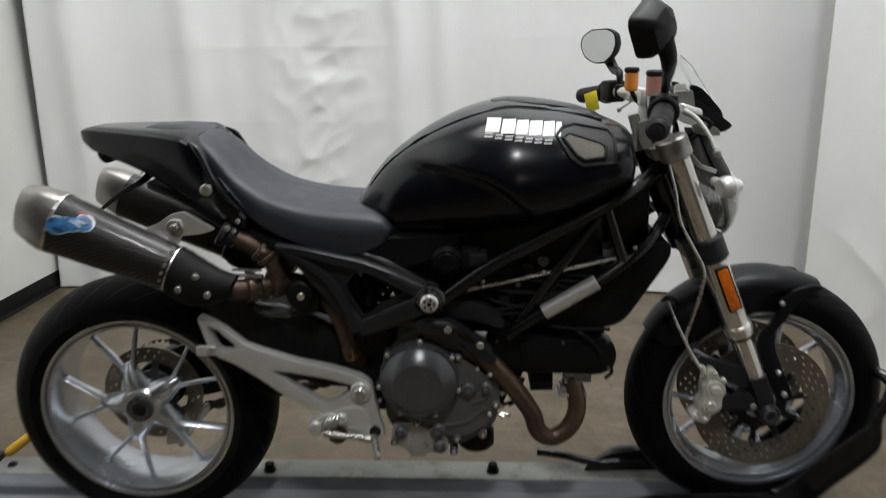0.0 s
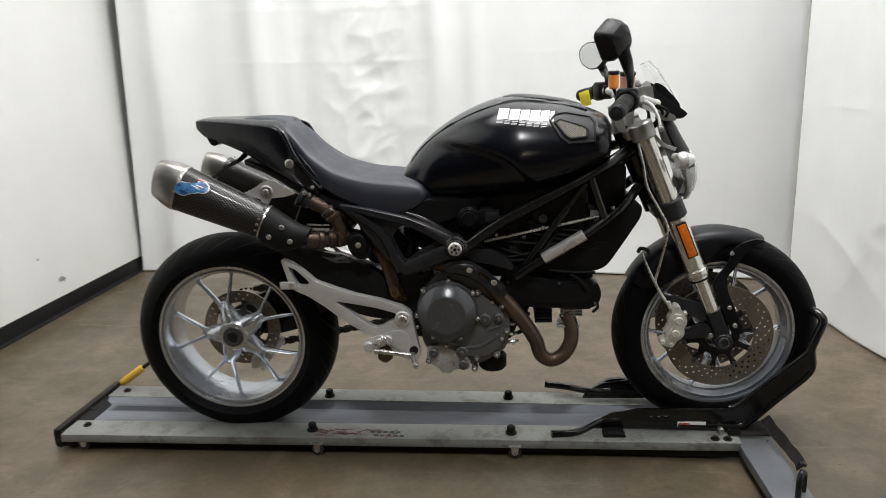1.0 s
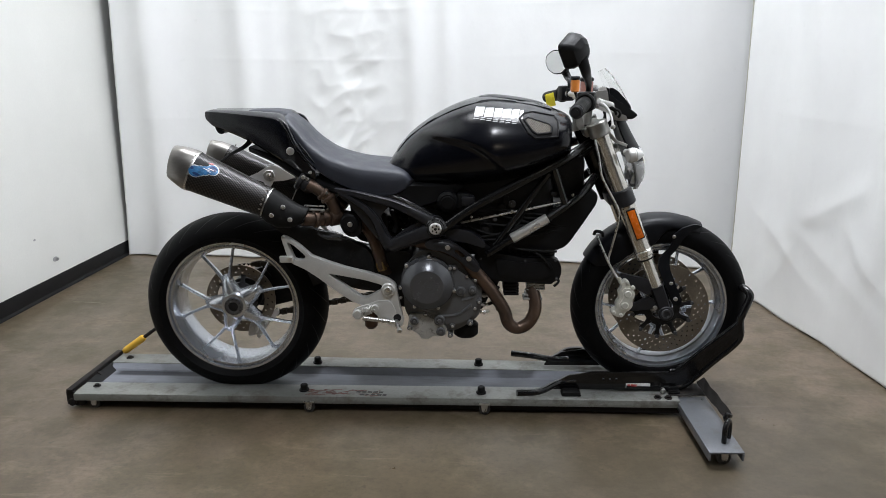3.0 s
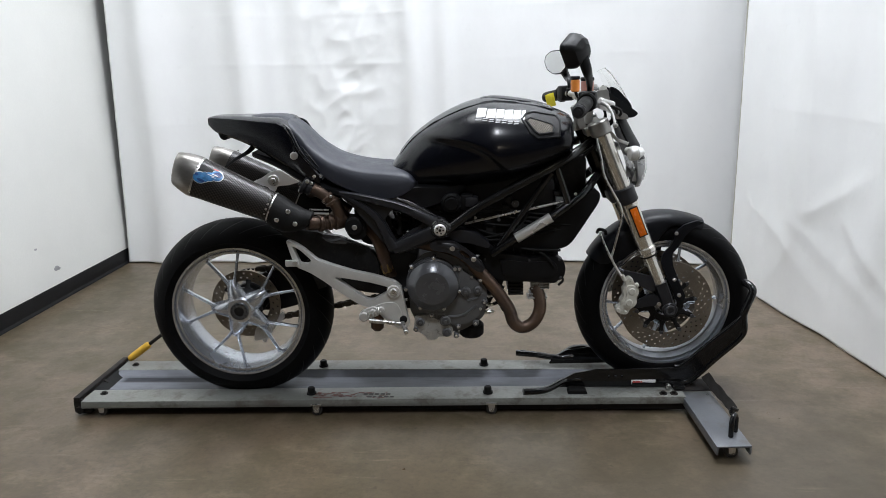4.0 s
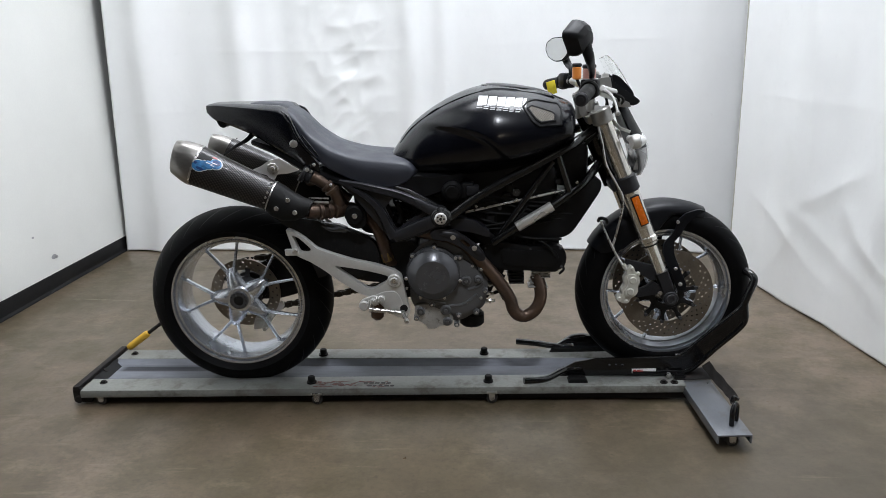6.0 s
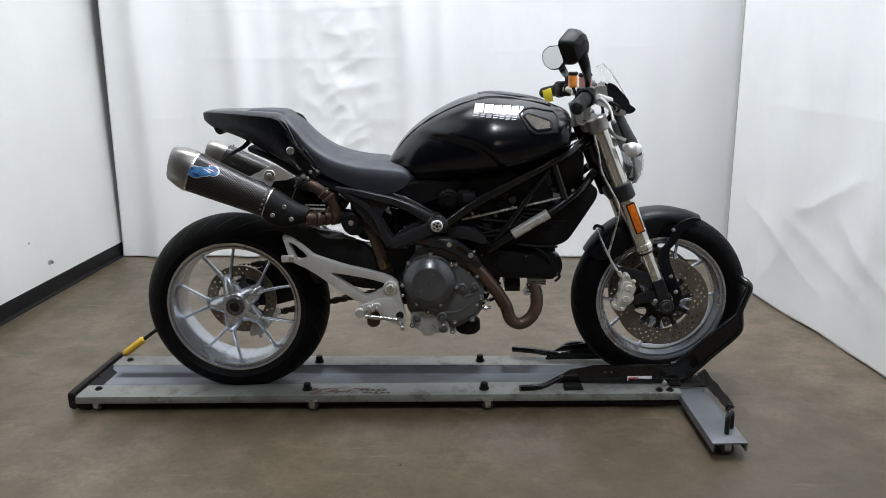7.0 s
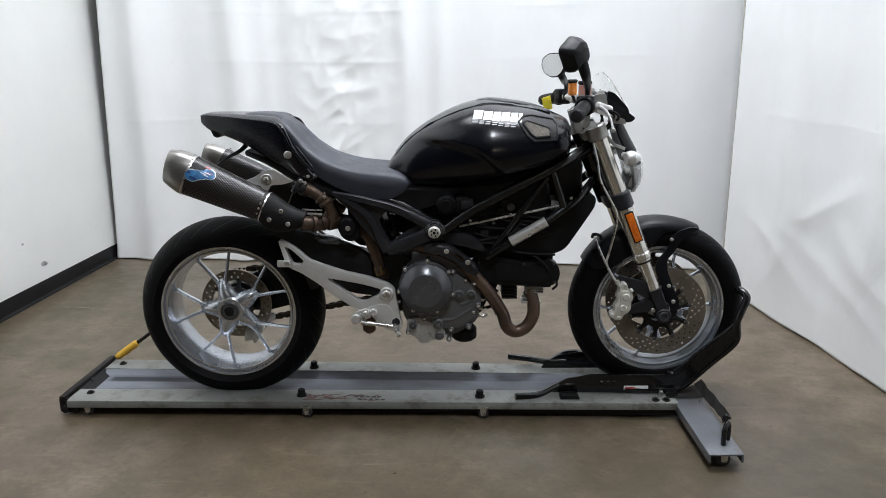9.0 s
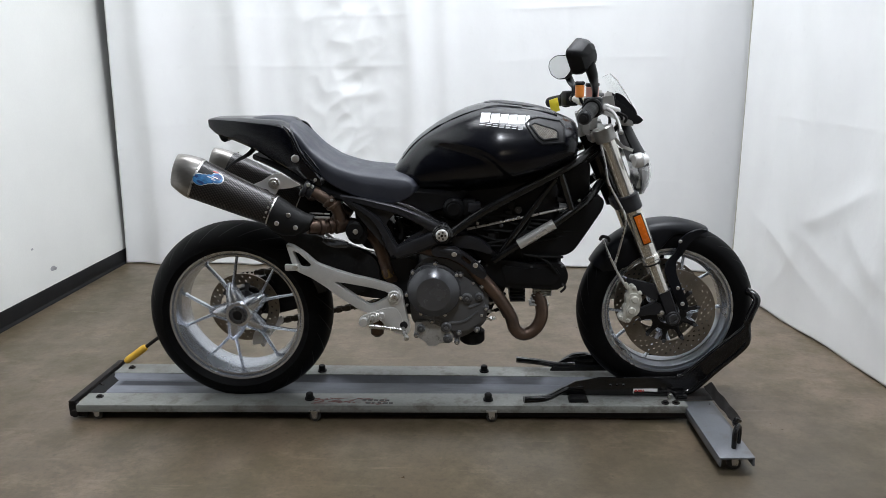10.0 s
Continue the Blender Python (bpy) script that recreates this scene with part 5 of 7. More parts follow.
    loft(bm, secs)
    part("tail_pad", bm, M_SEAT, tail, "small grey bump pad")
    def cowl_bolt(bm, x, z, r, s):
        disc(bm, x, z, r, s * 0.140, s * 0.1545, 20, r * 0.24)
        disc(bm, x, z, r * 0.48, s * 0.153, s * 0.1555, 6)
    each("cowl_bolt", [(x, z, r, s) for s in (-1, 1) for x, z, r in ((-0.489, 0.889, 0.0125), (-0.430, 0.822, 0.005))], cowl_bolt, M_STEEL, tail, "silver cowl bolt")
    # tail lamp under the rear tip
    bm = bmesh.new()
    plate(bm, [(-0.756, 0.958), (-0.748, 0.938), (-0.734, 0.932), (-0.722, 0.942)], -0.05, 0.05, bevel=0.003)
    part("tail_lamp", bm, M_PLASTIC, tail, "dark tail lamp")
    # inner tail and side rails below the seat
    bm = bmesh.new()
    SIDE = [(-0.64, 0.895, 0.880, 0.085), (-0.56, 0.87, 0.845, 0.10), (-0.48, 0.835, 0.80, 0.125), (-0.40, 0.79, 0.765, 0.140), (-0.30, 0.772, 0.735, 0.148), (-0.20, 0.77, 0.715, 0.148), (-0.12, 0.785, 0.70, 0.142), (-0.05, 0.78, 0.712, 0.132), (0.03, 0.785, 0.742, 0.105), (0.08, 0.79, 0.775, 0.06)]
    secs = []
    for k in range(24):
        x = -0.64 + 0.72 * k / 23
        zt, zb, hw = spline_table(SIDE, x)
        half = [(0.0, zt), (hw * 0.9, zt), (hw, zt - 0.008), (hw, zb + 0.008), (hw * 0.9, zb), (0.0, zb)]
        secs.append([(x, -y, z) for y, z in half] + [(x, y, z) for y, z in half[-2:0:-1]])
    loft(bm, secs)
    part("under_seat_panel", bm, M_PLASTIC, bike, "black panel below the seat")
    # rear indicator stalk and plate bracket
    bm = bmesh.new()
    bar(bm, curve_points([(-0.645, -0.03, 0.912), (-0.664, -0.05, 0.892), (-0.700, -0.08, 0.872), (-0.738, -0.10, 0.842)], 4), [0.016 - 0.0008 * k for k in range(13)], [0.018 - 0.0006 * k for k in range(13)])
    part("tail_bracket", bm, M_PLASTIC, tail, "black tail bracket")


# ---------------------------------------------------------------- frame and engine
def chassis():
    bm = bmesh.new()
    for s in (-1, 1):
        tube(bm, [(-0.02, s * 0.165, 0.640), (0.103, s * 0.155, 0.722), (0.336, s * 0.145, 0.843), (0.420, s * 0.10, 0.885), (0.46, s * 0.045, 0.90)], 0.0150, 14)
        tube(bm, [(0.125, s * 0.13, 0.550), (0.205, s * 0.13, 0.602), (0.318, s * 0.13, 0.669), (0.420, s * 0.105, 0.738), (0.475, s * 0.055, 0.79)], 0.0135, 14)
        tube(bm, [(0.330, s * 0.14, 0.838), (0.376, s * 0.12, 0.705)], 0.0115, 12, smooth=False)
        tube(bm, [(0.318, s * 0.14, 0.815), (0.224, s * 0.12, 0.679), (0.150, s * 0.12, 0.575)], 0.0105, 12)
        tube(bm, [(-0.02, s * 0.15, 0.66), (-0.16, s * 0.14, 0.735), (-0.30, s * 0.13, 0.775)], 0.014, 12)
    tube(bm, [(0.336, -0.14, 0.843), (0.336, 0.14, 0.843)], 0.011, 10, smooth=False)
    frame_ob = part("trellis_frame", bm, M_FRAME, bike, "black tubular trellis frame")
    bm = bmesh.new()
    a, b = Vector((0.205, -0.1303, 0.602)), Vector((0.318, -0.1297, 0.669))
    rod(bm, a, b, 0.0168, 20, bevel=0.001)
    part("frame_sleeve", bm, M_SLEEVE, frame_ob, "bare alloy frame sleeve")
    bm = bmesh.new()
    tube(bm, [(0.040, -0.125, 0.653), (0.103, -0.122, 0.666), (0.30, -0.118, 0.705), (0.385, -0.115, 0.722)], 0.0042, 8)
    part("cable", bm, M_STEEL, bike, "thin grey cable")
    # cast side plates
    for s in (-1, 1):
        bm = bmesh.new()
        y0, y1 = (s * 0.150, s * 0.176)
        plate(bm, [(-0.356, 0.776), (-0.332, 0.768), (-0.244, 0.753), (-0.175, 0.739), (-0.131, 0.719), (-0.096, 0.701), (-0.060, 0.688), (-0.022, 0.682), (-0.006, 0.655), (-0.012, 0.622), (-0.050, 0.606), (-0.089, 0.594), (-0.134, 0.580), (-0.170, 0.566), (-0.194, 0.580), (-0.220, 0.605), (-0.257, 0.652), (-0.287, 0.691), (-0.310, 0.723), (-0.337, 0.746), (-0.350, 0.762)],
              min(y0, s * 0.163), max(y0, s * 0.163), [[(-0.187, 0.713), (-0.157, 0.714), (-0.119, 0.696), (-0.096, 0.678), (-0.093, 0.664), (-0.133, 0.643), (-0.178, 0.610), (-0.200, 0.654), (-0.214, 0.681)]], bevel=0.004, radius=0.010)
        # raised ribs round the opening, thickening towards the pivot
        for ribs in ([(-0.352, 0.160, 0.770, 0.010), (-0.290, 0.164, 0.757, 0.018), (-0.235, 0.167, 0.743, 0.022), (-0.175, 0.168, 0.727, 0.024), (-0.125, 0.170, 0.706, 0.027), (-0.085, 0.170, 0.685, 0.031), (-0.046, 0.170, 0.664, 0.036)],
                     [(-0.338, 0.160, 0.762, 0.010), (-0.294, 0.165, 0.737, 0.015), (-0.250, 0.168, 0.704, 0.019), (-0.222, 0.169, 0.664, 0.023), (-0.205, 0.169, 0.622, 0.028), (-0.186, 0.168, 0.588, 0.036)],
                     [(-0.188, 0.167, 0.588, 0.034), (-0.130, 0.170, 0.610, 0.042), (-0.080, 0.170, 0.630, 0.044), (-0.046, 0.170, 0.644, 0.044)]):
            line = curve_points([(x, s * y, z) for x, y, z, w in ribs], 5)
            width = [spline_table([(q, w) for q, (x, y, z, w) in enumerate(ribs)], (len(ribs) - 1) * q / (len(line) - 1))[0] for q in range(len(line))]
            bar(bm, line, width, [0.025] * len(line))
        sp = part("side_plate", bm, M_CAST, bike, "black cast alloy side plate", sharp=55)
        bm = bmesh.new()
        yy = s * 0.176
        disc(bm, -0.037, 0.650, 0.0335, yy - s * 0.012, yy + s * 0.010, 32, 0.006)
        disc(bm, -0.037, 0.650, 0.026, yy + s * 0.008, yy + s * 0.018, 28, 0.004)
        part("pivot_boss", bm, M_FRAME, sp)
        bm = bmesh.new()
        disc(bm, -0.037, 0.650, 0.0195, yy + s * 0.010, yy + s * 0.024, 28, 0.004)
        part("pivot_cap", bm, M_SLEEVE, sp, "bright pivot cap")
        each("cap_socket", [(-0.037 + 0.0105 * math.cos(1.2566 * q), 0.650 + 0.0105 * math.sin(1.2566 * q), 0.0028) for q in range(5)] + [(-0.037, 0.650, 0.0045)], lambda bm, x, z, r: disc(bm, x, z, r, yy + s * 0.0235, yy + s * 0.0268, 10), M_DARK, sp, "dark drive socket")
        bm = bmesh.new()
        disc(bm, -0.314, 0.656, 0.031, s * 0.10, s * 0.150, 24, 0.006)
        plate(bm, [(-0.342, 0.676), (-0.327, 0.692), (-0.298, 0.690), (-0.279, 0.668), (-0.277, 0.630), (-0.288, 0.612), (-0.318, 0.610), (-0.342, 0.632)], min(s * 0.118, s * 0.14), max(s * 0.118, s * 0.14), bevel=0.006, radius=0.015)
        part("mount_boss", bm, M_PLASTIC, sp)
        bm = bmesh.new()
        bolt(bm, -0.312, 0.655, s * 0.150, 0.0085, 0.006, s)
        part("mount_bolt", bm, M_STEEL, sp)

    # rider and pillion footrest hanger, one bare casting a side
    for s in (-1, 1):
        bm = bmesh.new()
        y0, y1 = sorted((s * 0.158, s * 0.184))
        plate(bm, [(-0.530, 0.626), (-0.506, 0.617), (-0.477, 0.598), (-0.455, 0.578), (-0.435, 0.559), (-0.386, 0.540), (-0.324, 0.519), (-0.252, 0.502), (-0.190, 0.481), (-0.168, 0.463), (-0.163, 0.429), (-0.154, 0.381), (-0.144, 0.337), (-0.156, 0.317), (-0.186, 0.321), (-0.218, 0.343), (-0.239, 0.368), (-0.275, 0.393), (-0.307, 0.406), (-0.363, 0.444), (-0.415, 0.486), (-0.459, 0.516), (-0.499, 0.535), (-0.511, 0.553), (-0.519, 0.584)],
              y0, y1, [[(-0.512, 0.606), (-0.488, 0.594), (-0.451, 0.557), (-0.462, 0.545), (-0.489, 0.546)], [(-0.384, 0.500), (-0.345, 0.495), (-0.265, 0.479), (-0.214, 0.464), (-0.203, 0.452), (-0.258, 0.421), (-0.277, 0.420), (-0.332, 0.460)]], bevel=0.011, radius=0.009)
        plate(bm, [(-0.262, 0.398), (-0.225, 0.412), (-0.186, 0.412), (-0.170, 0.380), (-0.166, 0.345), (-0.186, 0.338), (-0.215, 0.358), (-0.240, 0.380)], *sorted((s * 0.180, s * 0.1885)), bevel=0.004, radius=0.014)
        hg = part("footrest_hanger", bm, M_ALLOY, bike, "bare cast alloy footrest hanger")
        bm = bmesh.new()
        yy = s * 0.184
        disc(bm, -0.192, 0.449, 0.022, yy, yy + s * 0.010, 28, 0.003)
        part("hanger_boss", bm, M_ALLOY, hg)
        bm = bmesh.new()
        disc(bm, -0.192, 0.449, 0.0135, yy + s * 0.008, yy + s * 0.016, 24, 0.004)
        part("hanger_bolt", bm, M_STEEL, hg, "bright dome bolt")
        bm = bmesh.new()
        disc(bm, -0.502, 0.553, 0.009, yy, yy + s * 0.014, 16, 0.002)
        part("lug_bolt", bm, M_STEEL, hg, "bright dome bolt")
        bm = bmesh.new()
        box(bm, -0.535, -0.490, min(yy, yy + s * 0.012), max(yy, yy + s * 0.012), 0.540, 0.562, 0.004)
        part("pillion_lug", bm, M_ALLOY, hg)
        # brake pedal linkage and rider footrest
        bm = bmesh.new()
        rod(bm, (-0.292, yy - s * 0.01, 0.369), (-0.292, yy + s * 0.022, 0.369), 0.016, 16, bevel=0.003)
        plate(bm, [(-0.300, 0.385), (-0.262, 0.400), (-0.236, 0.394), (-0.244, 0.372), (-0.280, 0.355)], *sorted((yy - s * 0.004, yy + s * 0.012)), bevel=0.003)
        rod(bm, (-0.236, yy, 0.388), (-0.236, yy + s * 0.016, 0.388), 0.012, 14, bevel=0.002)
        rod(bm, (-0.262, yy, 0.385), (-0.262, yy + s * 0.022, 0.385), 0.009, 12, bevel=0.002)
        part("pedal_pivot", bm, M_ALLOY, hg)
        bm = bmesh.new()
        disc(bm, -0.165, 0.353, 0.0125, yy - s * 0.002, yy + s * 0.0055, 20, 0.001)
        part("heel_recess", bm, M_DARK, hg, "dark recess in the casting")
        bm = bmesh.new()
        tube(bm, [(-0.278 + 0.042 * k / 40, yy + s * (0.014 + 0.010 * math.cos(k * 0.785)), 0.374 + 0.014 * k / 40 + 0.0125 * math.sin(k * 0.785)) for k in range(41)], 0.0020, 6, smooth=False)
        part("return_spring", bm, M_STEEL, hg, "steel return spring")
        bm = bmesh.new()
        tube(bm, [(-0.275, yy + s * 0.014, 0.356), (-0.22, yy + s * 0.018, 0.350), (-0.172, yy + s * 0.022, 0.344)], [0.0085, 0.0065, 0.007], 10)
        rod(bm, (-0.170, yy - s * 0.005, 0.342), (-0.150, yy + s * 0.085, 0.338), 0.0075, 12, bevel=0.002)
        part("footrest", bm, M_STEEL, hg, "polished footrest")
        bm = bmesh.new()
        rod(bm, (-0.258, s * 0.13, 0.385), (-0.258, s * 0.13, 0.296), 0.022, 18, bevel=0.010)
        part("fluid_cup", bm, M_PIPE2, hg, "brown plastic cup")

    # front belly panel between the lower tubes
    bm = bmesh.new()
    plate(bm, [(0.477, 0.742), (0.476, 0.712), (0.430, 0.640), (0.385, 0.572), (0.352, 0.556), (0.215, 0.560), (0.185, 0.575), (0.30, 0.655), (0.42, 0.733), (0.455, 0.752)], -0.105, 0.105, bevel=0.012, radius=0.02)
    part("oil_cooler_cover", bm, M_PLASTIC, bike, "black oil cooler cover")
    each("air_box", ((0.03, 0.34, -0.095, 0.095, 0.66, 0.80), (-0.13, 0.05, -0.10, 0.10, 0.62, 0.76)), lambda bm, *a: box(bm, *a, 0.03), M_DARK, bike, "black air box half")
    each("throttle_body", ((0.33, 0.44, -0.07, 0.07, 0.72, 0.86), (0.02, 0.33, -0.075, 0.075, 0.53, 0.68)), lambda bm, *a: box(bm, *a, 0.02), M_DARK, bike)
    bm = bmesh.new()
    disc(bm, 0.000, 0.722, 0.034, -0.145, -0.08, 24, 0.008)
    disc(bm, 0.000, 0.722, 0.022, -0.150, -0.14, 24, 0.003)
    box(bm, 0.030, 0.070, -0.14, -0.09, 0.70, 0.75, 0.006)
    part("throttle_drum", bm, M_PLASTIC, bike)
    bm = bmesh.new()
    box(bm, 0.045, 0.085, -0.150, -0.105, 0.712, 0.742, 0.005)
    part("relay", bm, M_CAST, bike, "dark relay block")
    for x, z, r in ((0.205, 0.712, 0.013), (0.232, 0.690, 0.009), (0.150, 0.662, 0.008)):
        bm = bmesh.new()
        disc(bm, x, z, r, -0.118, -0.09, 16, 0.003)
        disc(bm, x, z, r * 0.5, -0.122, -0.117, 12, 0.001)
        part("hose_joint", bm, M_COVER, bike, "dark grey hose joint")
    # small clutter in the frame bay
    rnd = random.Random(11)
    for k in range(16):
        x, z = rnd.uniform(0.02, 0.33), rnd.uniform(0.60, 0.76)
        if z > 0.66 + 0.5 * (x - 0.02):
            continue
        y = -0.098 - rnd.uniform(0, 0.02)
        bm = bmesh.new()
        box(bm, x, x + rnd.uniform(0.012, 0.04), y, y + 0.03, z, z + rnd.uniform(0.01, 0.03), 0.003)
        part("wiring_block", bm, M_DARK, bike, "small black connector")
    each("clip", [(x, z, -0.122, 0.005, 0.006) for x, z in ((0.205, 0.690), (0.075, 0.672), (0.395, 0.742), (0.03, 0.735), (-0.155, 0.745), (0.262, 0.735))], bolt, M_STEEL, bike)
    runs = [([(rnd.uniform(-0.1, 0.05), -0.10, rnd.uniform(0.58, 0.72)), (rnd.uniform(0.05, 0.2), -0.118, rnd.uniform(0.58, 0.7)), (rnd.uniform(0.25, 0.42), -0.10, rnd.uniform(0.60, 0.80))], 0.0045) for k in range(7)]
    runs += [([(-0.178, -0.13, 0.69), (-0.165, -0.13, 0.655), (-0.172, -0.13, 0.625)], 0.008), ([(-0.128, -0.12, 0.69), (-0.122, -0.12, 0.66), (-0.135, -0.12, 0.64)], 0.006)]
    each("hose", runs, lambda bm, pts, r: tube(bm, pts, r, 8), M_RUBBER, bike, "black rubber hose")


def engine():
    bm = bmesh.new()
    plate(bm, [(-0.150, 0.500), (-0.100, 0.560), (-0.02, 0.575), (0.045, 0.510), (0.100, 0.470), (0.112, 0.420), (0.100, 0.340), (0.050, 0.305), (0.020, 0.290), (-0.060, 0.285), (-0.110, 0.300), (-0.145, 0.360)], -0.135, 0.14, bevel=0.014, radius=0.02)
    case = part("crankcase", bm, M_ENGINE, bike, "grey painted engine crankcase")
    bm = bmesh.new()
    plate(bm, [(-0.130, 0.350), (-0.040, 0.355), (-0.005, 0.300), (-0.010, 0.278), (-0.055, 0.276), (-0.062, 0.266), (-0.092, 0.266), (-0.098, 0.280), (-0.135, 0.305)], -0.150, -0.120, bevel=0.005, radius=0.008)
    part("sump_casting", bm, M_CASE, case, "bare alloy sump casting")
    # raised casting round the clutch, cover with stepped dome
    bm = bmesh.new()
    plate(bm, [(0.000, 0.520), (0.055, 0.490), (0.092, 0.452), (0.098, 0.405), (0.088, 0.350), (0.040, 0.318), (-0.020, 0.318), (-0.085, 0.350), (-0.130, 0.390), (-0.120, 0.45)], -0.150, -0.130, bevel=0.006, radius=0.02)
    part("side_casting", bm, M_ENGINE, case, "grey side casting")
    bm = bmesh.new()
    cx, cz = -0.067, 0.460
    lathe(bm, [(0.088, -0.130), (0.088, -0.158), (0.0865, -0.161), (0.083, -0.162), (0.0825, -0.176), (0.080, -0.179), (0.0550, -0.2005), (0.0535, -0.2012), (0.0, -0.2012)], cx, cz, 56)
    part("clutch_cover", bm, M_COVER, case, "dark grey domed clutch cover", sharp=22)
    lugs = [(cx + 0.0895 * math.cos(radians(35 + 360 * k / 7)), cz + 0.0895 * math.sin(radians(35 + 360 * k / 7))) for k in range(7)]
    each("cover_lug", lugs, lambda bm, x, z: disc(bm, x, z, 0.0085, -0.158, -0.130, 12, 0.002), M_COVER, case)
    screws = [(x, z, -0.158, 0.0058, 0.005) for x, z in lugs] + [(x, z, -0.150, 0.005, 0.006) for x, z in ((-0.155, 0.41), (0.060, 0.482), (0.086, 0.372), (-0.03, 0.30))]
    each("cover_screw", screws, bolt, M_STEEL, case, "bright cover screw")

    def plug(bm, x, z, r):
        disc(bm, x, z, r, -0.145, -0.160, 20, 0.003)
    plugs = ((0.039, 0.432, 0.017), (0.078, 0.436, 0.014), (-0.030, 0.333, 0.018), (-0.026, 0.293, 0.015), (-0.112, 0.330, 0.014))
    each("filler_plug", plugs, plug, M_ENGINE, case, "grey filler plug")
    each("plug_recess", plugs, lambda bm, x, z, r: disc(bm, x, z, r * 0.7, -0.1595, -0.1615, 16, 0.0004), M_COVER, case, "darker plug recess")
    each("plug_hexagon", plugs, lambda bm, x, z, r: disc(bm, x, z, r * 0.36, -0.161, -0.1645, 6, 0.0006), M_ENGINE, case)
    bosses = ((0.088, 0.470, 0.010), (0.100, 0.395, 0.010), (0.070, 0.322, 0.010), (0.012, 0.312, 0.009), (-0.075, 0.352, 0.009), (0.020, 0.510, 0.009), (-0.128, 0.305, 0.009), (0.005, 0.280, 0.009))
    each("case_boss", bosses, lambda bm, x, z, r: disc(bm, x, z, r, -0.155, -0.12, 14, 0.002), M_ENGINE, case)
    each("case_screw", [(x, z, -0.155, 0.0048, 0.004) for x, z, r in bosses], bolt, M_STEEL, case)
    for pts in ([(-0.02, 0.345), (0.03, 0.352), (0.075, 0.385)], [(0.045, 0.40), (0.075, 0.41), (0.092, 0.425)], [(-0.10, 0.375), (-0.06, 0.36), (-0.03, 0.352)]):
        bm = bmesh.new()
        tube(bm, [(x, -0.149, z) for x, z in pts], 0.0055, 8)
        part("case_rib", bm, M_ENGINE, case)
    bm = bmesh.new()
    rod(bm, (0.056, -0.075, 0.300), (0.056, -0.075, 0.252), 0.042, 24, bevel=0.008)
    part("oil_filter", bm, M_RUBBER, case, "black oil filter")
    def union(bm, z):
        rod(bm, (0.10, -0.10, z), (0.134, -0.10, z + 0.002), 0.0055, 10, bevel=0.002)
        rod(bm, (0.114, -0.10, z), (0.121, -0.10, z), 0.0085, 6)
    each("oil_union", ((0.40,), (0.368,), (0.342,)), union, M_STEEL, case, "bright oil line union")
    # horizontal front cylinder and upright rear cylinder with fins
    bm = bmesh.new()
    for k in range(8):
        x = 0.13 + 0.022 * k
        box(bm, x, x + 0.006, -0.078, 0.078, 0.455, 0.560, 0.002)
    box(bm, 0.09, 0.33, -0.06, 0.06, 0.445, 0.545, 0.01)
    box(bm, 0.30, 0.352, -0.065, 0.065, 0.425, 0.55, 0.012)
    for k in range(7):
        z = 0.56 + 0.02 * k
        box(bm, -0.10, 0.05, -0.08, 0.08, z, z + 0.006, 0.002)
    box(bm, -0.085, 0.04, -0.065, 0.065, 0.55, 0.72, 0.01)
    part("cylinder", bm, M_DARK, bike, "black finned cylinders")
    bm = bmesh.new()
    for k in range(5):
        z = 0.418 + 0.0085 * k
        box(bm, 0.258, 0.318, -0.095, -0.045, z, z + 0.0035)
    box(bm, 0.262, 0.300, -0.09, -0.045, 0.405, 0.44, 0.003)
    box(bm, 0.246, 0.310, -0.098, -0.045, 0.384, 0.390, 0.001)
    box(bm, 0.252, 0.300, -0.092, -0.045, 0.396, 0.402, 0.001)
    part("exhaust_flange", bm, M_CASE, bike, "bare alloy finned exhaust flange")
    bm = bmesh.new()
    for k in range(4):
        box(bm, 0.182, 0.232, -0.092, 0.05, 0.398 + 0.011 * k, 0.404 + 0.011 * k, 0.001)
    box(bm, 0.188, 0.226, -0.085, 0.05, 0.400, 0.455, 0.004)
    part("cylinder_foot", bm, M_DARK, bike, "black finned casting below the cylinder")
    bm = bmesh.new()
    plate(bm, [(0.085, 0.475), (0.175, 0.465), (0.160, 0.425), (0.130, 0.385), (0.112, 0.345), (0.085, 0.340)], -0.080, 0.05, bevel=0.006, radius=0.01)
    part("oil_pump_housing", bm, M_DARK, bike, "black housing behind the pipe")
    for z0, z1 in ((0.402, 0.430), (0.370, 0.345)):
        bm = bmesh.new()
        tube(bm, [(0.130, -0.10, z0), (0.150, -0.098, z0 + 0.004), (0.165, -0.09, z1)], 0.006, 8)
        part("oil_hose", bm, M_RUBBER, bike, "black oil hose")
    # belt cover along the front cylinder
    bm = bmesh.new()
    plate(bm, [(0.080, 0.530), (0.105, 0.548), (0.180, 0.545), (0.250, 0.530), (0.340, 0.533), (0.362, 0.520), (0.370, 0.490), (0.362, 0.458), (0.330, 0.445), (0.240, 0.450), (0.170, 0.452), (0.110, 0.470), (0.085, 0.500)], -0.112, -0.07, bevel=0.006, radius=0.014)
    plate(bm, [(0.150, 0.530), (0.240, 0.517), (0.330, 0.520), (0.345, 0.490), (0.325, 0.462), (0.240, 0.465), (0.165, 0.470)], -0.117, -0.108, bevel=0.004, radius=0.012)
    plate(bm, [(0.060, 0.580), (0.085, 0.602), (0.120, 0.585), (0.150, 0.555), (0.125, 0.540), (0.090, 0.545)], -0.115, -0.07, bevel=0.008, radius=0.012)
    bc = part("belt_cover", bm, M_PLASTIC, bike, "black plastic timing belt cover")
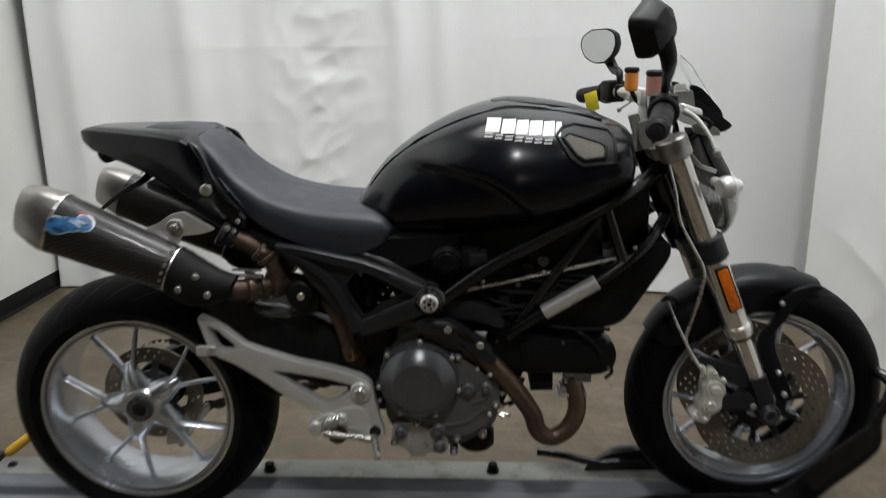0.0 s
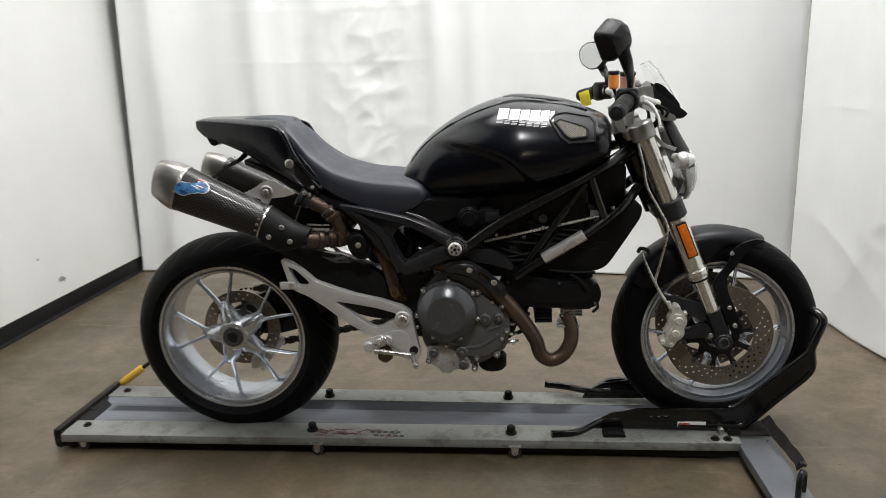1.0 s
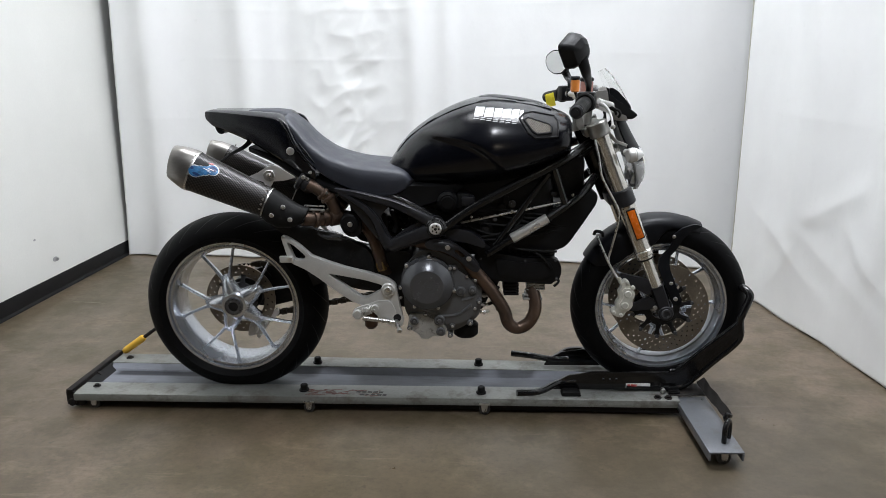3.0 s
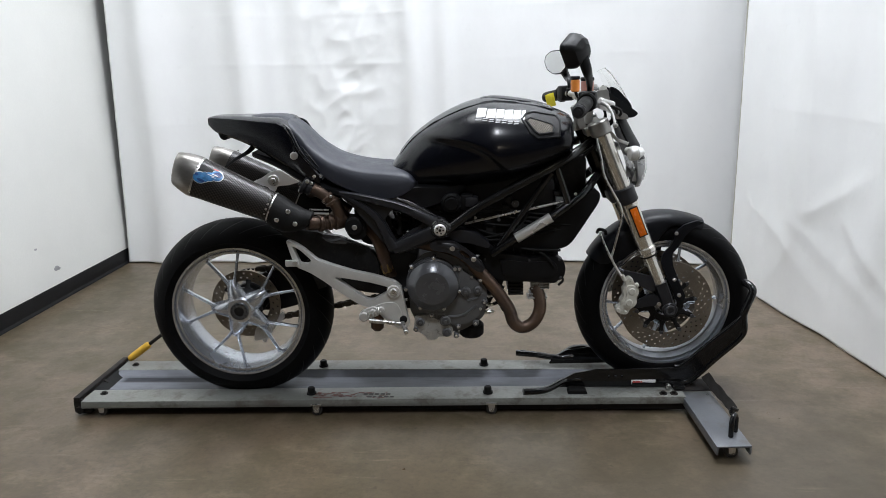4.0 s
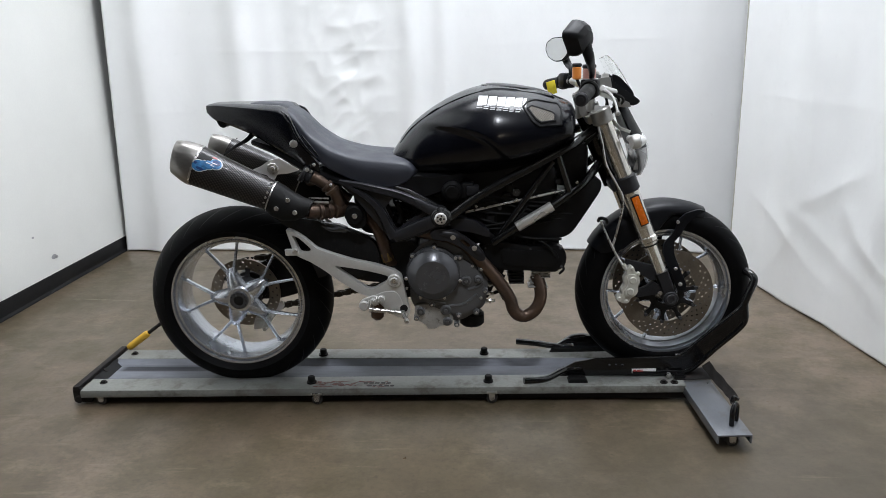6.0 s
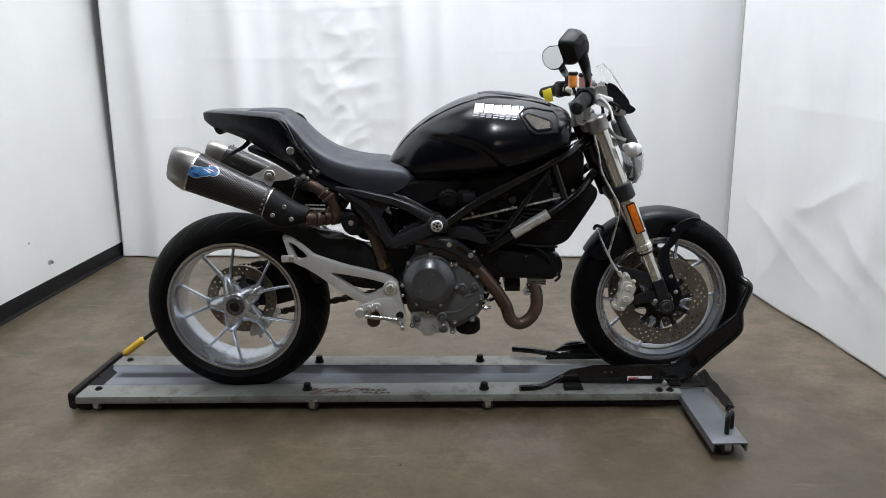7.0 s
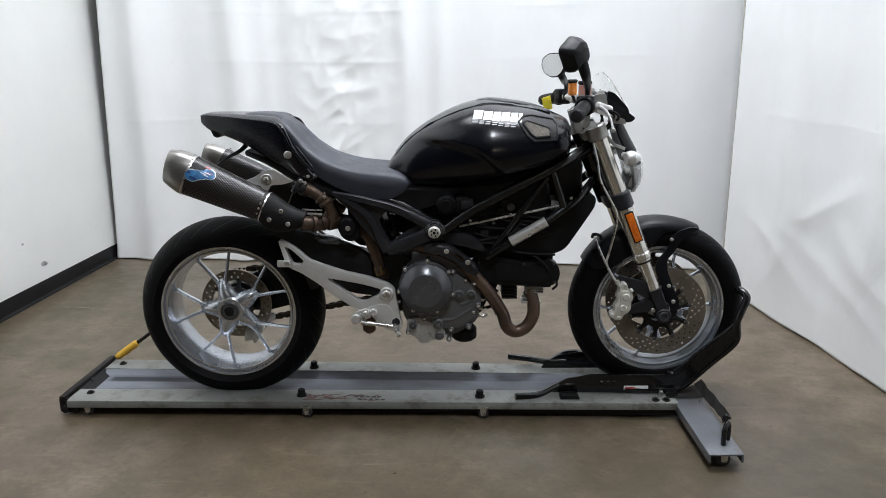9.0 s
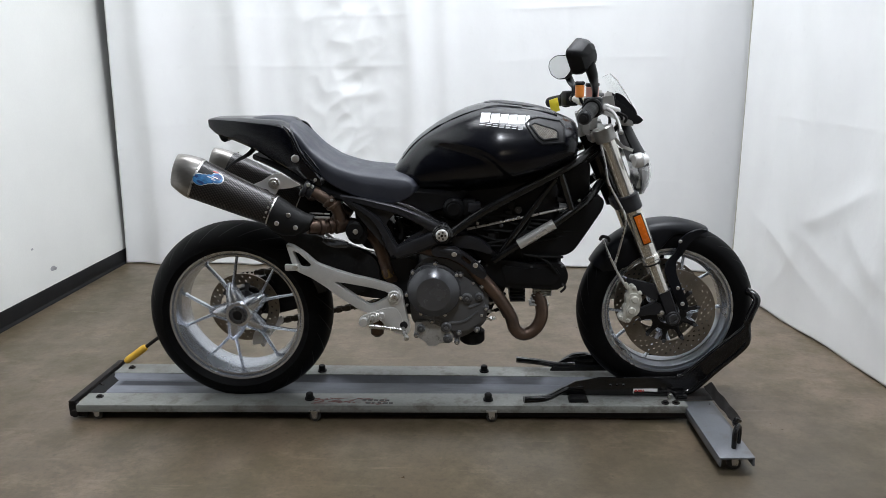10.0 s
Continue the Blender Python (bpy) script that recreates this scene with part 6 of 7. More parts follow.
    each("cover_bolt", [(x, z, -0.112, 0.0045, 0.004) for x, z in ((0.104, 0.530), (0.348, 0.524), (0.352, 0.462), (0.250, 0.5235))], bolt, M_COVER, bc)
    for pts in ([(0.268, -0.112, 0.556), (0.296, -0.125, 0.545), (0.318, -0.124, 0.522), (0.330, -0.120, 0.500)], [(0.215, -0.115, 0.566), (0.275, -0.122, 0.560), (0.350, -0.118, 0.556)], [(0.352, -0.100, 0.470), (0.360, -0.110, 0.452), (0.345, -0.112, 0.436)]):
        bm = bmesh.new()
        tube(bm, pts, 0.0042, 8)
        part("wire", bm, M_RUBBER, bc, "thin black wire")
    bm = bmesh.new()
    plate(bm, [(-0.010, 0.632), (0.030, 0.640), (0.075, 0.628), (0.120, 0.592), (0.118, 0.574), (0.060, 0.592), (-0.005, 0.602)], -0.150, -0.085, bevel=0.006, radius=0.01)
    part("rear_belt_cover", bm, M_CAST, bike, "dark grey plastic belt cover")
    bm = bmesh.new()
    plate(bm, [(-0.328, 0.715), (-0.322, 0.762), (-0.245, 0.745), (-0.200, 0.64), (-0.215, 0.56), (-0.300, 0.575), (-0.322, 0.610)], -0.045, 0.07, bevel=0.012, radius=0.02)
    part("battery_tray", bm, M_DARK, bike, "black battery tray")
    # countershaft guard and starter behind the hanger
    bm = bmesh.new()
    plate(bm, [(-0.235, 0.545), (-0.17, 0.56), (-0.12, 0.55), (-0.11, 0.45), (-0.14, 0.36), (-0.19, 0.37), (-0.23, 0.44)], -0.11, 0.13, bevel=0.01, radius=0.02)
    part("gearbox_housing", bm, M_DARK, bike)


# ---------------------------------------------------------------- exhaust
def exhaust():
    bm = bmesh.new()
    tube(bm, [(0.272, -0.075, 0.425), (0.285, -0.085, 0.390), (0.286, -0.095, 0.345), (0.265, -0.10, 0.305), (0.228, -0.105, 0.288), (0.197, -0.112, 0.310), (0.180, -0.118, 0.362), (0.132, -0.135, 0.440), (0.082, -0.140, 0.500), (0.045, -0.140, 0.545), (-0.01, -0.135, 0.575), (-0.08, -0.125, 0.588), (-0.15, -0.10, 0.60)], 0.0212, 18)
    part("header_pipe", bm, M_PIPE, bike, "heat-browned steel header pipe")
    # heat shield hugging the pipe
    bm = bmesh.new()
    out = [(-0.075, 0.600), (-0.045, 0.614), (0.005, 0.606), (0.050, 0.578), (0.092, 0.540), (0.104, 0.515), (0.092, 0.500), (0.068, 0.512), (0.030, 0.548), (-0.015, 0.572), (-0.065, 0.578)]
    plate(bm, out, -0.176, -0.158, [[(0.018, 0.572), (0.030, 0.580), (0.058, 0.556), (0.048, 0.546)]], bevel=0.0085, radius=0.012)
    bar(bm, [(-0.068, -0.166, 0.590), (-0.035, -0.170, 0.596), (0.004, -0.172, 0.590), (0.020, -0.172, 0.582)], [0.016, 0.028, 0.028, 0.016], [0.012, 0.018, 0.018, 0.010], "crown")
    bar(bm, [(0.060, -0.172, 0.550), (0.078, -0.172, 0.533), (0.094, -0.168, 0.512)], [0.018, 0.030, 0.016], [0.010, 0.018, 0.010], "crown")
    hs = part("heat_shield", bm, M_CAST, bike, "black slotted heat shield")
    each("shield_bolt", ((0.000, 0.585, -0.176, 0.0085, 0.005), (0.067, 0.548, -0.176, 0.0085, 0.005)), bolt, M_STEEL, hs)
    # rear pipes to the silencers
    bm = bmesh.new()
    tube(bm, [(-0.13, -0.06, 0.47), (-0.208, -0.095, 0.49), (-0.222, -0.10, 0.525), (-0.234, -0.10, 0.570), (-0.250, -0.10, 0.612), (-0.279, -0.09, 0.645), (-0.315, -0.09, 0.661), (-0.355, -0.10, 0.670), (-0.405, -0.13, 0.668), (-0.460, -0.165, 0.676)], 0.0225, 16)
    rod(bm, (-0.345, -0.095, 0.676), (-0.385, -0.122, 0.672), 0.031, 18, bevel=0.004)
    rod(bm, (-0.392, -0.126, 0.671), (-0.400, -0.130, 0.670), 0.0275, 18)
    rod(bm, (-0.415, -0.14, 0.670), (-0.428, -0.148, 0.671), 0.0275, 18, bevel=0.002)
    tube(bm, [(-0.34, -0.06, 0.69), (-0.375, -0.05, 0.715), (-0.43, 0.0, 0.755), (-0.485, 0.08, 0.735), (-0.52, 0.155, 0.71)], 0.0195, 14)
    tube(bm, [(-0.375, -0.07, 0.715), (-0.395, -0.09, 0.735), (-0.44, -0.09, 0.765), (-0.475, -0.08, 0.785)], 0.014, 12)
    rp = part("collector_pipe", bm, M_PIPE2, bike, "brown steel collector pipes")
    bm = bmesh.new()
    rod(bm, (-0.222, -0.10, 0.520), (-0.214, -0.10, 0.492), 0.0238, 6)
    part("pipe_union", bm, M_BRASS, rp, "brass union")
    def clamp(bm, x, y, z):
        rod(bm, (x - 0.006, y, z + 0.004), (x + 0.006, y, z - 0.004), 0.020, 16)
        bolt(bm, x, z + 0.022, y - 0.008, 0.006, 0.008)
    each("pipe_clamp", ((-0.478, -0.085, 0.792), (-0.375, -0.075, 0.725)), clamp, M_STEEL, rp, "steel pipe clamp")
    # crossover pipe from the upper silencer down to the collector
    bm = bmesh.new()
    tube(bm, [(-0.468, -0.132, 0.800), (-0.440, -0.131, 0.782), (-0.402, -0.130, 0.758), (-0.374, -0.127, 0.730), (-0.364, -0.122, 0.700), (-0.366, -0.118, 0.670)], 0.0205, 16)
    cross = part("crossover_pipe", bm, M_PIPE, bike, "brown steel crossover pipe")
    bm = bmesh.new()
    rod(bm, (-0.474, -0.132, 0.798), (-0.460, -0.131, 0.789), 0.0310, 20, bevel=0.004)
    rod(bm, (-0.458, -0.131, 0.790), (-0.442, -0.131, 0.780), 0.0255, 20, bevel=0.003)
    part("pipe_collar", bm, M_CAST, cross, "black pipe collar")
    bm = bmesh.new()
    rod(bm, (-0.400, -0.129, 0.757), (-0.391, -0.128, 0.749), 0.0262, 20, bevel=0.002)
    rod(bm, (-0.384, -0.128, 0.742), (-0.378, -0.127, 0.733), 0.0262, 20, bevel=0.002)
    part("ring_clamp", bm, M_PIPE, cross, "brown ring clamp")
    each("clamp_bolt", ((-0.452, 0.808, -0.150, 0.0065, 0.010), (-0.440, 0.802, -0.148, 0.0055, 0.010), (-0.382, 0.757, -0.146, 0.005, 0.008)), bolt, M_STEEL, cross, "bright clamp bolt")
    bm = bmesh.new()
    tube(bm, [(-0.452, -0.150, 0.704), (-0.392, -0.150, 0.701)], 0.0042, 8, smooth=False)
    tube(bm, [(-0.455, -0.146, 0.716), (-0.392, -0.146, 0.713)], 0.0028, 8, smooth=False)
    part("spring_hook", bm, M_STEEL, rp)
    bm = bmesh.new()
    plate(bm, [(-0.428, 0.628), (-0.402, 0.622), (-0.372, 0.618), (-0.344, 0.606), (-0.346, 0.592), (-0.392, 0.594), (-0.418, 0.604)], -0.112, -0.088, bevel=0.005, radius=0.006)
    tube(bm, [(-0.425, -0.114, 0.618), (-0.395, -0.118, 0.606), (-0.362, -0.114, 0.609), (-0.335, -0.105, 0.596)], 0.0050, 8)
    part("sensor_plug", bm, M_COVER, rp, "dark grey sensor plug")

    for s in (-1, 1):
        y0 = -0.185 if s < 0 else 0.140
        near_side = s < 0
        back, front = (Vector((-0.791, y0, 0.837)), Vector((-0.552, y0, 0.729))) if near_side else (Vector((-0.790, y0, 0.826)), Vector((-0.534, y0, 0.706)))
        # radii across at the rear, and how much they shrink to the front
        tip_k = 1.0 if near_side else 0.86
        ra, da, rb, db = (0.0635, 0.0170, 0.055, 0.010) if near_side else (0.0565, 0.006, 0.050, 0.004)
        w = (front - back).normalized()
        u = Vector((-w.z, 0, w.x))
        if u.z < 0:
            u = -u
        v = Vector((0, 1, 0))

        def oval(p, ru, rv, n=32):
            return [p + u * (ru * math.copysign(abs(math.cos(a)) ** 0.85, math.cos(a))) + v * (rv * (1 - 0.14 * math.cos(a)) * math.copysign(abs(math.sin(a)) ** 0.9, math.sin(a))) for a in (2 * math.pi * k / n for k in range(n))]
        bm = bmesh.new()
        L = (front - back).length
        loft(bm, [oval(back + w * (L * t), ra - da * t, rb - db * t) for t in (0, 0.2, 0.4, 0.6, 0.8, 1.0)])
        can = part("silencer", bm, M_CARBON, bike, "carbon fibre silencer with a titanium tip")
        # tip: sheet cone with a slanted open end
        bm = bmesh.new()
        rings = []
        for d, ru, rv in ((0.004, 0.0650, 0.0565), (-0.008, 0.0645, 0.056), (-0.034, 0.0605, 0.052), (-0.060, 0.0525, 0.045), (-0.063, 0.0510, 0.044), (-0.062, 0.0485, 0.041), (-0.015, 0.045, 0.038)):
            ring = []
            for q in oval(back + w * d, ru * tip_k, rv * tip_k):
                h = (q - back).dot(u) / 0.068
                ring.append(q - w * (0.012 * h * min(1.0, max(0.0, -d / 0.04))))
            rings.append(ring)
        loft(bm, rings)
        part("tip", bm, M_TIP, can, "brushed titanium tip", sharp=30)
        bm = bmesh.new()
        loft(bm, [oval(back + w * d, 0.0645 * tip_k, 0.056 * tip_k) for d in (0.000, 0.010)])
        part("band", bm, M_STEEL, can)
        pins = []
        for k in range(7):
            a = radians(-60 + 20 * k)
            q = back + w * 0.005 + u * 0.0635 * math.sin(a) + v * (s * 0.0545 * math.cos(a))
            pins.append((q, 0.0028))
            q = front - w * 0.020 + u * (ra - da + 0.001) * math.sin(a) + v * (s * (rb - db) * math.cos(a))
            pins.append((q, 0.0038))
        each("rivet", pins, lambda bm, q, r: rod(bm, q, q + v * s * 0.0035, r, 8), M_STEEL, can, "bright rivet")
        # black boot at the front
        bm = bmesh.new()
        loft(bm, [oval(front + w * d + u * e, ru, rv) for d, e, ru, rv in ((-0.008, 0, ra - da + 0.002, rb - db + 0.002), (0.012, -0.006, ra - da + 0.006, rb - db + 0.002), (0.048, -0.011, ra - da + 0.003, 0.043), (0.082, -0.006, 0.040, 0.036), (0.100, 0.002, 0.033, 0.031), (0.114, 0.011, 0.026, 0.027))])
        part("boot", bm, M_RUBBER, can, "black silencer boot")
        bm = bmesh.new()
        loft(bm, [oval(front + w * d, ra - da + e, rb - db + e) for d, e in ((-0.0125, 0.0016), (-0.0120, 0.0034), (-0.0085, 0.0034), (-0.0080, 0.0016))])
        part("front_band", bm, M_STEEL, can, "thin bright band")
        for d, e in ((0.022, -0.020), (0.078, -0.012), (0.045, 0.018)):
            q = front + w * d + u * e
            bm = bmesh.new()
            bolt(bm, q.x, q.z, y0 + s * (0.046 - 0.15 * d), 0.0075, 0.006, s)
            part("boot_bolt", bm, M_STEEL, can)
        # hanger bracket to the tail
        bm = bmesh.new()
        plate(bm, [(-0.622, 0.813), (-0.593, 0.824), (-0.563, 0.843), (-0.535, 0.848), (-0.473, 0.809), (-0.506, 0.800), (-0.545, 0.797), (-0.554, 0.779), (-0.568, 0.779), (-0.574, 0.795), (-0.598, 0.802)], *sorted((s * 0.160, s * 0.168)), bevel=0.0015, radius=0.006)
        br = part("silencer_bracket", bm, M_SLEEVE, bike, "bare alloy silencer bracket")
        bm = bmesh.new()
        disc(bm, -0.555, 0.816, 0.018, s * 0.168, s * 0.174, 24, 0.002)
        disc(bm, -0.555, 0.816, 0.009, s * 0.173, s * 0.179, 12, 0.002)
        part("bracket_bolt", bm, M_STEEL, br)
        if s < 0:
            # maker's plate: two blue lobes edged in white, with a red mark
            def patch(name, mat, shapes, lift, lbl):
                bm = bmesh.new()
                for cu, cw, ru, rw in shapes:
                    rings = []
                    for f in (0.0, 0.5, 1.0):
                        ring = []
                        for k in range(24):
                            a = 2 * math.pi * k / 24
                            du, dw = cu + ru * f * math.sin(a), cw + rw * f * math.cos(a)
                            e = max(-0.98, min(0.98, du / (ra - da * dw / L)))
                            yy = y0 - (rb - db * dw / L) * (1 - 0.14 * e) * (1 - abs(e) ** 2.35) ** 0.45 - lift
                            p = back + w * dw + u * du
                            ring.append(bm.verts.new((p.x, yy, p.z)))
                        rings.append(ring)
                    ring_faces(bm, rings, True, False)
                part(name, bm, mat, can, lbl)
            lobes = [(0.016, 0.024, 0.0160, 0.020), (0.022, 0.037, 0.0140, 0.016), (0.028, 0.050, 0.0125, 0.016), (0.036, 0.068, 0.0130, 0.019)]
            upper = [(0.043, 0.024, 0.0090, 0.0115), (0.043, 0.038, 0.0060, 0.016)]
            patch("plate_edge", M_WHITE, [(a, b, c + 0.0022, d + 0.0026) for a, b, c, d in lobes], 0.0010, "white badge edge")
            patch("plate_upper", M_DARK, upper, 0.0018, "black badge crest")
            patch("plate_face", M_BLUE, lobes, 0.0024, "mottled blue badge field")
            for shade in ((0.010, 0.030, 0.0040, 0.012), (0.040, 0.070, 0.0065, 0.012), (0.022, 0.012, 0.0045, 0.005)):
                patch("plate_shade", M_NAVY, [shade], 0.0030, "dark blue badge shading")
            patch("plate_red", M_RED, [(0.051, 0.058, 0.0014, 0.009)], 0.0034, "thin red stripe")
            for stroke in ((0.0330, 0.053, 0.0011, 0.012), (0.0375, 0.064, 0.0011, 0.010), (0.0300, 0.062, 0.0009, 0.007)):
                patch("plate_bar", M_WHITE, [stroke], 0.0036, "thin white bar")


# ---------------------------------------------------------------- bars, lamp, mirrors
def cockpit():
    # tapered bar on tall alloy risers
    for s in (-1, 1):
        bm = bmesh.new()
        rod(bm, (0.440, s * 0.045, 0.955), (0.446, s * 0.045, 1.035), 0.017, 16, r2=0.015, bevel=0.003)
        box(bm, 0.428, 0.470, s * 0.045 - 0.016, s * 0.045 + 0.016, 1.020, 1.058, 0.006)
        part("bar_riser", bm, M_ALLOY, bike, "bare alloy bar riser")
    bm = bmesh.new()
    tube(bm, [(0.362, -0.385, 1.020), (0.40, -0.26, 1.036), (0.438, -0.14, 1.042), (0.450, -0.05, 1.042), (0.450, 0.05, 1.042), (0.438, 0.14, 1.042), (0.40, 0.26, 1.036), (0.362, 0.385, 1.020)], 0.0125, 14)
    hb = part("handlebar", bm, M_ALLOY, bike, "bare alloy handlebar")
    for s in (-1, 1):
        a, b = Vector((0.362, s * 0.385, 1.020)), Vector((0.402, s * 0.265, 1.036))
        d = (b - a).normalized()
        bm = bmesh.new()
        tube(bm, [a + (b - a) * (k / 24) for k in range(25)], [0.0192 if k % 3 == 0 else 0.0202 for k in range(25)], 18, smooth=False)
        part("grip", bm, M_RUBBER, hb, "black rubber grip")
        bm = bmesh.new()
        rod(bm, b - d * 0.010, b + d * 0.006, 0.0285, 24, bevel=0.004)
        part("grip_flange", bm, M_RUBBER, hb)
        bm = bmesh.new()
        rod(bm, a - d * 0.014, a, 0.0195, 18, bevel=0.005)
        rod(bm, a - d * 0.017, a - d * 0.012, 0.008, 12)
        part("bar_end", bm, M_CAST, hb, "bar end weight")
        # switch cluster
        bm = bmesh.new()
        c = b + d * 0.03
        tmp = bmesh.new()
        box(tmp, -0.028, 0.024, -0.022, 0.022, -0.026, 0.026, 0.008)
        join(bm, tmp, m=Matrix.Translation(c) @ pose(0, 0, 0, 0, 0, s * 18))
        part("switch_block", bm, M_PLASTIC, hb, "black switch block")
        # lever and master cylinder
        bm = bmesh.new()
        p = Vector((0.455, s * 0.215, 1.030))
        tube(bm, [p, (0.466, s * 0.25, 1.021), (0.467, s * 0.32, 1.002), (0.460, s * 0.385, 0.983)], [0.007, 0.0050, 0.0036, 0.0040], 10, flat=0.8)
        lathe(bm, [(0.0, -0.007), (0.005, -0.005), (0.007, 0.0), (0.005, 0.005), (0.0, 0.007)], 0.459, 0.979, 16, s * 0.395)
        part("lever", bm, M_YOKE, hb, "alloy hand lever")
        bm = bmesh.new()
        box(bm, 0.425, 0.470, s * 0.15 - 0.02, s * 0.15 + 0.055, 1.020, 1.052, 0.008)
        rod(bm, (0.452, s * 0.20, 1.035), (0.500, s * 0.15, 1.020), 0.010, 12, bevel=0.002)
        part("master_cylinder", bm, M_ALLOY, hb, "bare alloy master cylinder")
        # mirror on a curved stem that meets the back of its housing
        n = Vector((-0.80, -s * 0.60, 0.06)).normalized()
        side = Vector((0, 0, 1)).cross(n).normalized()
        up = n.cross(side)
        c = Vector((0.352, -0.330, 1.182)) if s < 0 else Vector((0.388, 0.325, 1.146))
        bm = bmesh.new()
        base, top = Vector((0.418, s * 0.20, 1.05)), c - n * 0.030 - up * 0.020
        tube(bm, [base, base + Vector((0.0, s * 0.012, 0.035)), top + Vector((0.016, s * -0.022, -0.035)), top], [0.008, 0.010, 0.015, 0.017], 12, flat=0.8)
        rod(bm, base + Vector((0, 0, -0.022)), base + Vector((0, 0, 0.008)), 0.012, 12, bevel=0.002)
        part("mirror_stem", bm, M_PLASTIC, hb, "black mirror stem")
        shape = [(-0.066, 0.008), (-0.058, 0.034), (-0.030, 0.047), (0.030, 0.045), (0.062, 0.026), (0.066, 0.0), (0.048, -0.030), (0.010, -0.047), (-0.030, -0.044), (-0.056, -0.022)]
        if s > 0:
            shape = [(-0.95 * a, 0.93 * b) for a, b in shape[::-1]]
        else:
            shape = [(-0.058, -0.010), (-0.051, 0.012), (-0.022, 0.043), (0.020, 0.047), (0.073, 0.014), (0.073, 0.001), (0.050, -0.025), (0.028, -0.050), (-0.004, -0.050), (-0.020, -0.028), (-0.048, -0.030)]
        smooth = rounded(shape, 0.009, 3)
        bm = bmesh.new()
        loft(bm, [[c - n * d + side * q.x * f + up * q.y * f for q in smooth] for d, f in ((-0.004, 0.985), (0.003, 1.0), (0.013, 0.97), (0.032, 0.72), (0.041, 0.38))])
        head = part("mirror_housing", bm, M_PLASTIC, hb, "black faceted mirror housing", sharp=28)
        bm = bmesh.new()
        loft(bm, [[c + n * d + side * q.x * f + up * q.y * f for q in smooth] for d, f in ((0.0030, 0.93), (0.0052, 0.92))])
        part("mirror_glass", bm, M_MIRROR, hb, "mirror glass")
    for name, outline, ya, yb in (("stop_plate", [(0.400, 1.000), (0.418, 1.004), (0.424, 0.968), (0.432, 0.948), (0.412, 0.942), (0.402, 0.960)], -0.092, -0.084), ("clamp_plate", [(0.446, 1.064), (0.480, 1.067), (0.487, 1.030), (0.478, 1.020), (0.450, 1.024)], -0.174, -0.166), ("bar_clamp", [(0.384, 1.010), (0.404, 1.015), (0.416, 0.977), (0.418, 0.938), (0.394, 0.934), (0.397, 0.968)], -0.066, -0.050), ("lamp_bracket", [(0.500, 0.996), (0.520, 1.000), (0.552, 0.986), (0.556, 0.972), (0.530, 0.972), (0.504, 0.978)], -0.122, -0.112)):
        bm = bmesh.new()
        plate(bm, outline, ya, yb, bevel=0.002, radius=0.004)
        part(name, bm, M_YOKE, hb, "bare alloy bracket")
    # yellow tag on the far switch block
    bm = bmesh.new()
    tmp = bmesh.new()
    box(tmp, -0.017, 0.017, -0.002, 0.002, -0.024, 0.022, 0.0008)
    join(bm, tmp, m=Matrix.Translation((0.350, 0.19, 1.020)) @ pose(0, 0, 0, 0, -14, 24))
    box(bm, 0.352, 0.362, 0.19, 0.29, 1.02, 1.03)
    part("tag", bm, M_YELLOW, hb, "yellow paper tag")
    # fluid reservoirs
    for x, y, z, r, mat, lbl in ((0.420, 0.085, 1.072, 0.015, M_FLUID, "orange brake fluid reservoir with a black cap"), (0.432, -0.085, 1.072, 0.020, M_FLUIDRED, "faded reddish fluid reservoir with a black cap")):
        bm = bmesh.new()
        rod(bm, (x, y, z - 0.022), (x, y, z + 0.020), r, 18, bevel=0.004)
        res = part("fluid_reservoir", bm, mat, hb, lbl)
        bm = bmesh.new()
        rod(bm, (x, y, z + 0.018), (x, y, z + 0.030), r + 0.0015, 18, bevel=0.003)
        part("reservoir_cap", bm, M_PLASTIC, hb)
        bm = bmesh.new()
        tube(bm, [(x, y, z - 0.02), (x + 0.01, y, z - 0.04), (x + 0.025, y, z - 0.055)], 0.005, 8)
        part("reservoir_hose", bm, M_PLASTIC, hb)
    # cables looping from the bars to the headstock
    for y0, y1, dx in ((-0.17, -0.06, 0.05), (-0.15, -0.03, 0.03), (0.16, 0.05, 0.045), (0.14, 0.02, 0.03)):
        bm = bmesh.new()
        tube(bm, [(0.45, y0, 1.03), (0.50 + dx * 0.5, y0 * 0.9, 1.0), (0.51, y1, 0.95), (0.46, y1, 0.88), (0.40, y1, 0.83)], 0.0042, 8)
        part("control_cable", bm, M_RUBBER, bike, "black control cable")
    # instrument pod and small screen
    bm = bmesh.new()
    plate(bm, [(0.470, 1.060), (0.486, 1.068), (0.520, 1.040), (0.590, 0.992), (0.596, 0.984), (0.580, 0.972), (0.540, 0.975), (0.500, 1.00), (0.474, 1.03)], -0.075, 0.075, bevel=0.012, radius=0.012)
    pod = part("instrument_pod", bm, M_PLASTIC, bike, "black instrument pod")
    for s in (-1, 1):
        bm = bmesh.new()
        plate(bm, [(0.470, 1.072), (0.492, 1.075), (0.500, 1.030), (0.540, 0.995), (0.520, 0.985), (0.470, 1.005)], *sorted((s * 0.078, s * 0.084)), bevel=0.0015)
        part("pod_bracket", bm, M_ALLOY, pod, "bare alloy bracket")
    bm = bmesh.new()
    secs = []
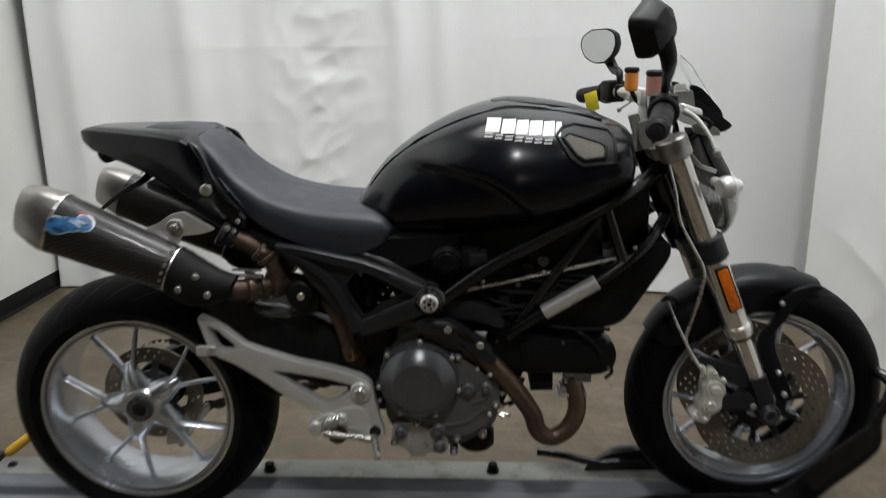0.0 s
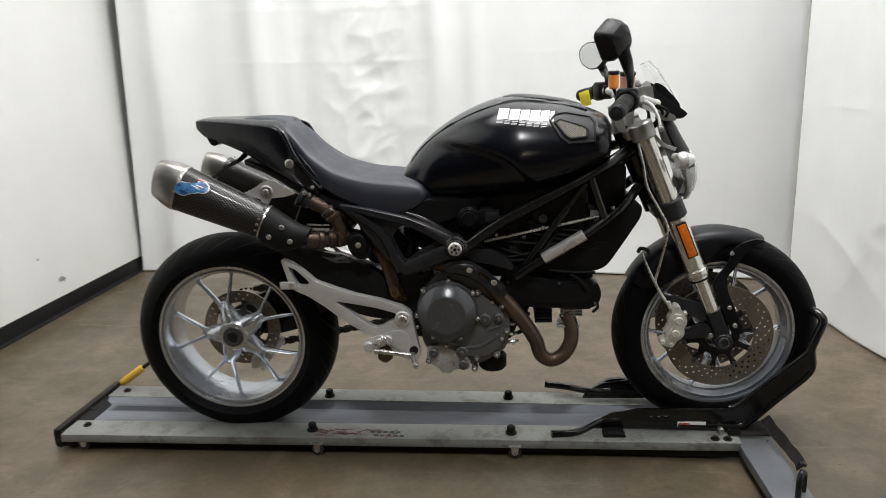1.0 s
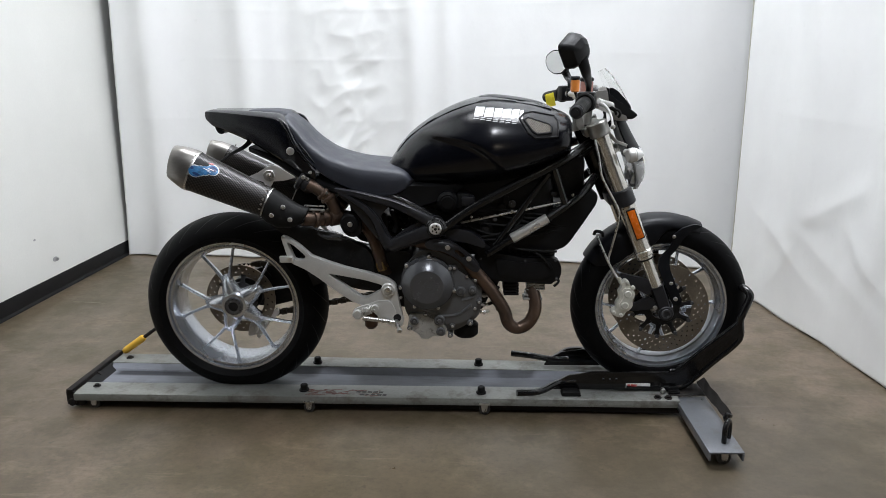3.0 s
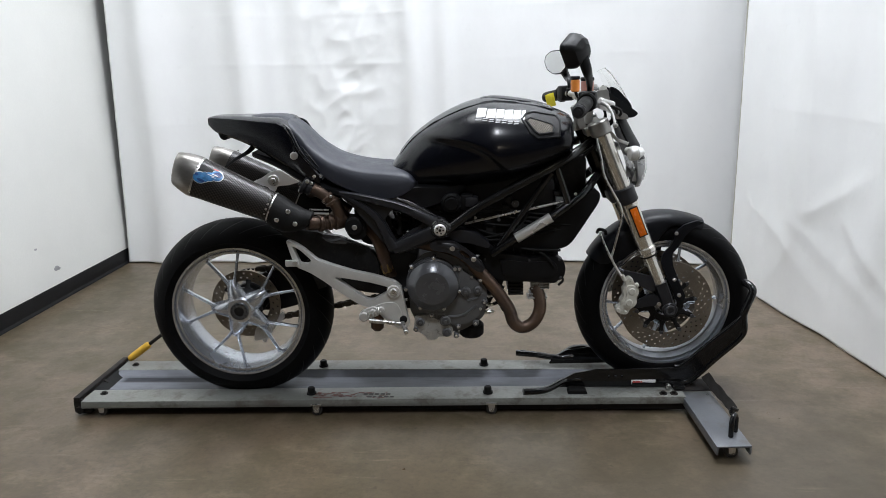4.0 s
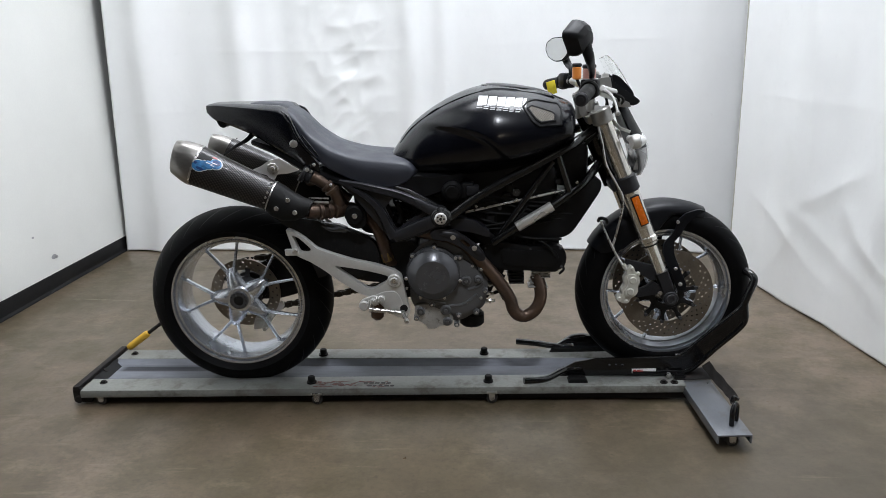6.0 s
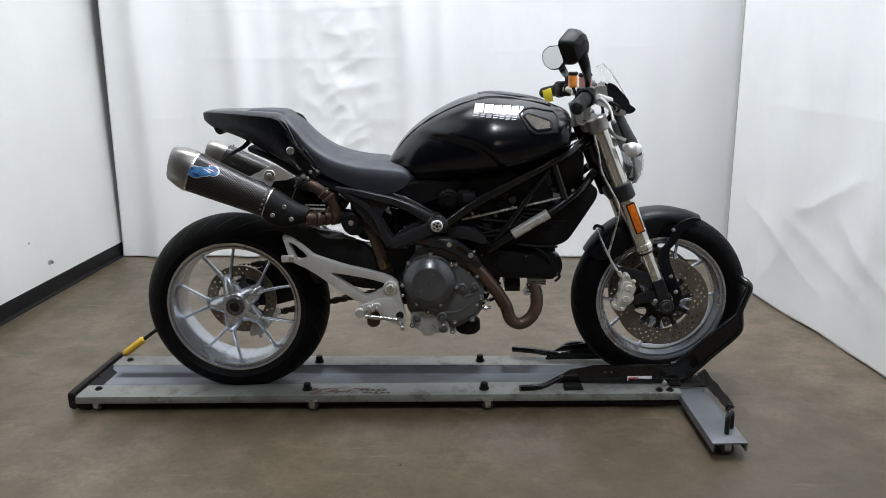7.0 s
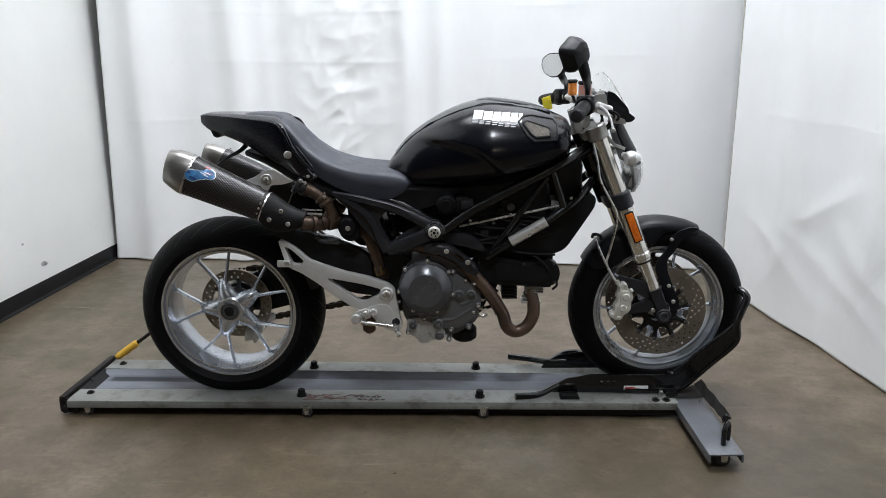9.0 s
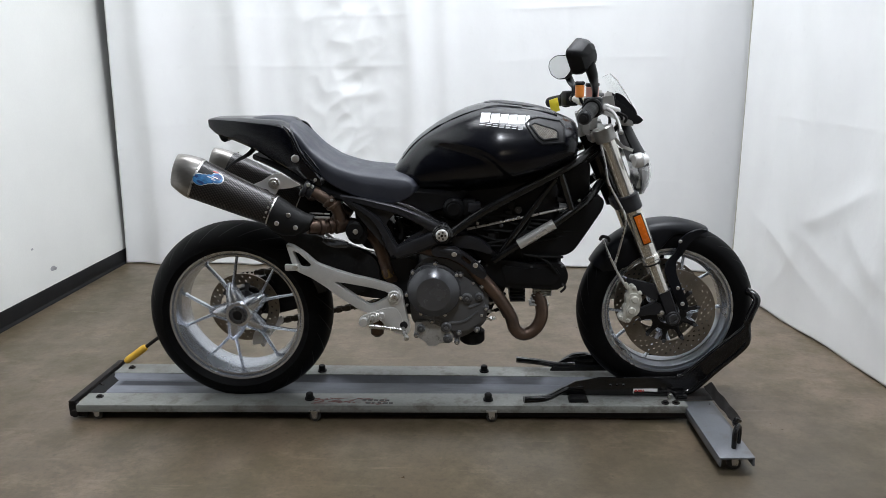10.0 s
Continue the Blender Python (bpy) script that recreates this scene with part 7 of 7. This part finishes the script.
    for t, x, z, w in ((0, 0.503, 1.128, 0.036), (0.3, 0.524, 1.108, 0.052), (0.6, 0.556, 1.062, 0.068), (0.85, 0.582, 1.018, 0.074), (1, 0.592, 0.994, 0.072)):
        out_l, in_l = [], []
        for k in range(9):
            a = -1 + k / 4
            out_l.append((x - 0.045 * a * a * (0.4 + 0.6 * t), w * a, z - 0.012 * a * a))
            in_l.append((x - 0.003 - 0.045 * a * a * (0.4 + 0.6 * t), w * a * 0.97, z - 0.001 - 0.012 * a * a))
        secs.append(out_l + in_l[::-1])
    loft(bm, secs)
    scr = part("fly_screen", bm, M_SCREEN, pod, "small clear fly screen", sharp=60)
    scr.visible_shadow = False
    for s in (-1, 1):
        bm = bmesh.new()
        plate(bm, [(0.504, 1.073), (0.529, 1.063), (0.575, 1.013), (0.575, 0.986), (0.540, 0.974), (0.512, 1.011)], *sorted((s * 0.062, s * 0.074)), bevel=0.005, radius=0.012)
        part("screen_side", bm, M_GUARD, pod, "dark side of the screen")
    # headlamp: bowl, lens, black cowl, indicators
    bm = bmesh.new()
    LAMP = [(0.970, 0.540, 0.570, 0.050), (0.925, 0.552, 0.594, 0.068), (0.880, 0.568, 0.620, 0.086), (0.840, 0.585, 0.638, 0.092), (0.800, 0.600, 0.640, 0.084), (0.765, 0.612, 0.634, 0.062), (0.742, 0.618, 0.626, 0.030)]
    secs = []
    for z, xb, xf, w in LAMP:
        ring = []
        for k in range(20):
            a = 2 * math.pi * k / 20
            xx = (xb + xf) / 2 + (xf - xb) / 2 * math.cos(a)
            ring.append((xx - 0.020 * abs(math.sin(a)) ** 2, w * math.sin(a), z))
        secs.append(ring)
    loft(bm, secs[3:])
    lamp_ob = part("headlamp", bm, M_LAMPGREY, bike, "grey headlamp bowl")
    bm = bmesh.new()
    loft(bm, secs[:4])
    part("headlamp_cowl", bm, M_PLASTIC, lamp_ob, "black headlamp cowl")
    bm = bmesh.new()
    front_rings = []
    for z, xb, xf, w in LAMP[2:6]:
        front_rings.append([(xf + 0.006 - 0.05 * abs(q) ** 2, w * 0.9 * q, z) for q in (-0.9, -0.6, -0.3, 0, 0.3, 0.6, 0.9)] + [(xf - 0.006 - 0.05 * abs(q) ** 2, w * 0.88 * q, z) for q in (0.9, 0.6, 0.3, 0, -0.3, -0.6, -0.9)])
    loft(bm, front_rings)
    lens = part("headlamp_lens", bm, M_FROST, lamp_ob, "clear headlamp lens")
    lens.visible_shadow = False
    for s in (-1, 1):
        bm = bmesh.new()
        rod(bm, (0.560, s * 0.085, 0.872), (0.575, s * 0.115, 0.872), 0.010, 12, bevel=0.002)
        rod(bm, (0.558, s * 0.135, 0.866), (0.580, s * 0.130, 0.868), 0.022, 16, r2=0.024, bevel=0.004)
        ind = part("indicator", bm, M_ALLOY, lamp_ob, "silver front indicator")
        bm = bmesh.new()
        rod(bm, (0.578, s * 0.131, 0.868), (0.604, s * 0.126, 0.871), 0.023, 18, r2=0.013, bevel=0.004)
        ln = part("indicator_lens", bm, M_FROST, lamp_ob, "clear indicator lens")
        ln.visible_shadow = False
        bm = bmesh.new()
        bar(bm, [(0.500, s * 0.095, 0.935), (0.530, s * 0.09, 0.905), (0.565, s * 0.085, 0.892)], [0.013, 0.010, 0.010], [0.006, 0.006, 0.006])
        part("lamp_bracket", bm, M_YOKE, lamp_ob, "alloy lamp bracket")


body()
chassis()
engine()
exhaust()
cockpit()


# ---------------------------------------------------------------- wheel chock and strap
def wheel_chock():
    root = thing("wheel_chock", "gloss black tubular steel front wheel chock bolted to the dolly", "wheel chock", BIKE)
    for s, y in ((-1, -0.098), (1, 0.098)):
        bm = bmesh.new()
        yo = s * 0.17
        tube(bm, [(0.225, yo, 0.082), (0.30, yo * 0.9, 0.080), (0.37, y * 1.05, 0.088), (0.43, y, 0.092)], 0.0115, 14)
        tube(bm, [(0.60, y, 0.076), (0.700, y, 0.072), (0.775, y, 0.074), (0.815, y, 0.098), (0.880, y, 0.162), (0.950, y, 0.228), (0.968, y, 0.262), (0.964, y, 0.315), (0.972, y, 0.345), (0.990, y * 0.95, 0.392), (0.985, y * 0.8, 0.410), (0.972, y * 0.5, 0.416), (0.968, 0.0, 0.416)], 0.0125, 14)
        part("side_tube", bm, M_CHOCK, root, "gloss black bent side tube")
        bm = bmesh.new()
        ya, yb = sorted((y, y + s * 0.008))
        plate(bm, [(0.340, 0.066), (0.365, 0.095), (0.405, 0.118), (0.480, 0.129), (0.755, 0.130), (0.775, 0.140), (0.955, 0.300), (0.968, 0.262), (0.950, 0.225), (0.815, 0.095), (0.775, 0.066)], ya, yb, [[(0.518, 0.108), (0.526, 0.108), (0.526, 0.100), (0.518, 0.100)], [(0.540, 0.108), (0.548, 0.108), (0.548, 0.100), (0.540, 0.100)], [(0.562, 0.108), (0.570, 0.108), (0.570, 0.100), (0.562, 0.100)]], bevel=0.0015, radius=0.006)
        part("side_panel", bm, M_CHOCK, root, "black steel side plate")
        bm = bmesh.new()
        tube(bm, [(0.745, y, 0.130), (0.775, y, 0.140), (0.86, y, 0.217), (0.945, y, 0.292), (0.966, y, 0.325)], 0.009, 10)
        part("upper_rail", bm, M_CHOCK, root)
    each("cross_bar", ((0.80, 0.080), (0.93, 0.215)), lambda bm, x, z: rod(bm, (x, -0.098, z), (x, 0.098, z), 0.011, 12), M_CHOCK, root)
    # cradle arch ahead of and behind the tyre on the far side
    bm = bmesh.new()
    plate(bm, [(0.362, 0.085), (0.400, 0.112), (0.425, 0.128), (0.470, 0.132), (0.530, 0.115), (0.55, 0.075), (0.37, 0.075)], 0.106, 0.122, bevel=0.003, radius=0.012)
    part("cradle_arch", bm, M_CHOCK, root)
    bm = bmesh.new()
    box(bm, 0.598, 0.680, -0.1085, -0.1062, 0.074, 0.090, 0.0004)
    st = part("sticker", bm, M_WHITE, root, "small white sticker")
    bm = bmesh.new()
    for xa, xb in ((0.603, 0.612), (0.614, 0.628), (0.630, 0.634)):
        box(bm, xa, xb, -0.1093, -0.1086, 0.077, 0.087)
    part("sticker_print", bm, M_RED, root, "red print on the sticker")
    bm = bmesh.new()
    plate(bm, [(0.375, 0.0605), (0.382, 0.074), (0.435, 0.074), (0.445, 0.0605)], -0.150, -0.112, bevel=0.003, radius=0.006)
    part("foot_pad", bm, M_RUBBER, root, "black rubber pad")
    bm = bmesh.new()
    rod(bm, (0.720, -0.112, 0.070), (0.720, -0.128, 0.070), 0.009, 12, bevel=0.002)
    part("clamp_screw", bm, M_STEEL, root)
    bm = bmesh.new()
    box(bm, 0.735, 0.775, -0.135, -0.10, 0.062, 0.078, 0.006)
    part("clamp", bm, M_CHOCK, root)


def strap():
    root = thing("tie_down_strap", "black webbing strap from the chock to the outrigger hook", "strap")
    bm = bmesh.new()
    line = curve_points([(0.845, -0.050, 0.112), (0.853, -0.100, 0.102), (0.868, -0.165, 0.090), (0.876, -0.225, 0.086), (0.868, -0.285, 0.094)], 10)
    secs = []
    for k, p in enumerate(line):
        # the band twists and puckers along its way
        turn = 0.45 + 0.30 * math.sin(k * 0.16)
        wide = 0.0150 + 0.001 * math.sin(k * 0.5)
        across, up = Vector((math.cos(turn), 0.25, math.sin(turn))) * wide, Vector((-math.sin(turn), 0, math.cos(turn))) * 0.0016
        ring = []
        for q in range(7):
            f = -1 + q / 3
            ring.append(p + across * f + up + Vector((0, 0, 0.0012 * math.sin(k * 0.7 + f * 3))))
        secs.append(ring + [r - 2 * up for r in ring[::-1]])
    loft(bm, secs)
    part("webbing", bm, M_WEB, root, "black webbing")
    bm = bmesh.new()
    tube(bm, [(0.874, -0.270, 0.098), (0.872, -0.290, 0.103), (0.866, -0.305, 0.113), (0.852, -0.312, 0.120), (0.845, -0.318, 0.108)], 0.0055, 8)
    part("hook", bm, M_CHOCK, root, "black steel hook")


wheel_chock()
strap()
